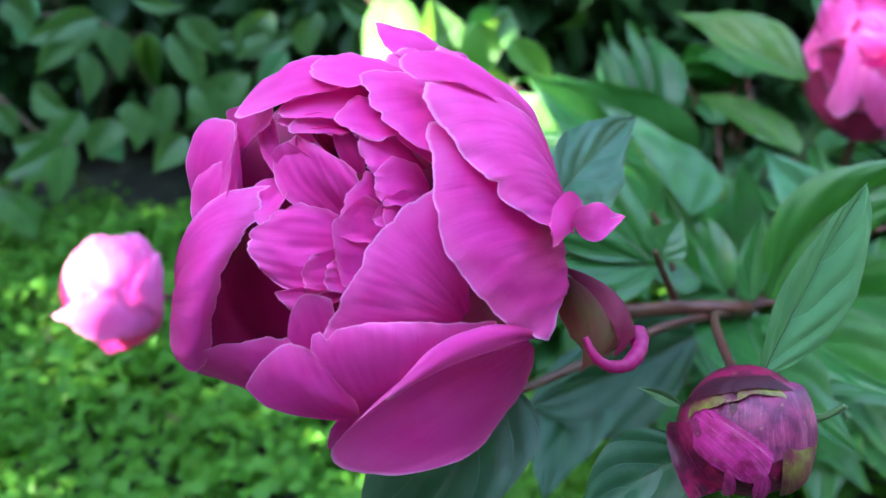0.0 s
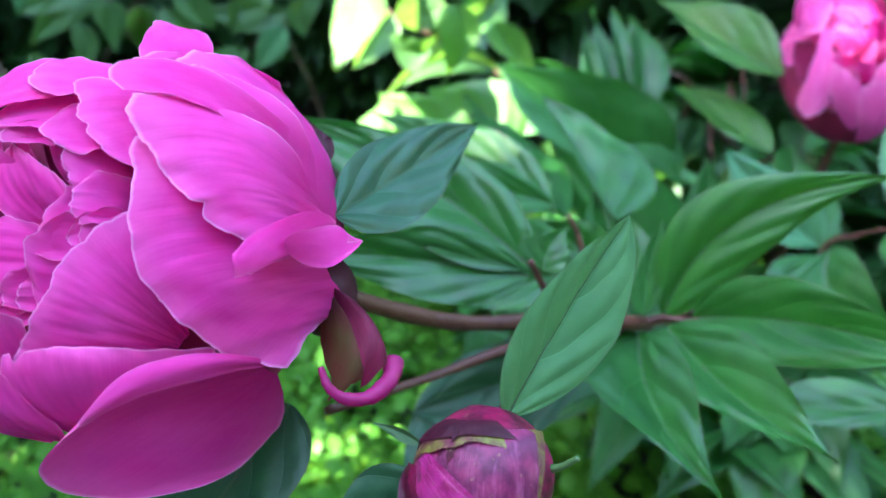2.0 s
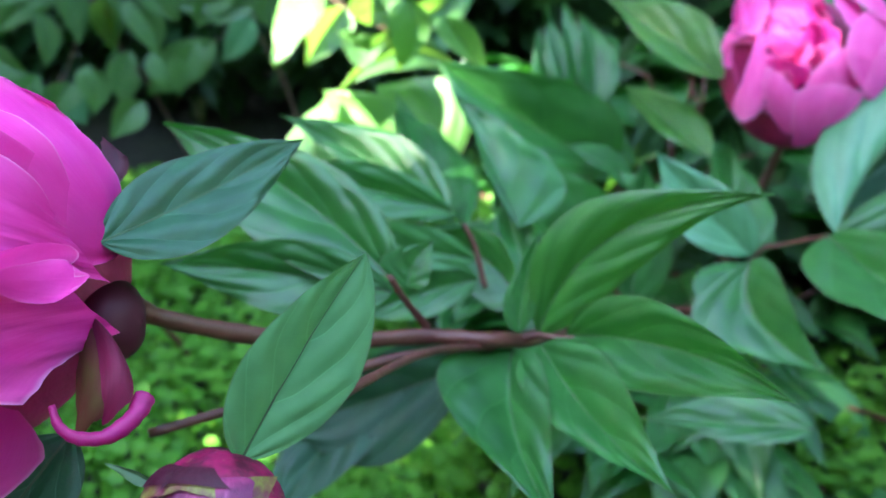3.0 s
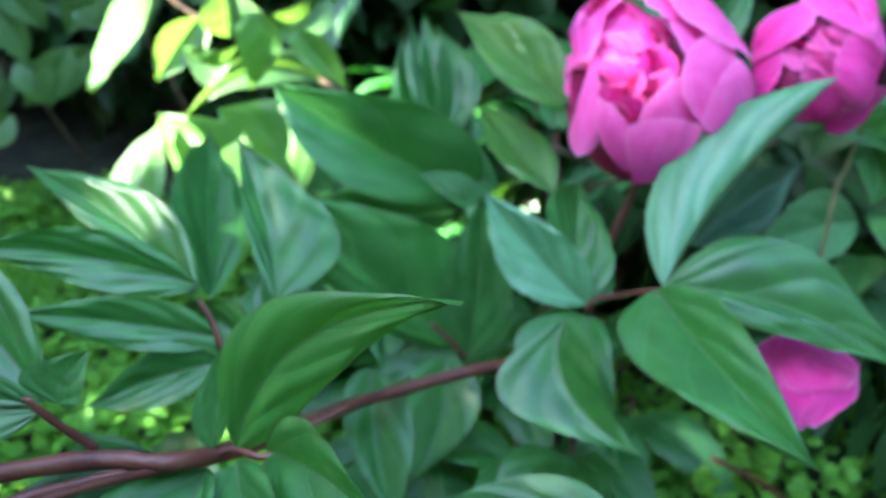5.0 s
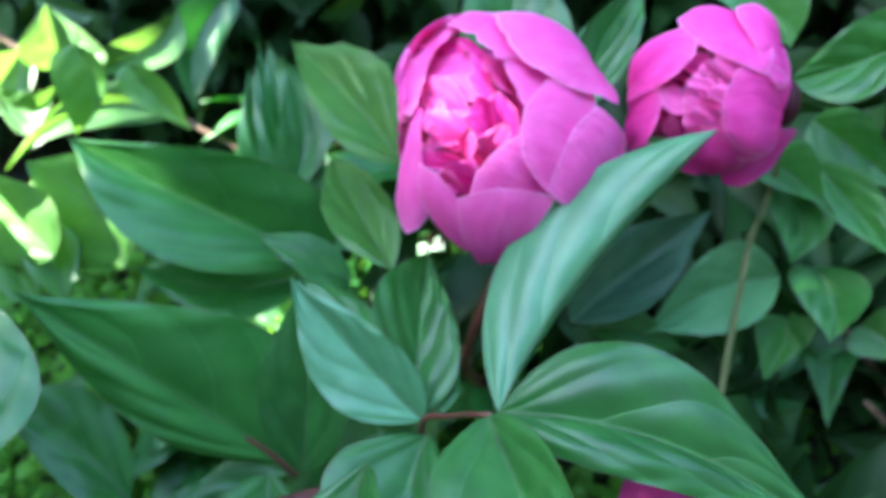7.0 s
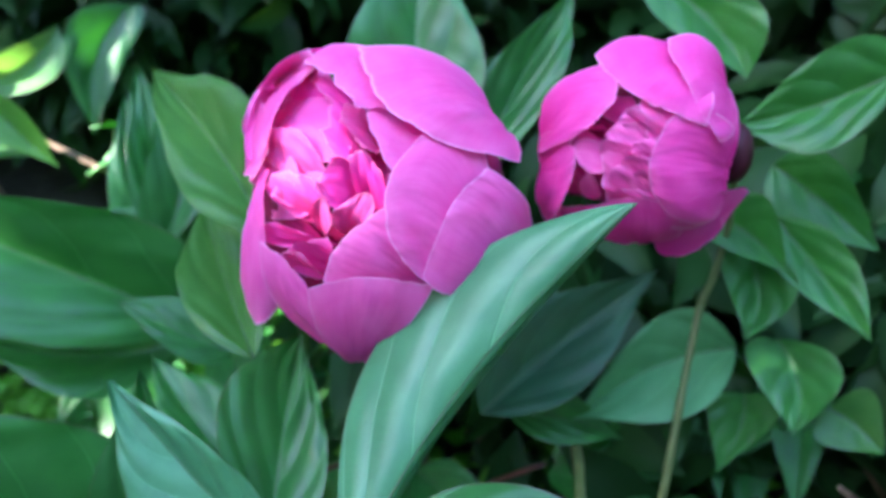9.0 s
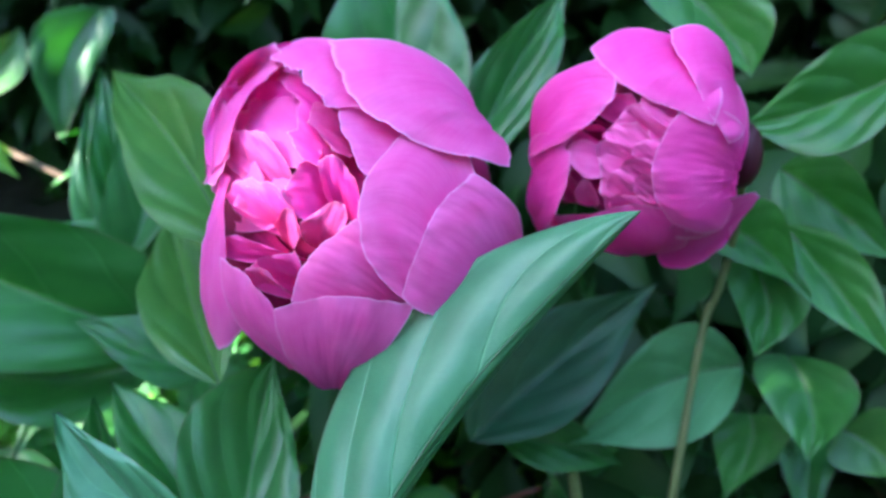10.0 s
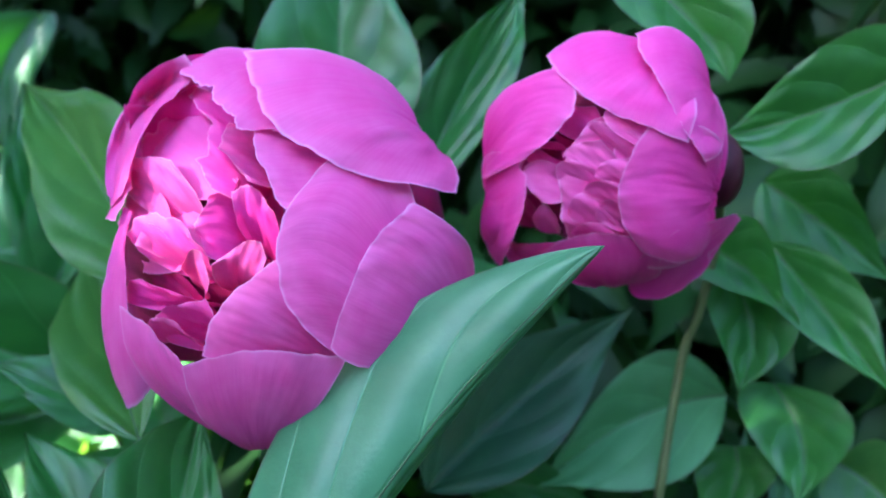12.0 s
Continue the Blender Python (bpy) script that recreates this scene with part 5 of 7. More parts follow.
shell_petal(bud, shell, (1.8, -8.6, 1), (1.4, -12.3, 1), (-0.6, -17.8, 1), (3.2, -13, 1), (-0.3, -12.6, 1), mat=BUD_PINK, name="petal", wave=0.18, rim=0.2, tuck=0.3, jag=0.2, seed=132)
shell_petal(bud, shell, (-15.1, 7.4, 0.7), (-16.6, -0.5, 0.7), (-14.3, -10.8, 0.7), (-13.5, -1.7, 0.7), (-17.2, -1.8, 0.7), mat=BUD_SKIN, name="sepal", wave=0.18, rim=0.2, tuck=0.3, jag=0.05, seed=134)
leaflet(bud, (-0.0168, -0.0084, -0.0021), (-0.0225, -0.0077, 0.001), (-0.0286, -0.0079, 0.0032), (-0.0231, -0.0087, -0.0003), (-0.0218, -0.0073, 0.0017), mat=BRACT, name="bract", seed=4)
tube("bract", [(0.0127, -0.0149, -0.0008), (0.0158, -0.0166, 0.0018), (0.0193, -0.0176, 0.0056)], 0.0011, 0.0006, BRACT, bud)
tube("stem", [(0, -0.0024, 0.0001), (0.0039, 0.0184, -0.0081), (0.0159, 0.0695, -0.0285), (0.0297, 0.1136, -0.0491), (0.0515, 0.1556, -0.076)], 0.0013, 0.0019, STEM, bud)


# ---- peony leaves: sprays of leaflets ----

spray = thing("peony_leaf", (0.0333, 0.2312, 0.4109), "single blue-green leaflet beside the open bloom", "leaf", "peony leaves")
leaflet(spray, (0.0004, -0.0027, 0.0015), (0.0129, 0.0336, -0.0016), (0.0338, 0.0686, 0.0029), (0.0048, 0.0372, 0.0075), (0.0195, 0.0267, -0.0123), fine=2, fold=0.2, b=1.0, mat=LEAF_SLATE_SHADED, seed=135)

spray = thing("peony_leaf", (0.0823, 0.1871, 0.3823), "single upright matt green leaflet above the bud", "leaf", "peony leaves")
leaflet(spray, (0.0001, -0.0007, 0.0007), (0.0117, 0.0105, 0.0216), (0.0259, 0.0218, 0.0436), (0.0023, 0.0057, 0.0277), (0.0237, 0.0149, 0.0158), fine=2, ruffle=0.016, fold=0.22, b=0.9, mat=LEAF_MATT, seed=136)

spray = thing("peony_leaf", (0.0211, 0.2154, 0.3559), "broad leaf hanging below the open bloom, shade put into its dark green", "leaf", "peony leaves")
leaflet(spray, (-0.0017, 0.001, 0.0013), (-0.0192, -0.0169, -0.0205), (-0.0434, -0.0378, -0.0512), (-0.0025, -0.0164, -0.0228), (-0.0425, -0.0164, -0.0172), mat=LEAF_SLATE_SHADED, seed=137)

spray = thing("peony_leaf", (0.1403, 0.3504, 0.3041), "spray of glossy green leaflets round a stem joint", "leaf", "peony leaves")
leaflet(spray, (0.0078, 0.0019, 0.0025), (0.0356, 0.0085, 0.0494), (0.0921, -0.0015, 0.0769), (0.0227, 0.0131, 0.0619), (0.0487, 0.0048, 0.0399), fine=2, fold=0.12, cup=0.03, mat=LEAF_FRESH, seed=701)
leaflet(spray, (0.0202, 0.0004, 0.0038), (0.0574, -0.0358, 0.0270), (0.0887, -0.0832, 0.0430), (0.0576, -0.0267, 0.0402), (0.0531, -0.0461, 0.0129), fine=2, fold=0.45, seed=702)
leaflet(spray, (0.0092, -0.0034, 0.0006), (0.0302, -0.0464, -0.0013), (0.0550, -0.0893, 0.0062), (0.0432, -0.0422, 0.0104), (0.0146, -0.0463, -0.0070), fine=2, fold=0.45, seed=703)
leaflet(spray, (-0.0028, -0.0036, -0.0031), (0.0007, -0.0462, -0.0111), (0.0183, -0.0909, -0.0119), (0.0146, -0.0456, -0.0061), (-0.0275, -0.0411, -0.0103), fine=2, fold=0.45, seed=704)
leaflet(spray, (-0.0006, 0.0003, 0.0035), (0.0009, 0.0119, 0.0232), (0.0058, 0.0212, 0.0428), (-0.0063, 0.0114, 0.0201), (0.0085, 0.0112, 0.0246), fold=0.45, seed=705)
# Two lower leaflets, coloured darker for the shade under the stem.
leaflet(spray, (-0.0200, 0.0059, -0.0177), (-0.0616, -0.0060, -0.0333), (-0.1045, -0.0200, -0.0437), (-0.0650, -0.0244, -0.0581), (-0.0613, 0.0054, -0.0163), fine=2, fold=0.3, mat=LEAF_SLATE_SHADED, seed=706)
leaflet(spray, (-0.0664, 0.0208, -0.0313), (-0.0853, -0.0213, -0.0508), (-0.1000, -0.0634, -0.0627), (-0.0644, -0.0267, -0.0528), (-0.1042, -0.0202, -0.0520), fine=2, fold=0.3, mat=LEAF_SLATE_SHADED, seed=707)
tube("petiole", [(-0.0012, 0.0014, -0.0014), (0.0072, 0.0018, 0.0024), (0.0205, -0.0023, 0.0041), (0.0335, 0.0043, 0.0081)], 0.0018, 0.0012, STEM, spray)
tube("petiole", [(0.0209, 0.0113, -0.0009), (0.0432, 0.0332, -0.0014)], 0.0015, 0.001, STEM, spray)

spray = thing("peony_leaf", (0.1013, 0.3401, 0.315), "broad leaflets on a dark red stalk, tips in the sun", "leaf", "peony leaves")
leaflet(spray, (-0.0132, -0.0020, 0.0215), (-0.0666, 0.0304, 0.0461), (-0.1265, 0.0469, 0.0673), (-0.0834, 0.0161, 0.0331), (-0.0521, 0.0393, 0.0537), fine=2, fold=0.45, seed=708)
leaflet(spray, (-0.0141, -0.0041, 0.0187), (-0.0636, -0.0040, 0.0242), (-0.1101, -0.0110, 0.0294), (-0.0622, -0.0127, 0.0105), (-0.0624, 0.0035, 0.0355), fine=2, fold=0.45, seed=709)
leaflet(spray, (-0.0079, -0.0016, 0.0203), (-0.0059, 0.0040, 0.0284), (0.0017, 0.0101, 0.0361), (-0.0178, 0.0034, 0.0321), (0.0008, 0.0026, 0.0238), fold=0.45, seed=710)
tube("petiole", [(0, -0.0003, -0.0004), (-0.0077, -0.0056, 0.0152), (-0.0137, -0.0088, 0.0289)], 0.0018, 0.0012, STEM, spray)

spray = thing("peony_leaf", (0.1112, 0.4233, 0.3085), "spray of upright leaflets half in sunlight", "leaf", "peony leaves")
leaflet(spray, (-0.0106, 0.0177, 0.0048), (-0.0615, 0.0539, 0.0196), (-0.1222, 0.0784, 0.0374), (-0.0668, 0.0456, 0.0110), (-0.0518, 0.0658, 0.0309), fine=2, fold=0.45, seed=711)
leaflet(spray, (-0.0052, 0.0181, 0.0018), (-0.0421, 0.1118, -0.0056), (-0.0769, 0.2103, 0.0046), (-0.0603, 0.1100, 0.0071), (-0.0238, 0.1215, -0.0023), fine=2, fold=0.4, seed=712)
leaflet(spray, (0.0236, 0.0274, -0.0025), (0.0052, 0.0741, 0.0140), (-0.0206, 0.1179, 0.0389), (-0.0056, 0.0713, 0.0165), (0.0364, 0.0812, 0.0085), fine=2, fold=0.45, seed=713)
leaflet(spray, (-0.0109, 0.0199, 0.0081), (-0.0654, 0.0192, 0.0215), (-0.1151, 0.0088, 0.0282), (-0.0646, 0.0123, 0.0104), (-0.0660, 0.0256, 0.0325), fine=2, fold=0.45, seed=714)
leaflet(spray, (0.0017, 0.0095, -0.0142), (-0.0468, 0.0032, -0.0036), (-0.0897, -0.0080, 0.0059), (-0.0458, -0.0031, -0.0124), (-0.0435, 0.0115, 0.0048), fold=0.45, seed=715)
leaflet(spray, (0.0039, 0.0036, -0.0227), (-0.0265, -0.0048, -0.0286), (-0.0571, -0.0191, -0.0368), (-0.0288, -0.0156, -0.0389), (-0.0276, 0.0036, -0.0180), fold=0.45, seed=716)
tube("petiole", [(0.0086, -0.0059, -0.0208), (0.0021, 0.0015, -0.0009), (-0.0044, 0.0052, 0.0101)], 0.0016, 0.0012, STEM, spray)

spray = thing("peony_leaf", (0.327, 0.535, 0.269), "spray of large glossy leaflets in front of the half-open bloom", "leaf", "peony leaves")
leaflet(spray, (0.0030, -0.0010, 0.0020), (0.0398, 0.0498, 0.0453), (0.0978, 0.0823, 0.0994), (0.0122, 0.0771, 0.0529), (0.0407, 0.0647, 0.0260), fine=3, ruffle=0.012, fold=0.0, cup=0.035, b=0.85, mat=LEAF_TEAL, seed=717)
leaflet(spray, (0.0030, -0.0010, 0.0020), (0.0760, -0.0120, -0.0020), (0.1430, -0.0350, -0.0310), (0.0800, 0.0150, 0.0190), (0.0680, -0.0320, -0.0070), fine=3, fold=0.1, cup=0.035, seed=718)
leaflet(spray, (-0.0016, -0.0013, 0.0001), (0.0227, -0.0672, -0.0013), (0.0495, -0.1381, 0.0042), (0.0384, -0.0643, 0.0093), (-0.0073, -0.0700, -0.0143), fine=2, fold=0.45, seed=719)
tube("petiole", [(0, 0, 0), (-0.018, 0.0125, -0.0135), (-0.036, 0.025, -0.035), (-0.029, 0.0523, -0.1306)], 0.0012, 0.0018, STEM, spray)

spray = thing("peony_leaf", (0.291, 0.56, 0.234), "spray of mid-green leaflets below the half-open bloom", "leaf", "peony leaves")
leaflet(spray, (0.0006, 0.0034, 0.0025), (-0.0341, 0.0225, 0.0277), (-0.0680, 0.0407, 0.0604), (-0.0547, 0.0162, 0.0177), (-0.0197, 0.0284, 0.0387), fine=2, fold=0.45, mat=LEAF_TEAL, seed=720)
leaflet(spray, (-0.0020, 0.0044, 0.0028), (-0.0059, 0.0502, 0.0199), (-0.0042, 0.0956, 0.0428), (-0.0308, 0.0593, 0.0385), (0.0115, 0.0500, 0.0168), fine=2, fold=0.45, seed=721)
leaflet(spray, (0.0026, -0.0007, -0.0030), (-0.0011, -0.0488, -0.0213), (0.0188, -0.1023, -0.0353), (0.0139, -0.0493, -0.0195), (-0.0395, -0.0451, -0.0193), fine=2, fold=0.45, seed=722)
leaflet(spray, (0.0006, 0.0052, 0.0002), (0.0108, 0.0204, 0.0076), (0.0148, 0.0378, 0.0117), (0.0036, 0.0216, 0.01), (0.0166, 0.019, 0.0053), seed=157)
leaflet(spray, (-0.0201, 0.0446, -0.0065), (-0.058, 0.0792, -0.0001), (-0.0873, 0.1079, 0.017), (-0.0709, 0.0715, 0.0001), (-0.0484, 0.0969, -0.0029), seed=159)

spray = thing("peony_leaf", (0.203, 0.596, 0.175), "spray of dark green leaflets deep in the plant", "leaf", "peony leaves")
leaflet(spray, (0.0131, -0.0108, -0.0041), (0.0182, 0.0138, 0.0479), (0.0166, 0.0323, 0.1013), (-0.0059, 0.0137, 0.0510), (0.0411, 0.0131, 0.0453), fine=2, fold=0.4, seed=723)
leaflet(spray, (0.0038, -0.0075, 0.0017), (-0.0492, -0.0146, 0.0590), (-0.1046, -0.0300, 0.1324), (-0.0735, -0.0297, 0.0597), (-0.0190, 0.0205, 0.0822), fine=2, fold=0.12, cup=0.03, seed=724)
leaflet(spray, (0.0068, -0.0129, -0.0015), (-0.0278, -0.025, -0.0117), (-0.0657, -0.0485, -0.0203), (-0.0307, -0.0451, -0.0162), (-0.0312, -0.0085, -0.008), seed=162)
tube("petiole", [(0.0119, -0.017, 0.0002), (0.0018, -0.0182, 0.0167), (-0.0113, -0.0177, 0.0289)], 0.0018, 0.0012, STEM, spray)

spray = thing("peony_leaf", (0.2028, 0.7335, 0.2194), "deep green peony leaflet behind the blooms", "leaf", "peony leaves")
leaflet(spray, (0, 0, 0), (-0.0842, -0.0114, 0.0526), (-0.1492, -0.0174, 0.0988), (-0.1141, -0.0364, 0.0372), (-0.0445, 0.0135, 0.0691), fine=2, seed=163)

spray = thing("peony_leaf", (0.1935, 0.7452, 0.2022), "deep green peony leaflet behind the blooms", "leaf", "peony leaves")
leaflet(spray, (0, 0, 0), (-0.057, -0.0245, 0.0023), (-0.1133, -0.0422, 0.0277), (-0.0616, -0.0483, -0.0132), (-0.0602, -0.0012, 0.0238), seed=164)

spray = thing("peony_leaf", (0.274, 0.665, 0.327), "yellow-green peony leaflet touched by sun", "leaf", "peony leaves")
leaflet(spray, (0, 0, 0), (-0.0396, 0.0581, 0.014), (-0.0855, 0.107, 0.034), (-0.0509, 0.0411, 0.0025), (-0.0254, 0.076, 0.0286), mat=LEAF_SUNNY, fine=2, seed=165)

spray = thing("peony_leaf", (0.1908, 0.7509, 0.2236), "deep green peony leaflet behind the blooms", "leaf", "peony leaves")
leaflet(spray, (0, 0, 0), (-0.0176, 0.0304, 0.0617), (-0.0357, 0.0767, 0.119), (-0.0337, 0.0235, 0.0653), (0.0017, 0.0379, 0.0578), fine=2, seed=166)

spray = thing("peony_leaf", (0.268, 0.639, 0.275), "yellow-green peony leaflet touched by sun", "leaf", "peony leaves")
leaflet(spray, (0, 0, 0), (-0.0294, 0.0532, 0.0101), (-0.0565, 0.108, 0.018), (-0.0462, 0.0448, 0.0055), (-0.0132, 0.0598, 0.0132), mat=LEAF_SUNNY, fine=2, seed=167)

spray = thing("peony_leaf", (0.2057, 0.7663, 0.2123), "deep green peony leaflet behind the blooms", "leaf", "peony leaves")
leaflet(spray, (0, 0, 0), (-0.0489, 0.0328, 0.0428), (-0.0724, 0.0745, 0.1061), (-0.0721, 0.0259, 0.0461), (-0.021, 0.0437, 0.047), seed=168)

spray = thing("peony_leaf", (0.3278, 0.7518, 0.3336), "deep green peony leaflet behind the blooms", "leaf", "peony leaves")
leaflet(spray, (0, 0, 0), (0.0028, 0.0269, 0.0387), (0.0018, 0.0697, 0.0869), (-0.0302, 0.0202, 0.0418), (0.0343, 0.0282, 0.0297), fine=2, seed=169)

spray = thing("peony_leaf", (0.3646, 0.737, 0.3159), "deep green peony leaflet behind the blooms", "leaf", "peony leaves")
leaflet(spray, (0, 0, 0), (0.0184, 0.0388, 0.0327), (0.0496, 0.0729, 0.0749), (-0.0046, 0.0321, 0.0333), (0.043, 0.0467, 0.0396), fine=2, seed=170)

spray = thing("peony_leaf", (0.0262, 0.7004, 0.2038), "yellow-green peony leaflet touched by sun", "leaf", "peony leaves")
leaflet(spray, (0, 0, 0), (-0.0207, 0.0333, 0.0294), (-0.0392, 0.0665, 0.0637), (-0.0357, 0.0241, 0.0325), (-0.0073, 0.0444, 0.0324), mat=LEAF_SUNNY, fine=2, seed=171)

spray = thing("peony_leaf", (0.0047, 0.6967, 0.201), "yellow-green peony leaflet touched by sun", "leaf", "peony leaves")
leaflet(spray, (0, 0, 0), (-0.0254, 0.0284, 0.0277), (-0.0498, 0.0532, 0.0545), (-0.0381, 0.0166, 0.0256), (-0.0152, 0.0405, 0.0345), mat=LEAF_SUNNY, seed=172)

spray = thing("peony_leaf", (0.1395, 0.5401, 0.1931), "deep green peony leaflet behind the blooms", "leaf", "peony leaves")
leaflet(spray, (0, 0, 0), (-0.0342, 0.012, 0.0344), (-0.069, 0.0179, 0.0543), (-0.0346, -0.0046, 0.0197), (-0.0307, 0.036, 0.0396), seed=173)

spray = thing("peony_leaf", (0.5492, 0.716, 0.3806), "broad green peony leaflet at the edge of the plant", "leaf", "peony leaves")
leaflet(spray, (0, 0, 0), (-0.0341, 0.0028, -0.0194), (-0.0663, 0.0046, -0.0286), (-0.0371, -0.0108, -0.0381), (-0.0316, 0.0143, -0.002), fine=2, mat=LEAF_FRESH, seed=174)

spray = thing("peony_leaf", (0.455, 0.8066, 0.3952), "broad green peony leaflet at the edge of the plant", "leaf", "peony leaves")
leaflet(spray, (0, 0, 0), (0.0296, -0.0224, -0.0205), (0.0413, -0.043, -0.0385), (0.0512, -0.0266, -0.0138), (0.0089, -0.019, -0.0246), mat=LEAF_FRESH, seed=175)

spray = thing("peony_leaf", (0.4836, 0.7274, 0.2998), "broad green peony leaflet at the edge of the plant", "leaf", "peony leaves")
leaflet(spray, (0, 0, 0), (0.0169, -0.0106, -0.0075), (0.0279, -0.0322, -0.0133), (0.0254, -0.0048, 0.0066), (0.0018, -0.0096, -0.0136), mat=LEAF_FRESH, seed=176)

spray = thing("peony_leaf", (0.497, 0.7264, 0.2859), "broad green peony leaflet at the edge of the plant", "leaf", "peony leaves")
leaflet(spray, (0, 0, 0), (0.0078, -0.0175, -0.0199), (-0.0017, -0.0391, -0.0336), (0.0243, -0.0235, -0.0184), (-0.0077, -0.0109, -0.0188), mat=LEAF_FRESH, seed=177)

spray = thing("peony_leaf", (0.5154, 0.7369, 0.2934), "broad green peony leaflet at the edge of the plant", "leaf", "peony leaves")
leaflet(spray, (0, 0, 0), (0.0172, -0.0318, -0.016), (0.0315, -0.0642, -0.0282), (0.0315, -0.034, -0.0088), (0.0021, -0.0285, -0.0212), mat=LEAF_FRESH, seed=178)

spray = thing("peony_leaf", (0.5018, 0.7159, 0.2246), "broad green peony leaflet at the edge of the plant", "leaf", "peony leaves")
leaflet(spray, (0, 0, 0), (-0.0428, -0.0082, -0.0077), (-0.0875, -0.0331, -0.0244), (-0.0429, -0.034, -0.0252), (-0.0468, 0.0069, 0.0078), fine=2, mat=LEAF_MATT, seed=179)

spray = thing("peony_leaf", (0.5216, 0.7147, 0.2324), "broad green peony leaflet at the edge of the plant", "leaf", "peony leaves")
leaflet(spray, (0, 0, 0), (0.0054, -0.0276, -0.0107), (-0.0023, -0.0497, -0.0202), (0.0236, -0.0325, -0.0056), (-0.0157, -0.0192, -0.0123), mat=LEAF_FRESH, seed=180)

spray = thing("peony_leaf", (0.5164, 0.7593, 0.3118), "broad green peony leaflet at the edge of the plant", "leaf", "peony leaves")
leaflet(spray, (0, 0, 0), (0.0235, -0.0175, -0.0133), (0.0467, -0.0393, -0.0283), (0.0316, -0.012, 0.0029), (0.0108, -0.0197, -0.0262), mat=LEAF_FRESH, seed=181)

spray = thing("peony_leaf", (0.5092, 0.7131, 0.195), "broad green peony leaflet at the edge of the plant", "leaf", "peony leaves")
leaflet(spray, (0, 0, 0), (-0.0015, -0.0129, -0.0125), (-0.0159, -0.0297, -0.0315), (0.0153, -0.0144, -0.007), (-0.0182, -0.0062, -0.0123), mat=LEAF_FRESH, seed=182)

spray = thing("peony_leaf", (0.5497, 0.6981, 0.1998), "broad green peony leaflet at the edge of the plant", "leaf", "peony leaves")
leaflet(spray, (0, 0, 0), (0.0115, -0.0104, -0.003), (0.0217, -0.0241, -0.0087), (0.0212, -0.0028, 0.01), (-0.0022, -0.014, -0.0136), mat=LEAF_SUNNY, seed=183)

spray = thing("peony_leaf", (0.3683, 0.6552, 0.2298), "leaflet in the shade below the bloom, coloured dark for it", "leaf", "peony leaves")
leaflet(spray, (0, 0, 0), (0.035, 0.039, 0.0087), (0.0893, 0.0697, 0.0383), (0.0194, 0.052, 0.0232), (0.0575, 0.0298, 0.0011), mat=LEAF_SLATE_SHADED, seed=184)

spray = thing("peony_leaf", (0.382, 0.6772, 0.2082), "deep green peony leaflet behind the blooms", "leaf", "peony leaves")
leaflet(spray, (0, 0, 0), (0.0274, 0.0066, -0.0074), (0.0602, 0.0041, -0.0192), (0.0252, 0.0174, 0.0025), (0.0294, -0.0043, -0.0166), seed=185)

spray = thing("peony_leaf", (0.1758, 0.7384, 0.2568), "deep green peony leaflet behind the blooms", "leaf", "peony leaves")
leaflet(spray, (0, 0, 0), (0.0109, 0.0416, 0.0322), (-0.0061, 0.0678, 0.0823), (-0.0068, 0.0333, 0.0373), (0.028, 0.0556, 0.0404), seed=186)

spray = thing("peony_leaf", (0.2267, 0.7095, 0.2178), "deep green peony leaflet behind the blooms", "leaf", "peony leaves")
leaflet(spray, (0, 0, 0), (-0.0271, -0.0022, 0.0166), (-0.0611, 0.002, 0.0336), (-0.0281, -0.0131, 0.0058), (-0.0304, 0.0153, 0.0221), seed=187)

spray = thing("peony_leaf", (0.2272, 0.744, 0.2234), "deep green peony leaflet behind the blooms", "leaf", "peony leaves")
leaflet(spray, (0, 0, 0), (-0.0477, 0.0101, 0.032), (-0.0866, 0.0146, 0.0598), (-0.0517, -0.0033, 0.0177), (-0.0479, 0.0306, 0.0422), seed=188)

spray = thing("peony_leaf", (0.1593, 0.5311, 0.2014), "deep green peony leaflet behind the blooms", "leaf", "peony leaves")
leaflet(spray, (0, 0, 0), (0.0122, -0.0474, -0.0254), (0.0275, -0.0843, -0.0352), (0.0322, -0.0446, -0.0259), (-0.0065, -0.0459, -0.0197), seed=189)

spray = thing("peony_leaf", (0.2021, 0.5729, 0.1818), "deep green peony leaflet behind the blooms", "leaf", "peony leaves")
leaflet(spray, (0, 0, 0), (-0.0001, -0.0367, -0.028), (-0.0148, -0.0705, -0.0465), (0.0221, -0.0348, -0.0275), (-0.0229, -0.0344, -0.0224), seed=190)

spray = thing("peony_leaf", (0.275, 0.507, 0.2641), "deep green peony leaflet behind the blooms", "leaf", "peony leaves")
leaflet(spray, (0, 0, 0), (0.0024, -0.0286, -0.026), (0.0402, -0.0623, -0.0358), (0.0198, -0.0266, -0.0138), (-0.025, -0.0301, -0.0397), seed=191)

spray = thing("peony_leaf", (0.3015, 0.4213, 0.2083), "deep green peony leaflet behind the blooms", "leaf", "peony leaves")
leaflet(spray, (0, 0, 0), (-0.0421, 0.0086, -0.0083), (-0.0912, 0.0147, -0.015), (-0.0419, 0.0004, -0.0177), (-0.0401, 0.0253, -0.0034), seed=192)

spray = thing("peony_leaf", (0.0701, 0.1819, 0.3618), "leaflet low under the bud, its shade put into a dark green", "leaf", "peony leaves")
leaflet(spray, (0, 0, 0), (-0.0162, 0.001, -0.0108), (-0.034, -0.0063, -0.0263), (-0.0098, -0.0078, -0.018), (-0.0229, 0.0092, -0.0064), mat=LEAF_SLATE_SHADED, seed=193)

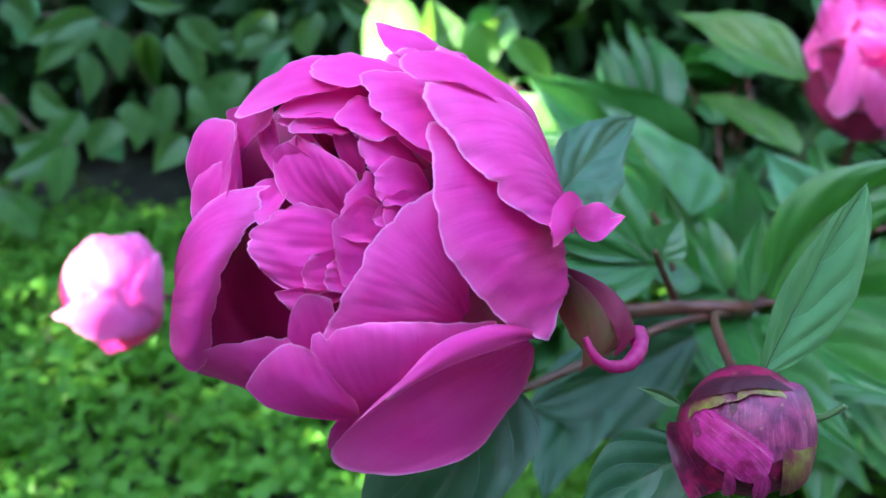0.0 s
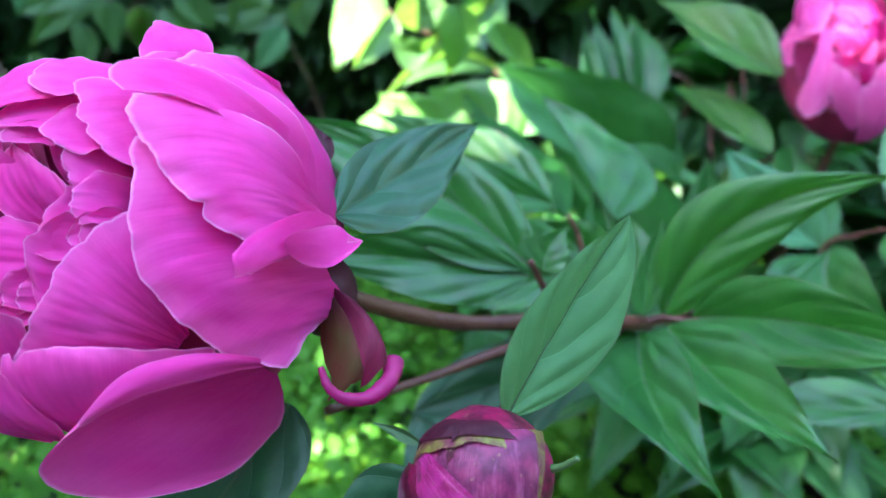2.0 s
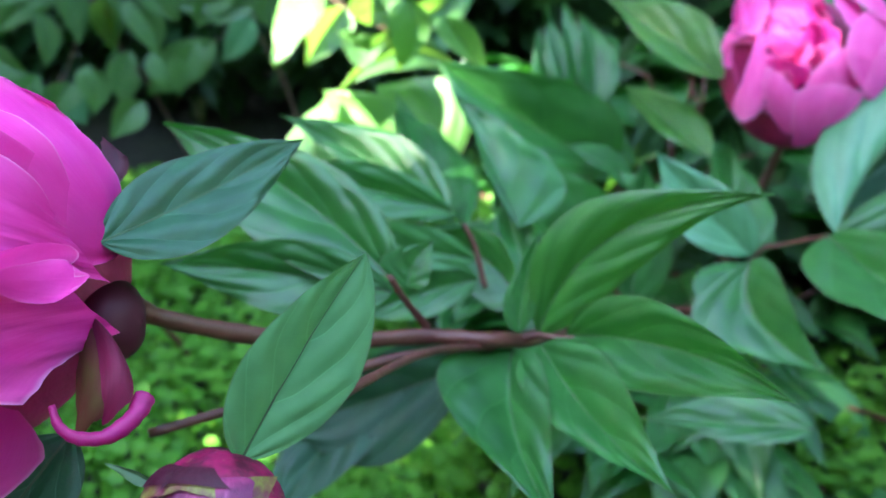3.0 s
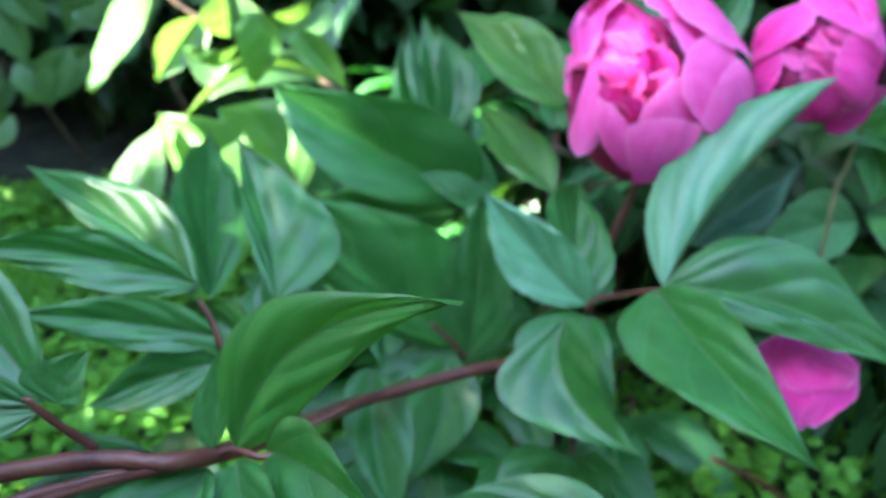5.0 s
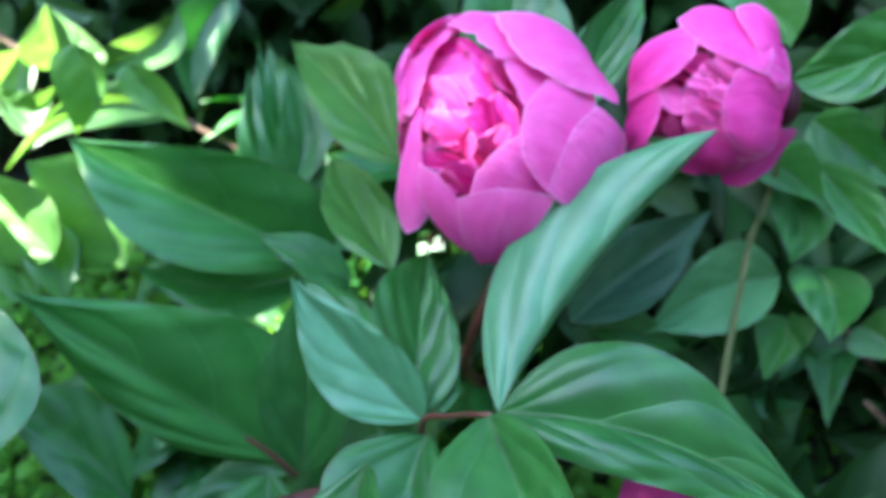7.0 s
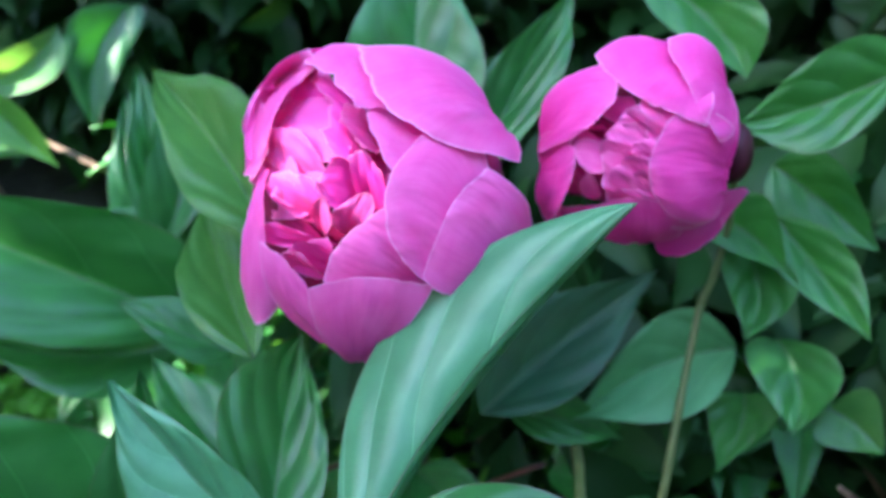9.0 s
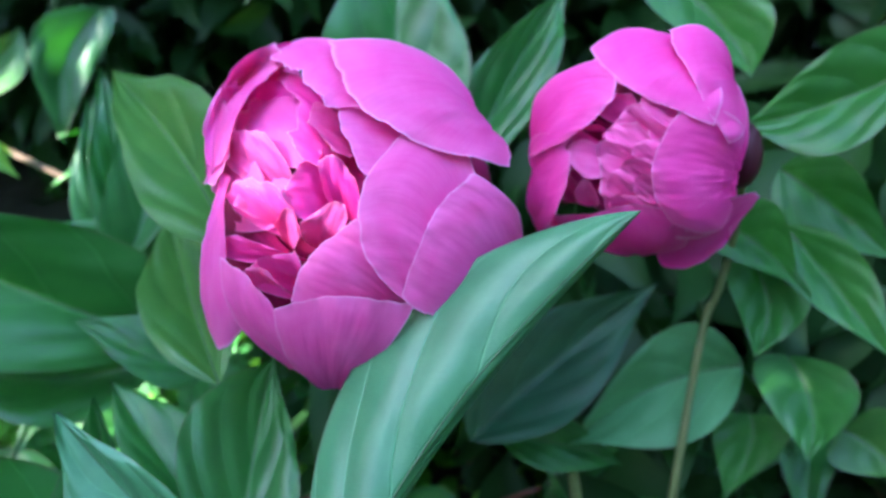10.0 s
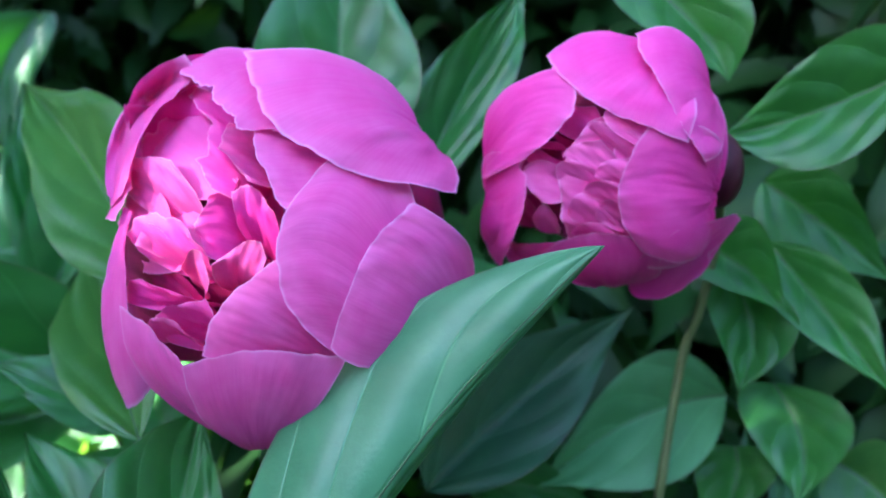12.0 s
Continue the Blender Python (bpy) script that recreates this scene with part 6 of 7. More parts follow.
spray = thing("peony_leaf", (0.1187, 0.3914, 0.2454), "deep green peony leaflet behind the blooms", "leaf", "peony leaves")
leaflet(spray, (0, 0, 0), (-0.0331, 0.0043, -0.0228), (-0.0746, 0.0298, -0.0299), (-0.0398, -0.0182, -0.0368), (-0.0296, 0.0335, -0.0156), seed=194)

spray = thing("peony_leaf", (0.1374, 0.42, 0.2788), "deep green peony leaflet behind the blooms", "leaf", "peony leaves")
leaflet(spray, (0, 0, 0), (-0.0191, 0.0194, 0.0119), (-0.0516, 0.0339, 0.0196), (-0.0243, 0.0114, -0.0018), (-0.0155, 0.0268, 0.0257), seed=195)

spray = thing("peony_leaf", (0.1533, 0.4249, 0.2698), "deep green peony leaflet behind the blooms", "leaf", "peony leaves")
leaflet(spray, (0, 0, 0), (-0.0164, 0.0248, 0.02), (-0.0291, 0.0586, 0.0418), (-0.0351, 0.0247, 0.0187), (-0.0012, 0.0259, 0.0241), seed=196)

spray = thing("peony_leaf", (0.0596, 0.3889, 0.2698), "deep green peony leaflet behind the blooms", "leaf", "peony leaves")
leaflet(spray, (0, 0, 0), (0.0221, 0.0053, -0.0162), (-0.023, -0.0148, -0.0421), (0.0032, -0.0073, -0.0267), (-0.0015, 0.0045, -0.0105), seed=197)

spray = thing("peony_leaf", (0.025, 0.7054, 0.2348), "sunlit yellow-green leaflet at the top of the plant", "leaf", "peony leaves")
leaflet(spray, (0, 0, 0), (-0.0369, 0.0195, 0.0257), (-0.0768, 0.0319, 0.0468), (-0.0625, 0.0182, 0.0008), (-0.0116, 0.0222, 0.0442), mat=LEAF_SUNNY, fold=0.1, seed=198)

spray = thing("peony_leaf", (0.0672, 0.7155, 0.2211), "sunlit yellow-green leaflet at the top of the plant", "leaf", "peony leaves")
leaflet(spray, (0, 0, 0), (-0.0263, 0.022, 0.0402), (-0.0772, 0.043, 0.0588), (-0.0615, 0.0284, 0.0111), (0.0015, 0.0336, 0.0693), mat=LEAF_SUNNY, fold=0.1, seed=199)

spray = thing("peony_leaf", (-0.0448, 0.6448, 0.2197), "sunlit yellow-green leaflet at the top of the plant", "leaf", "peony leaves")
leaflet(spray, (0, 0, 0), (-0.004, 0.0412, 0.0296), (-0.0007, 0.0829, 0.06), (-0.0302, 0.048, 0.0251), (0.0208, 0.0331, 0.0346), mat=LEAF_SUNNY, fold=0.1, seed=200)

spray = thing("peony_leaf", (0.1960, 0.7389, 0.2148), "dark narrow peony leaflet behind the half-open bloom", "leaf", "peony leaves")
leaflet(spray, (0.0000, 0.0000, 0.0000), (-0.0322, 0.0619, 0.0596), (-0.0561, 0.1128, 0.1199), (-0.0513, 0.0586, 0.0728), (-0.0182, 0.0657, 0.0537), fine=2, fold=0.3, seed=725)

spray = thing("peony_leaf", (0.0406, 1.0729, 0.3099), "dark shrub leaf hanging behind the peony", "leaf", "peony leaves")
leaflet(spray, (0.0000, 0.0000, 0.0000), (-0.0270, -0.0386, -0.0399), (-0.0266, -0.0731, -0.0951), (-0.0009, -0.0230, -0.0354), (-0.0498, -0.0457, -0.0223), fold=0.3, seed=726)


# ---- stems of the peony plant ----

shoot = thing("peony_shoot", (0.2784, 0.6185, 0.1426), "long red-brown peony stem bent under its bloom", "shoot")
tube("stem", [(-0.2566, -0.3657, 0.2358), (-0.2488, -0.3553, 0.2214), (-0.2173, -0.3179, 0.1895), (-0.1764, -0.2833, 0.1706), (-0.1393, -0.2665, 0.1603), (-0.1084, -0.1279, 0.071), (-0.0305, -0.0574, 0.0465), (0.0175, 0.005, -0.0078), (0.0216, 0.1615, -0.1526)], 0.003, 0.0042, STEM, shoot)
tube("stem", [(-0.2593, -0.366, 0.1817), (-0.2289, -0.3404, 0.1781), (-0.1861, -0.303, 0.1733), (-0.1431, -0.2649, 0.1575)], 0.0016, 0.0022, STEM, shoot, "thin red side shoot")

shoot = thing("peony_shoot", (0.2915, 0.6835, 0.0898), "red-brown peony stem hidden among leaves", "shoot")
tube("stem", [(0.0494, 0.021, 0.1904), (0.0147, -0.0193, 0.1098), (0.0185, 0.0365, 0.0302), (0.0385, 0.1165, -0.0998)], 0.0032, 0.0042, STEM, shoot)


# ---- shoots of the shrubs in the shade ----

shrub_branch = thing("shrub_branch", (-0.42, 1.22, 0.00), "light green shrub shoot with drooping leaves in the shade", "branch", "shrub branches")
tube("twig", [(0, 0, -0.01), (-0.0133, -0.0822, 0.1559), (-0.0333, -0.1644, 0.2598)], 0.003, 0.0015, TWIG, shrub_branch, sides=6)
tube("petiole", [(-0.0333, -0.1644, 0.2598), (-0.0362, -0.1767, 0.2877), (-0.0390, -0.2089, 0.2995)], 0.0012, 0.0008, TWIG, shrub_branch, sides=5, steps=4)
leaflet(shrub_branch, (-0.0390, -0.2089, 0.2995), (-0.0722, -0.2287, 0.2835), (-0.1031, -0.2536, 0.2500), (-0.0593, -0.2252, 0.2703), (-0.0855, -0.2342, 0.2902), mat=SHRUB_LEAF, fold=0.25, name="leaf", seed=901)
tube("petiole", [(-0.0333, -0.1644, 0.2598), (-0.0289, -0.1839, 0.2908), (-0.0246, -0.2233, 0.3058)], 0.0012, 0.0008, TWIG, shrub_branch, sides=5, steps=4)
leaflet(shrub_branch, (-0.0246, -0.2233, 0.3058), (-0.0096, -0.2224, 0.2784), (-0.0094, -0.2310, 0.2437), (0.0044, -0.2159, 0.2803), (-0.0246, -0.2300, 0.2754), mat=SHRUB_LEAF, fold=0.25, name="leaf", seed=902)
tube("petiole", [(-0.0333, -0.1644, 0.2598), (-0.0679, -0.1775, 0.3081), (-0.1024, -0.2105, 0.3404)], 0.0012, 0.0008, TWIG, shrub_branch, sides=5, steps=4)
leaflet(shrub_branch, (-0.1024, -0.2105, 0.3404), (-0.1142, -0.2223, 0.3107), (-0.1229, -0.2335, 0.2814), (-0.1041, -0.2172, 0.3083), (-0.1280, -0.2287, 0.3174), mat=LEAF_MATT, fold=0.25, name="leaf", seed=903)
tube("petiole", [(-0.0333, -0.1644, 0.2598), (-0.0305, -0.1681, 0.2893), (-0.0277, -0.1918, 0.3028)], 0.0012, 0.0008, TWIG, shrub_branch, sides=5, steps=4)
leaflet(shrub_branch, (-0.0277, -0.1918, 0.3028), (-0.0740, -0.2131, 0.3074), (-0.1119, -0.2368, 0.2909), (-0.0741, -0.2156, 0.2956), (-0.0727, -0.2102, 0.3189), mat=LEAF_MATT, fold=0.25, name="leaf", seed=904)
tube("petiole", [(-0.0333, -0.1644, 0.2598), (-0.0150, -0.1524, 0.2796), (0.0034, -0.1603, 0.2835)], 0.0012, 0.0008, TWIG, shrub_branch, sides=5, steps=4)
leaflet(shrub_branch, (0.0034, -0.1603, 0.2835), (0.0108, -0.1633, 0.2566), (0.0059, -0.1734, 0.2252), (0.0228, -0.1579, 0.2597), (-0.0035, -0.1695, 0.2552), mat=SHRUB_LEAF, fold=0.25, name="leaf", seed=905)
tube("petiole", [(-0.0333, -0.1644, 0.2598), (-0.0478, -0.1768, 0.2234), (-0.0622, -0.2091, 0.1711)], 0.0012, 0.0008, TWIG, shrub_branch, sides=5, steps=4)
leaflet(shrub_branch, (-0.0622, -0.2091, 0.1711), (-0.0496, -0.2102, 0.1499), (-0.0341, -0.2119, 0.1255), (-0.0327, -0.1993, 0.1585), (-0.0667, -0.2217, 0.1416), mat=LEAF_MATT, fold=0.25, name="leaf", seed=906)
tube("petiole", [(-0.0333, -0.1644, 0.2598), (-0.0071, -0.1508, 0.2306), (0.0191, -0.1572, 0.1854)], 0.0012, 0.0008, TWIG, shrub_branch, sides=5, steps=4)
leaflet(shrub_branch, (0.0191, -0.1572, 0.1854), (0.0085, -0.1683, 0.1638), (-0.0006, -0.1804, 0.1394), (0.0191, -0.1659, 0.1582), (-0.0059, -0.1725, 0.1691), mat=SHRUB_LEAF, fold=0.25, name="leaf", seed=907)

shrub_branch = thing("shrub_branch", (-0.55, 1.10, 0.00), "yellow-green shrub leaves at the edge of the hedge", "branch", "shrub branches")
tube("twig", [(0, 0, -0.01), (0.0268, -0.0845, 0.1038), (0.0669, -0.1690, 0.1730)], 0.003, 0.0015, TWIG, shrub_branch, sides=6)
tube("petiole", [(0.0669, -0.1690, 0.1730), (0.0778, -0.1534, 0.2014), (0.0887, -0.1579, 0.2139)], 0.0012, 0.0008, TWIG, shrub_branch, sides=5, steps=4)
leaflet(shrub_branch, (0.0887, -0.1579, 0.2139), (0.0708, -0.1742, 0.1926), (0.0551, -0.1895, 0.1740), (0.0841, -0.1710, 0.1816), (0.0621, -0.1751, 0.2041), mat=LEAF_SUNNY, fold=0.25, name="leaf", seed=908)
tube("petiole", [(0.0669, -0.1690, 0.1730), (0.0708, -0.1682, 0.1861), (0.0747, -0.1874, 0.1831)], 0.0012, 0.0008, TWIG, shrub_branch, sides=5, steps=4)
leaflet(shrub_branch, (0.0747, -0.1874, 0.1831), (0.0437, -0.2092, 0.1715), (0.0154, -0.2304, 0.1615), (0.0450, -0.2172, 0.1492), (0.0457, -0.2011, 0.1901), mat=LEAF_SUNNY, fold=0.25, name="leaf", seed=909)
tube("petiole", [(0.0669, -0.1690, 0.1730), (0.0739, -0.1720, 0.1874), (0.0808, -0.1950, 0.1859)], 0.0012, 0.0008, TWIG, shrub_branch, sides=5, steps=4)
leaflet(shrub_branch, (0.0808, -0.1950, 0.1859), (0.0751, -0.2103, 0.1536), (0.0722, -0.2257, 0.1213), (0.0884, -0.2012, 0.1586), (0.0572, -0.2191, 0.1571), mat=LEAF_SUNNY, fold=0.25, name="leaf", seed=910)
tube("petiole", [(0.0669, -0.1690, 0.1730), (0.0452, -0.2023, 0.1690), (0.0235, -0.2556, 0.1490)], 0.0012, 0.0008, TWIG, shrub_branch, sides=5, steps=4)
leaflet(shrub_branch, (0.0235, -0.2556, 0.1490), (0.0452, -0.2526, 0.1247), (0.0557, -0.2613, 0.0930), (0.0580, -0.2435, 0.1277), (0.0288, -0.2678, 0.1146), mat=LEAF_SUNNY, fold=0.25, name="leaf", seed=911)

shrub_branch = thing("shrub_branch", (-0.20, 1.16, 0.00), "yellow-green shrub leaves at the edge of the hedge", "branch", "shrub branches")
tube("twig", [(0, 0, -0.01), (-0.0240, -0.0091, 0.1396), (-0.0601, -0.0182, 0.2327)], 0.003, 0.0015, TWIG, shrub_branch, sides=6)
tube("petiole", [(-0.0601, -0.0182, 0.2327), (-0.0746, -0.0397, 0.2370), (-0.0891, -0.0811, 0.2253)], 0.0012, 0.0008, TWIG, shrub_branch, sides=5, steps=4)
leaflet(shrub_branch, (-0.0891, -0.0811, 0.2253), (-0.1347, -0.1029, 0.1971), (-0.1746, -0.1284, 0.1611), (-0.1248, -0.1081, 0.1700), (-0.1593, -0.1072, 0.2113), mat=LEAF_SUNNY, fold=0.25, name="leaf", seed=912)
tube("petiole", [(-0.0601, -0.0182, 0.2327), (-0.0509, -0.0088, 0.2524), (-0.0418, -0.0194, 0.2562)], 0.0012, 0.0008, TWIG, shrub_branch, sides=5, steps=4)
leaflet(shrub_branch, (-0.0418, -0.0194, 0.2562), (-0.1083, -0.0364, 0.2556), (-0.1710, -0.0528, 0.2716), (-0.1094, -0.0412, 0.2367), (-0.1072, -0.0324, 0.2730), mat=SHRUB_LEAF, fold=0.25, name="leaf", seed=913)
tube("petiole", [(-0.0601, -0.0182, 0.2327), (-0.0547, -0.0213, 0.2476), (-0.0493, -0.0443, 0.2465)], 0.0012, 0.0008, TWIG, shrub_branch, sides=5, steps=4)
leaflet(shrub_branch, (-0.0493, -0.0443, 0.2465), (-0.0690, -0.0561, 0.2186), (-0.0921, -0.0699, 0.1912), (-0.0548, -0.0557, 0.2068), (-0.0830, -0.0567, 0.2304), mat=LEAF_MATT, fold=0.25, name="leaf", seed=914)


# ---- the sunny shrub behind, with its twig ----

shrub_branch = thing("shrub_branch", (-0.0817, 0.8817, 0.3389), "thin brown twig with sunlit yellow-green leaves", "branch")
tube("twig", [(-0.0314, -0.0105, 0.0307), (0.019, -0.0064, -0.0176), (0.0851, 0.0026, -0.0525), (0.2065, 0.0039, -0.124)], 0.003, 0.002, TWIG, shrub_branch)
leaflet(shrub_branch, (0.1289, -0.0004, -0.077), (0.0703, -0.0296, -0.0593), (0.0162, -0.0791, -0.0941), (0.0632, -0.0448, -0.0741), (0.0691, -0.0198, -0.0466), mat=SHRUB_LEAF, name="leaf", seed=201)
leaflet(shrub_branch, (0.0469, -0.0088, -0.0339), (0.0484, -0.0018, -0.0137), (0.043, 0.0041, 0.0183), (0.0239, -0.0134, -0.0106), (0.0781, 0.0094, -0.0216), mat=SHRUB_LEAF, name="leaf", seed=202)
leaflet(shrub_branch, (0.019, -0.0064, -0.0176), (0.0008, -0.0243, -0.042), (-0.0117, -0.0524, -0.0649), (0.0185, -0.0238, -0.052), (-0.0139, -0.036, -0.0333), mat=SHRUB_LEAF, name="leaf", seed=203)
leaflet(shrub_branch, (0.0595, -0.004, -0.0378), (0.106, 0.0303, -0.0275), (0.128, 0.0557, -0.0038), (0.0898, 0.0206, -0.0198), (0.1306, 0.0306, -0.0377), mat=SHRUB_LEAF, name="leaf", seed=204)
leaflet(shrub_branch, (0.0113, -0.086, 0.0415), (0.0171, -0.1548, 0.0107), (0.0034, -0.1905, -0.0229), (0.0425, -0.1744, 0.0093), (-0.0086, -0.1391, -0.001), mat=LEAF_SUNNY, fold=0.1, name="leaf", seed=205)
leaflet(shrub_branch, (0.0918, -0.0543, 0.0022), (0.103, -0.0611, -0.0327), (0.0825, -0.0736, -0.0626), (0.1134, -0.0582, -0.0278), (0.0765, -0.0645, -0.0274), mat=LEAF_SUNNY, name="leaf", seed=206)
leaflet(shrub_branch, (0.1289, -0.0523, -0.0129), (0.1457, -0.0568, -0.0379), (0.171, -0.0619, -0.0628), (0.1615, -0.0539, -0.0327), (0.1297, -0.0587, -0.0379), mat=LEAF_SUNNY, name="leaf", seed=207)
leaflet(shrub_branch, (0.0299, -0.0749, -0.0262), (0.0558, -0.0729, -0.0419), (0.0764, -0.0632, -0.0224), (0.0505, -0.0699, -0.0268), (0.0561, -0.0774, -0.057), mat=SHRUB_LEAF, name="leaf", seed=208)


shrub_branch = thing("shrub_branch", (-0.4686, 1.0546, 0.3926), "drooping leafy twigs of the shrub behind the lawn plants", "branch")
tube("twig", [(-0.1403, -0.0188, -0.0097), (-0.0608, -0.041, -0.0729), (0.0039, -0.0327, -0.0816), (0.0644, -0.0264, -0.1249)], 0.003, 0.0015, TWIG, shrub_branch)
tube("twig", [(-0.1572, -0.0534, -0.1389), (-0.0589, -0.1084, -0.2012), (-0.0185, -0.1235, -0.2393)], 0.003, 0.0015, TWIG, shrub_branch)
leaflet(shrub_branch, (0.0263, -0.0658, -0.0752), (-0.0079, -0.0836, -0.0813), (-0.0523, -0.1112, -0.098), (-0.0099, -0.0886, -0.1), (-0.0089, -0.0811, -0.0656), mat=SHRUB_LEAF, name="leaf", seed=209)
leaflet(shrub_branch, (0.0033, -0.0776, -0.0793), (-0.0162, -0.0939, -0.1087), (-0.0401, -0.1131, -0.1339), (-0.0032, -0.0891, -0.1166), (-0.0289, -0.0988, -0.1009), mat=SHRUB_LEAF, name="leaf", seed=210)
leaflet(shrub_branch, (0.0422, -0.0614, -0.0895), (0.0425, -0.0677, -0.1185), (0.0458, -0.0746, -0.1513), (0.0505, -0.0477, -0.1198), (0.028, -0.074, -0.1169), mat=SHRUB_LEAF, name="leaf", seed=211)
leaflet(shrub_branch, (-0.0566, -0.1038, -0.0485), (-0.0434, -0.0993, -0.0651), (-0.0355, -0.0995, -0.0876), (-0.032, -0.0916, -0.0571), (-0.0571, -0.1086, -0.0728), mat=SHRUB_LEAF, name="leaf", seed=212)
leaflet(shrub_branch, (0.0741, -0.0497, -0.0988), (0.0535, -0.0025, -0.1451), (0.0842, -0.0631, -0.1688), (0.09, -0.0504, -0.1297), (0.0624, -0.0619, -0.1303), mat=SHRUB_LEAF, name="leaf", seed=213)
leaflet(shrub_branch, (-0.0106, -0.1255, -0.224), (-0.0358, -0.1424, -0.2321), (-0.0678, -0.1665, -0.2442), (-0.0336, -0.1476, -0.2481), (-0.0404, -0.1389, -0.2155), mat=SHRUB_LEAF, name="leaf", seed=214)
leaflet(shrub_branch, (-0.0167, -0.1331, -0.2356), (-0.0201, -0.1423, -0.2539), (-0.0344, -0.1456, -0.286), (-0.0091, -0.1384, -0.2591), (-0.0338, -0.1502, -0.2543), mat=SHRUB_LEAF, name="leaf", seed=215)
leaflet(shrub_branch, (-0.0134, -0.1268, -0.2235), (-0.0234, -0.1249, -0.2027), (-0.0273, -0.1184, -0.1768), (-0.0344, -0.1314, -0.204), (-0.0067, -0.1157, -0.2023), mat=SHRUB_LEAF, name="leaf", seed=216)
leaflet(shrub_branch, (-0.0781, -0.1746, -0.2481), (-0.0582, -0.1718, -0.2708), (-0.0428, -0.1826, -0.314), (-0.0425, -0.1666, -0.2804), (-0.0739, -0.1912, -0.2914), mat=SHRUB_LEAF, name="leaf", seed=217)
leaflet(shrub_branch, (0.1226, -0.0468, -0.1627), (0.1409, -0.0467, -0.1846), (0.1462, -0.0547, -0.2155), (0.1611, -0.0386, -0.1797), (0.124, -0.0562, -0.1964), mat=SHRUB_LEAF, name="leaf", seed=218)
leaflet(shrub_branch, (0.0342, -0.0921, -0.1922), (0.0215, -0.104, -0.2099), (0.0087, -0.1202, -0.2368), (0.0417, -0.0977, -0.2193), (0.0045, -0.1105, -0.2041), mat=SHRUB_LEAF, name="leaf", seed=219)
leaflet(shrub_branch, (0.0973, -0.0555, -0.1602), (0.0891, -0.0683, -0.1926), (0.0938, -0.0777, -0.2263), (0.1048, -0.0627, -0.1943), (0.0736, -0.0741, -0.1907), mat=SHRUB_LEAF, name="leaf", seed=220)
leaflet(shrub_branch, (0.1786, -0.0149, -0.1068), (0.2117, -0.0076, -0.1155), (0.2602, 0.0046, -0.1113), (0.2193, -0.0029, -0.1024), (0.2142, -0.0109, -0.1326), mat=SHRUB_LEAF, name="leaf", seed=221)
leaflet(shrub_branch, (0.122, -0.0283, -0.083), (0.1385, -0.0298, -0.1173), (0.1571, -0.0272, -0.1321), (0.1589, -0.0206, -0.1054), (0.1199, -0.0345, -0.1092), mat=SHRUB_LEAF, name="leaf", seed=222)
leaflet(shrub_branch, (-0.0834, -0.1466, -0.1611), (-0.0694, -0.1426, -0.176), (-0.0608, -0.1462, -0.2024), (-0.0588, -0.1348, -0.1716), (-0.0802, -0.1527, -0.1863), mat=SHRUB_LEAF, name="leaf", seed=223)
leaflet(shrub_branch, (0.0636, -0.0453, -0.0529), (0.0922, -0.0364, -0.0678), (0.1231, -0.0255, -0.07), (0.0932, -0.0344, -0.0582), (0.0913, -0.0386, -0.0775), mat=SHRUB_LEAF, name="leaf", seed=224)
leaflet(shrub_branch, (0.0113, -0.0807, -0.1119), (0.017, -0.0862, -0.1446), (0.0062, -0.1004, -0.1754), (0.0285, -0.0811, -0.146), (0.0035, -0.0907, -0.1365), mat=SHRUB_LEAF, name="leaf", seed=225)
leaflet(shrub_branch, (0.1758, -0.0269, -0.1538), (0.1611, -0.0386, -0.1797), (0.1527, -0.0539, -0.2195), (0.1775, -0.036, -0.1879), (0.1446, -0.0436, -0.1782), mat=SHRUB_LEAF, name="leaf", seed=226)
leaflet(shrub_branch, (0.2205, 0.0013, -0.0823), (0.1919, -0.0112, -0.1076), (0.1765, -0.0232, -0.1403), (0.2113, -0.0093, -0.1223), (0.1757, -0.0143, -0.0999), mat=SHRUB_LEAF, name="leaf", seed=227)
leaflet(shrub_branch, (0.2755, 0.013, -0.0848), (0.2602, 0.0046, -0.1113), (0.2658, -0.0022, -0.1458), (0.2812, 0.0086, -0.1122), (0.2425, -0.0005, -0.1172), mat=SHRUB_LEAF, name="leaf", seed=228)
leaflet(shrub_branch, (-0.0409, -0.1161, -0.1432), (-0.0267, -0.1152, -0.1674), (-0.0054, -0.1078, -0.1801), (-0.0203, -0.1083, -0.1556), (-0.0358, -0.1247, -0.1817), mat=SHRUB_LEAF, name="leaf", seed=229)
leaflet(shrub_branch, (0.1016, -0.0394, -0.1011), (0.1243, -0.0392, -0.1361), (0.1287, -0.0467, -0.17), (0.1406, -0.0331, -0.1342), (0.1049, -0.0475, -0.1411), mat=SHRUB_LEAF, name="leaf", seed=230)
leaflet(shrub_branch, (-0.066, -0.1502, -0.2045), (-0.0452, -0.138, -0.2052), (-0.0174, -0.1187, -0.1942), (-0.0447, -0.1345, -0.1959), (-0.0433, -0.1427, -0.2212), mat=SHRUB_LEAF, name="leaf", seed=231)
leaflet(shrub_branch, (0.0532, -0.0781, -0.1751), (0.0639, -0.081, -0.1994), (0.0562, -0.0966, -0.2345), (0.0791, -0.0763, -0.2046), (0.0427, -0.0906, -0.1999), mat=SHRUB_LEAF, name="leaf", seed=232)
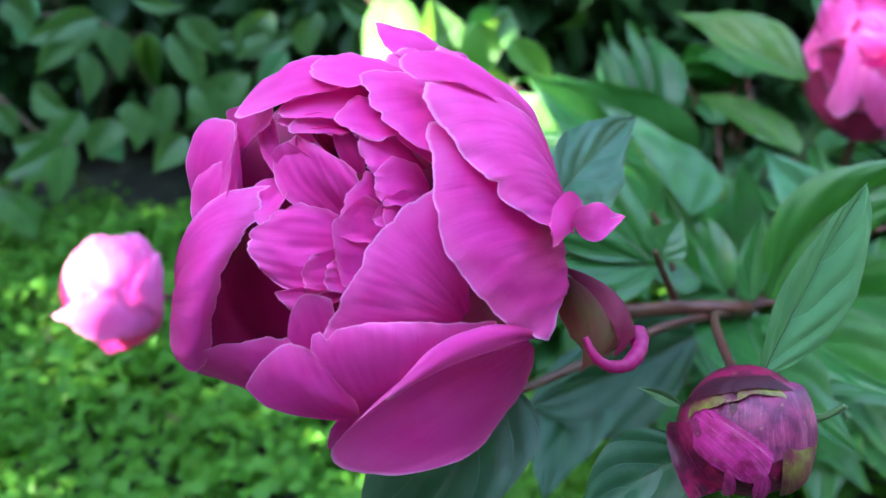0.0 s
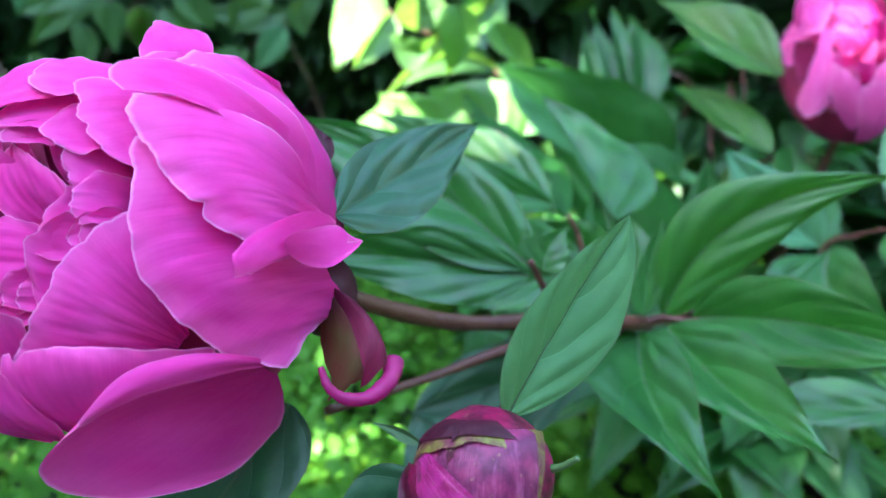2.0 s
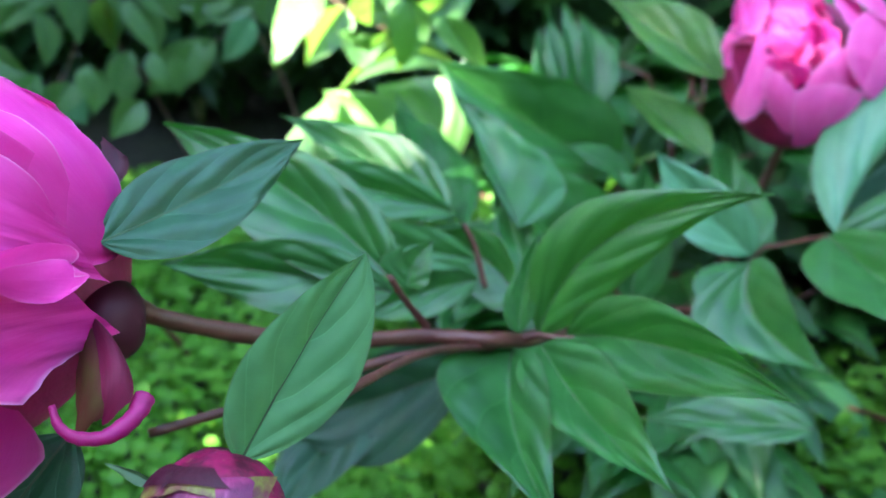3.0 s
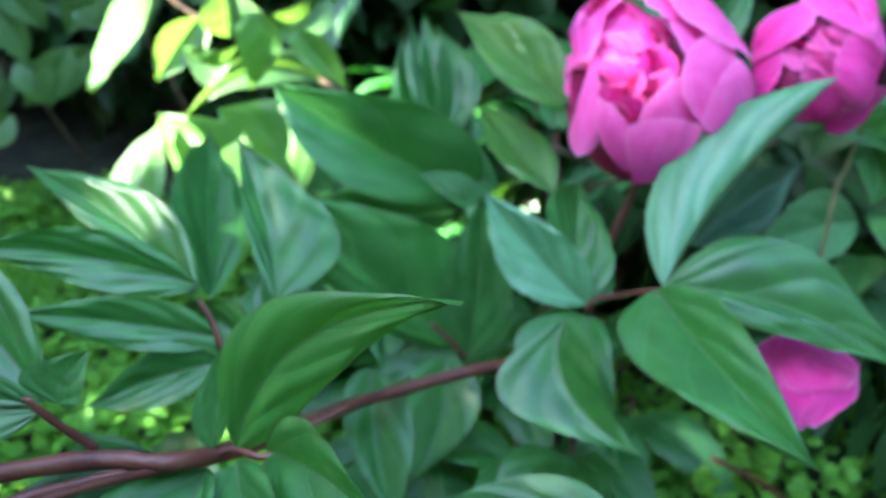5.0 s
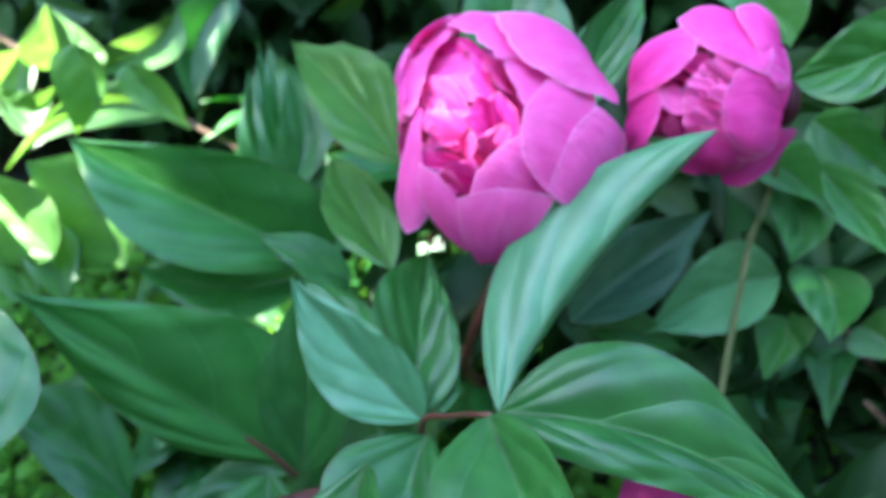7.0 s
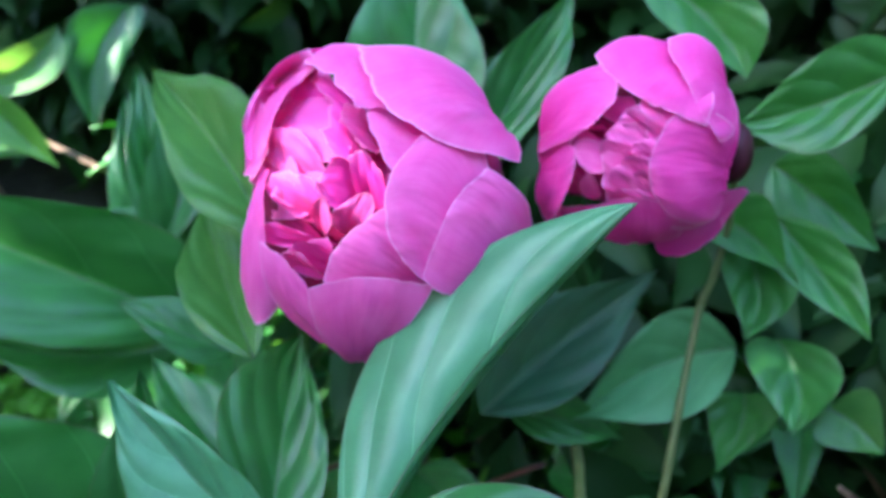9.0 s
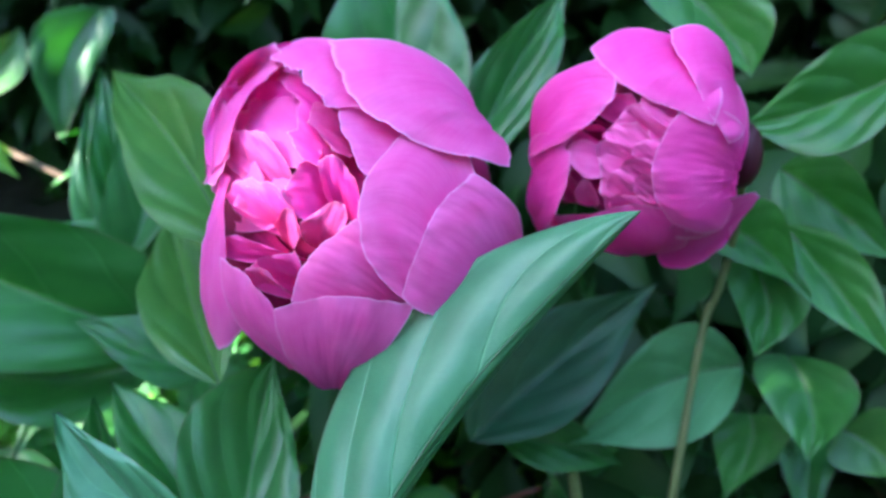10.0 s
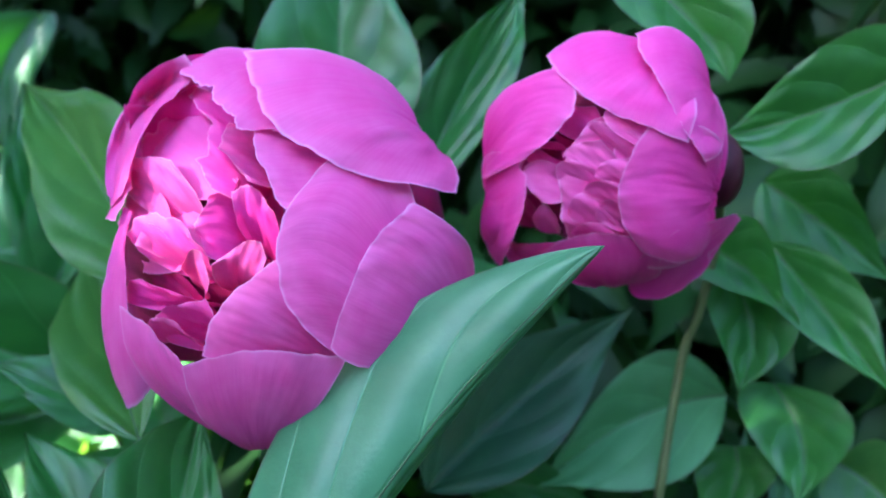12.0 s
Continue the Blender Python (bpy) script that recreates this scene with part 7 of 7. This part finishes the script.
leaflet(shrub_branch, (0.1132, -0.0686, -0.222), (0.0936, -0.0801, -0.2329), (0.0737, -0.0999, -0.2632), (0.1056, -0.0833, -0.2544), (0.0813, -0.0822, -0.2248), mat=SHRUB_LEAF, name="leaf", seed=233)
leaflet(shrub_branch, (0.304, 0.0204, -0.0723), (0.3316, 0.0206, -0.0936), (0.3745, 0.0241, -0.1016), (0.339, 0.0235, -0.0836), (0.331, 0.0171, -0.1107), mat=SHRUB_LEAF, name="leaf", seed=234)

DARK = "dark leafy shrub in the shade behind the ground cover"
SHRUBS = (
    (-1.05, 1.75, 1.10, 0.95, 3600, 41, 0.075, DARK),
    (-0.42, 1.66, 1.15, 0.90, 3600, 42, 0.075, DARK),
    (0.20, 1.60, 1.15, 0.95, 3600, 43, 0.08, DARK),
    (0.85, 1.50, 1.15, 0.95, 3600, 44, 0.08, DARK),
    (1.55, 1.30, 1.15, 0.95, 2000, 49, 0.08, DARK),
    # Two unseen shrubs, added as sun blockers on the left.
    (-1.80, -0.86, 2.60, 1.20, 7500, 48, 0.09, "unseen tall leafy shrub added to shade the peonies"),
    (-1.80, 1.00, 2.40, 1.10, 7000, 40, 0.09, "unseen tall leafy shrub added to shade the peonies"),
    (-0.75, 2.40, 1.90, 1.2, 3200, 50, 0.09, DARK),
    (0.05, 2.35, 1.90, 1.2, 3200, 51, 0.09, DARK),
    (0.85, 2.25, 1.90, 1.2, 3200, 52, 0.09, DARK),
    (1.60, 2.00, 1.50, 1.1, 2000, 53, 0.09, DARK),
    # Out of view on the right: added to cut the side sky.
    (1.85, 0.25, 2.60, 1.30, 5500, 55, 0.09, "unseen tall leafy shrub added to block sky at the side"),
    (1.70, -0.90, 3.20, 1.30, 6500, 56, 0.09, "unseen tall leafy shrub added to block sky at the side"),
    (-1.35, 1.54, 0.50, 0.62, 2000, 90, 0.07, "low dark shrub at the foot of the hedge"),
    (-0.93, 1.50, 0.50, 0.62, 2000, 91, 0.07, "low dark shrub at the foot of the hedge"),
    (-0.51, 1.54, 0.50, 0.62, 2000, 92, 0.07, "low dark shrub at the foot of the hedge"),
    (-0.09, 1.50, 0.50, 0.62, 2000, 93, 0.07, "low dark shrub at the foot of the hedge"),
    (0.33, 1.98, 0.62, 0.80, 1300, 94, 0.07, "low dark shrub at the foot of the hedge"),
    (0.75, 1.86, 0.62, 0.80, 1300, 95, 0.07, "low dark shrub at the foot of the hedge"),
    (1.17, 1.84, 0.62, 0.80, 1300, 96, 0.07, "low dark shrub at the foot of the hedge"),
    (1.59, 1.72, 0.62, 0.80, 1300, 97, 0.07, "low dark shrub at the foot of the hedge"),
    # Unseen row, added to keep the bright horizon out of leaf reflections.
    (-3.1, -1.0, 1.8, 1.6, 2600, 110, 0.11, "unseen broad leafy shrub added to block the horizon glow"),
    (-3.2, 0.1, 1.7, 1.6, 2600, 111, 0.11, "unseen broad leafy shrub added to block the horizon glow"),
    (-3.1, 1.2, 1.8, 1.6, 2600, 112, 0.11, "unseen broad leafy shrub added to block the horizon glow"),
    (0.95, 0.95, 0.42, 0.75, 1100, 45, 0.08, "low leafy plants beside the peony"),
    (0.42, 1.05, 0.26, 0.55, 800, 46, 0.08, "low leafy plants beneath the peony"),
    (0.66, 0.74, 0.16, 0.35, 260, 47, 0.07, "low leafy plants beneath the peony"),
)


# ---- ground, added wall and backdrop of shrubs ----
def ground():
    xs = np.concatenate([-np.geomspace(60, 1.6, 14), np.linspace(-1.5, 1.5, 61), np.geomspace(1.6, 60, 14)])
    ys = xs + 0.6
    gx, gy = np.meshgrid(xs, ys)
    near = np.exp(-((gx / 2) ** 2 + ((gy - 0.6) / 2) ** 2))
    gz = 0.012 * near * (sway(gx * 4, gy * 5, 2.0) + 0.6 * sway(gx * 11, gy * 9, 5.0))
    n = len(xs)
    faces = [(r * n + c, r * n + c + 1, (r + 1) * n + c + 1, (r + 1) * n + c) for r in range(n - 1) for c in range(n - 1)]
    ob = mesh_object("ground", np.stack([gx.ravel(), gy.ravel(), gz.ravel()], -1), faces, SOIL)
    return tagged(ob, "dark bare garden soil under the plants", "ground", kind="structure")


ground()


def sky_block_wall():
    """An unseen wall, added behind the camera to keep the low sky off the bed."""
    x0, x1, y0, y1, h = -5.0, 6.0, -2.3, -2.0, 3.3
    verts = [(x, y, z) for z in (-0.1, h) for x, y in ((x0, y0), (x1, y0), (x1, y1), (x0, y1))]
    faces = [(0, 1, 2, 3), (7, 6, 5, 4), (0, 4, 5, 1), (1, 5, 6, 2), (2, 6, 7, 3), (3, 7, 4, 0)]
    ob = mesh_object("wall_south", verts, faces, PLASTER, smooth=False)
    return tagged(ob, "unseen plain plastered wall added behind the camera to block low sky", "wall", kind="structure")


sky_block_wall()

rng = np.random.default_rng(7)


def ground_cover():
    n = 60000
    x, y = rng.uniform(-1.05, 0.65, n), rng.uniform(0.22, 1.4, n)
    keep = (x < 0.35 - 0.25 * sway(y * 2, y, 1.0)) | (rng.random(n) < 0.25)
    keep &= ((x + 0.22) / 0.92) ** 2 + ((y - 0.64) / 0.44) ** 2 < 1 + 0.3 * sway(x * 3, y * 3, 6.0) + rng.uniform(-0.12, 0.12, n)
    x, y = x[keep], y[keep]
    mound = 0.05 + 0.035 * sway(x * 5, y * 6, 3.0) + rng.uniform(-0.04, 0.02, len(x))
    places = np.stack([x, y, np.maximum(mound, 0.005)], -1)
    ways = rng.normal(0, 1, (len(x), 3)) * (1, 1, 0.35) + (0, 0, 0.25)
    ob = leaf_cloud("ground_cover", places, ways, rng.uniform(0.009, 0.018, len(x)), COVER, seed=3, slim=0.8, up=1.2)
    tagged(ob, "low bright green ground cover of small round leaves", "ground cover", kind="stuff")


ground_cover()


def shrub(x, y, height, width, count, seed, leaf, label, mat=FAR_LEAF, low=0.0):
    """A leafy shrub: a few stems with a loose crown of drooping leaves."""
    r = np.random.default_rng(seed)
    ob = thing("shrub", (x, y, 0), label, "shrub", "shrubs behind the peonies")
    tips = []
    for k in range(9):
        a = r.uniform(0, 2 * math.pi)
        w = width * r.uniform(0.15, 0.5)
        end = (math.cos(a) * w, math.sin(a) * w, low + height * r.uniform(0.6, 1.0))
        tube("branch", [(r.uniform(-0.05, 0.05), r.uniform(-0.05, 0.05), -0.01), (end[0] * 0.4, end[1] * 0.4, end[2] * 0.55), end], 0.007, 0.002, TWIG, ob, sides=6, steps=5)
        tips.append(end)
    p = r.normal(0, 1, (count, 3))
    p /= np.linalg.norm(p, axis=1, keepdims=True)
    p *= (r.random(count) ** 0.4)[:, None]
    p = p * (width * 0.55, width * 0.55, height * 0.5) + (0, 0, height * 0.52)
    p[:, 2] += low
    p[:, 2] = np.maximum(p[:, 2] + 0.06 * sway(p[:, 0] * 9, p[:, 1] * 9, seed), 0.02)
    out = p * (1, 1, 0)
    ways = out / (np.linalg.norm(out, axis=1, keepdims=True) + 0.05) + r.normal(0, 0.5, (count, 3)) + (0, -0.2, -0.55)
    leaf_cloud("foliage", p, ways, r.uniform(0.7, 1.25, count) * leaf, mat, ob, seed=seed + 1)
    tagged(ob.children[-1], kind="stuff")


for spec in SHRUBS:
    shrub(*spec)


def sun_block_shrub():
    """An unseen leafy shrub with a stepped top, added at the end of the bed to keep the low sun off the ground."""
    r = np.random.default_rng(61)
    ob = thing("shrub", (-1.6, 0.1, 0), "unseen leafy shrub with an uneven top, added to block low sun", "shrub")
    for k in range(9):
        y = -0.45 + 0.12 * k
        top = 1.55 if y < 0 else 1.3
        tube("branch", [(r.uniform(-0.05, 0.05), y * 0.5, -0.01), (r.uniform(-0.05, 0.05), y * 0.8, 0.7), (r.uniform(-0.03, 0.03), y, top)], 0.007, 0.002, TWIG, ob, sides=6, steps=5)
    n = 6500
    y = r.uniform(-0.65, 0.50, n)
    top = np.where(y < -0.33, 1.85, np.where(y < -0.02, 1.635, np.where(y < 0.045, 1.665, 1.42))) + 0.02 * sway(y * 14, y, 2.0)
    p = np.stack([r.normal(0, 0.035, n), y, 0.55 + (top - 0.55) * r.random(n) ** 0.6], -1)
    p = p[(p[:, 1] < 0.0) | (p[:, 2] > 1.2) | (r.random(n) < 0.35)]
    # Hole in the foliage that lets sun through to the pale bud.
    hole = np.hypot(p[:, 1] + 0.08, p[:, 2] - 1.34)
    p = p[hole > 0.075]
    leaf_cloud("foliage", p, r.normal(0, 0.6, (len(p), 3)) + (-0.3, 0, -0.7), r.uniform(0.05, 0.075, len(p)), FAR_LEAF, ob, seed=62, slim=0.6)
    tagged(ob.children[-1], kind="stuff")


sun_block_shrub()


def sun_block_tree():
    """A small unseen tree, added so that its crown keeps the sun off the near plants."""
    ob = thing("tree", (-2.6, 1.1, 0), "unseen small tree added to shade the flower bed", "tree")
    tube("trunk", [(0, 0, -0.02), (0.1, -0.05, 1.0), (0.3, -0.1, 1.9), (0.6, -0.1, 2.3)], 0.06, 0.03, TWIG, ob)
    r = np.random.default_rng(99)
    for k in range(10):
        a = r.uniform(0, 2 * math.pi)
        tube("branch", [(0.3, -0.1, 1.9), (0.8 + 0.2 * math.cos(a), -0.4 + 0.3 * math.sin(a), 2.25 + r.uniform(-0.1, 0.2)),
                        (1.1 + 0.2 * math.cos(a), -1.1 + 1.1 * math.sin(a), 2.2 + r.uniform(-0.1, 0.3))], 0.018, 0.004, TWIG, ob, sides=6)
    n = 7000
    p = r.normal(0, 1, (n, 3))
    p /= np.linalg.norm(p, axis=1, keepdims=True)
    p = p * (r.random(n) ** 0.4)[:, None] * (0.30, 1.3, 0.42) + (1.10, -1.1, 2.07)
    p[:, 2] += 0.03 * sway(p[:, 0] * 4, p[:, 1] * 4, 3.0)
    ways, sizes = r.normal(0, 1, (n, 3)) + (0, 0, -0.4), r.uniform(0.07, 0.12, n)
    middle = p + ways / np.linalg.norm(ways, axis=1, keepdims=True) * (sizes * 0.5)[:, None]
    way = np.array(SUN_WAY)
    keep = np.ones(n, bool)
    # Gaps along the sun's way let patches onto a bloom and a leaf.
    for y, z, wide in ((0.003, 1.899, 0.034), (0.119, 1.799, 0.030)):
        gap = middle + (-2.6, 1.1, 0) - np.array((-1.6, y, z))
        keep &= np.linalg.norm(gap - (gap @ way)[:, None] * way, axis=1) > wide
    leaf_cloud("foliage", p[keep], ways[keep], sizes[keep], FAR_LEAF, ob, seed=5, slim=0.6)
    tagged(ob.children[-1], kind="stuff")


sun_block_tree()


def sky_block_tree():
    """A broad low tree behind the hedge, unseen, added so that its crown keeps the hedge dark."""
    ob = thing("tree", (0.6, 3.1, 0), "unseen broad leafy tree added to darken the hedge", "tree")
    tube("trunk", [(0, 0, -0.02), (0.05, -0.05, 1.2), (0.1, -0.2, 2.0), (0.1, -0.4, 2.5)], 0.09, 0.05, TWIG, ob)
    r = np.random.default_rng(77)
    for k in range(10):
        a = 2 * math.pi * k / 10
        tube("branch", [(0.1, -0.2, 2.0), (0.1 + 0.7 * math.cos(a), -0.6 + 0.4 * math.sin(a), 2.3 + r.uniform(-0.1, 0.2)),
                        (0.1 + 1.5 * math.cos(a), -0.9 + 0.8 * math.sin(a), 2.4 + r.uniform(-0.2, 0.3))], 0.03, 0.005, TWIG, ob, sides=6)
    n = 9000
    p = r.normal(0, 1, (n, 3))
    p /= np.linalg.norm(p, axis=1, keepdims=True)
    p = p * (r.random(n) ** 0.4)[:, None] * (1.9, 1.05, 0.45) + (-1.1, -1.05, 2.35)
    p[:, 2] += 0.08 * sway(p[:, 0] * 3, p[:, 1] * 3, 4.0)
    leaf_cloud("foliage", p, r.normal(0, 1, (n, 3)) + (0, 0, -0.4), r.uniform(0.09, 0.14, n), FAR_LEAF, ob, seed=78, slim=0.6)
    tagged(ob.children[-1], kind="stuff")


sky_block_tree()


def under_leaves(seed, count, x0, x1, y0, y1, z0, z1, heart, label):
    """Lower leaves of the peony clump, each a stalk with three leaflets."""
    r = random.Random(seed)
    for k in range(count):
        p = Vector((r.uniform(x0, x1), r.uniform(y0, y1), r.uniform(z0, z1)))
        way = Vector((p.x - heart[0], p.y - heart[1], 0))
        way = (way.normalized() if way.length > 0.02 else Vector((0, -1, 0))) + Vector((r.uniform(-0.6, 0.6), r.uniform(-0.6, 0.6), r.uniform(-0.1, 0.35)))
        way.normalize()
        ob = thing("peony_leaf", p, label, "leaf", "peony leaves")
        for turn in (-0.75, 0.0, 0.8):
            d = (Matrix.Rotation(turn + r.uniform(-0.2, 0.2), 3, "Z") @ way).normalized()
            side = d.cross(Vector((r.uniform(-0.4, 0.4), r.uniform(-0.4, 0.4), 1))).normalized()
            up = side.cross(d)
            n, w = r.uniform(0.075, 0.11), r.uniform(0.017, 0.024)
            mid, tip = d * n * 0.52 + up * n * 0.06, d * n - up * n * r.uniform(0.0, 0.25)
            lift = up * w * r.uniform(-0.1, 0.3)
            leaflet(ob, d * 0.006, mid, tip, mid - side * w + lift, mid + side * w + lift, seed=r.uniform(0, 60), fold=0.2)
        tube("petiole", [(0, 0, 0), tuple(-way * 0.04 + Vector((0, 0, -0.02))), tuple(Vector((heart[0], heart[1], p.z * 0.4)) * 0.35 - p * 0.35 + Vector((0, 0, -0.02)))], 0.0015, 0.002, STEM, ob, sides=6, steps=4)


under_leaves(5, 30, 0.17, 0.48, 0.50, 0.92, 0.06, 0.16, (0.32, 0.78), "dark green peony leaf low in the shaded clump")
under_leaves(6, 20, 0.48, 0.90, 0.80, 1.12, 0.08, 0.20, (0.60, 0.95), "green peony leaf at the back of the clump")
under_leaves(9, 12, 0.0, 0.20, 0.70, 0.95, 0.05, 0.11, (0.25, 0.80), "dark green peony leaf low in the shaded clump")
under_leaves(8, 12, 0.10, 0.34, 0.78, 1.02, 0.14, 0.27, (0.30, 0.85), "green peony leaf at the back of the clump")
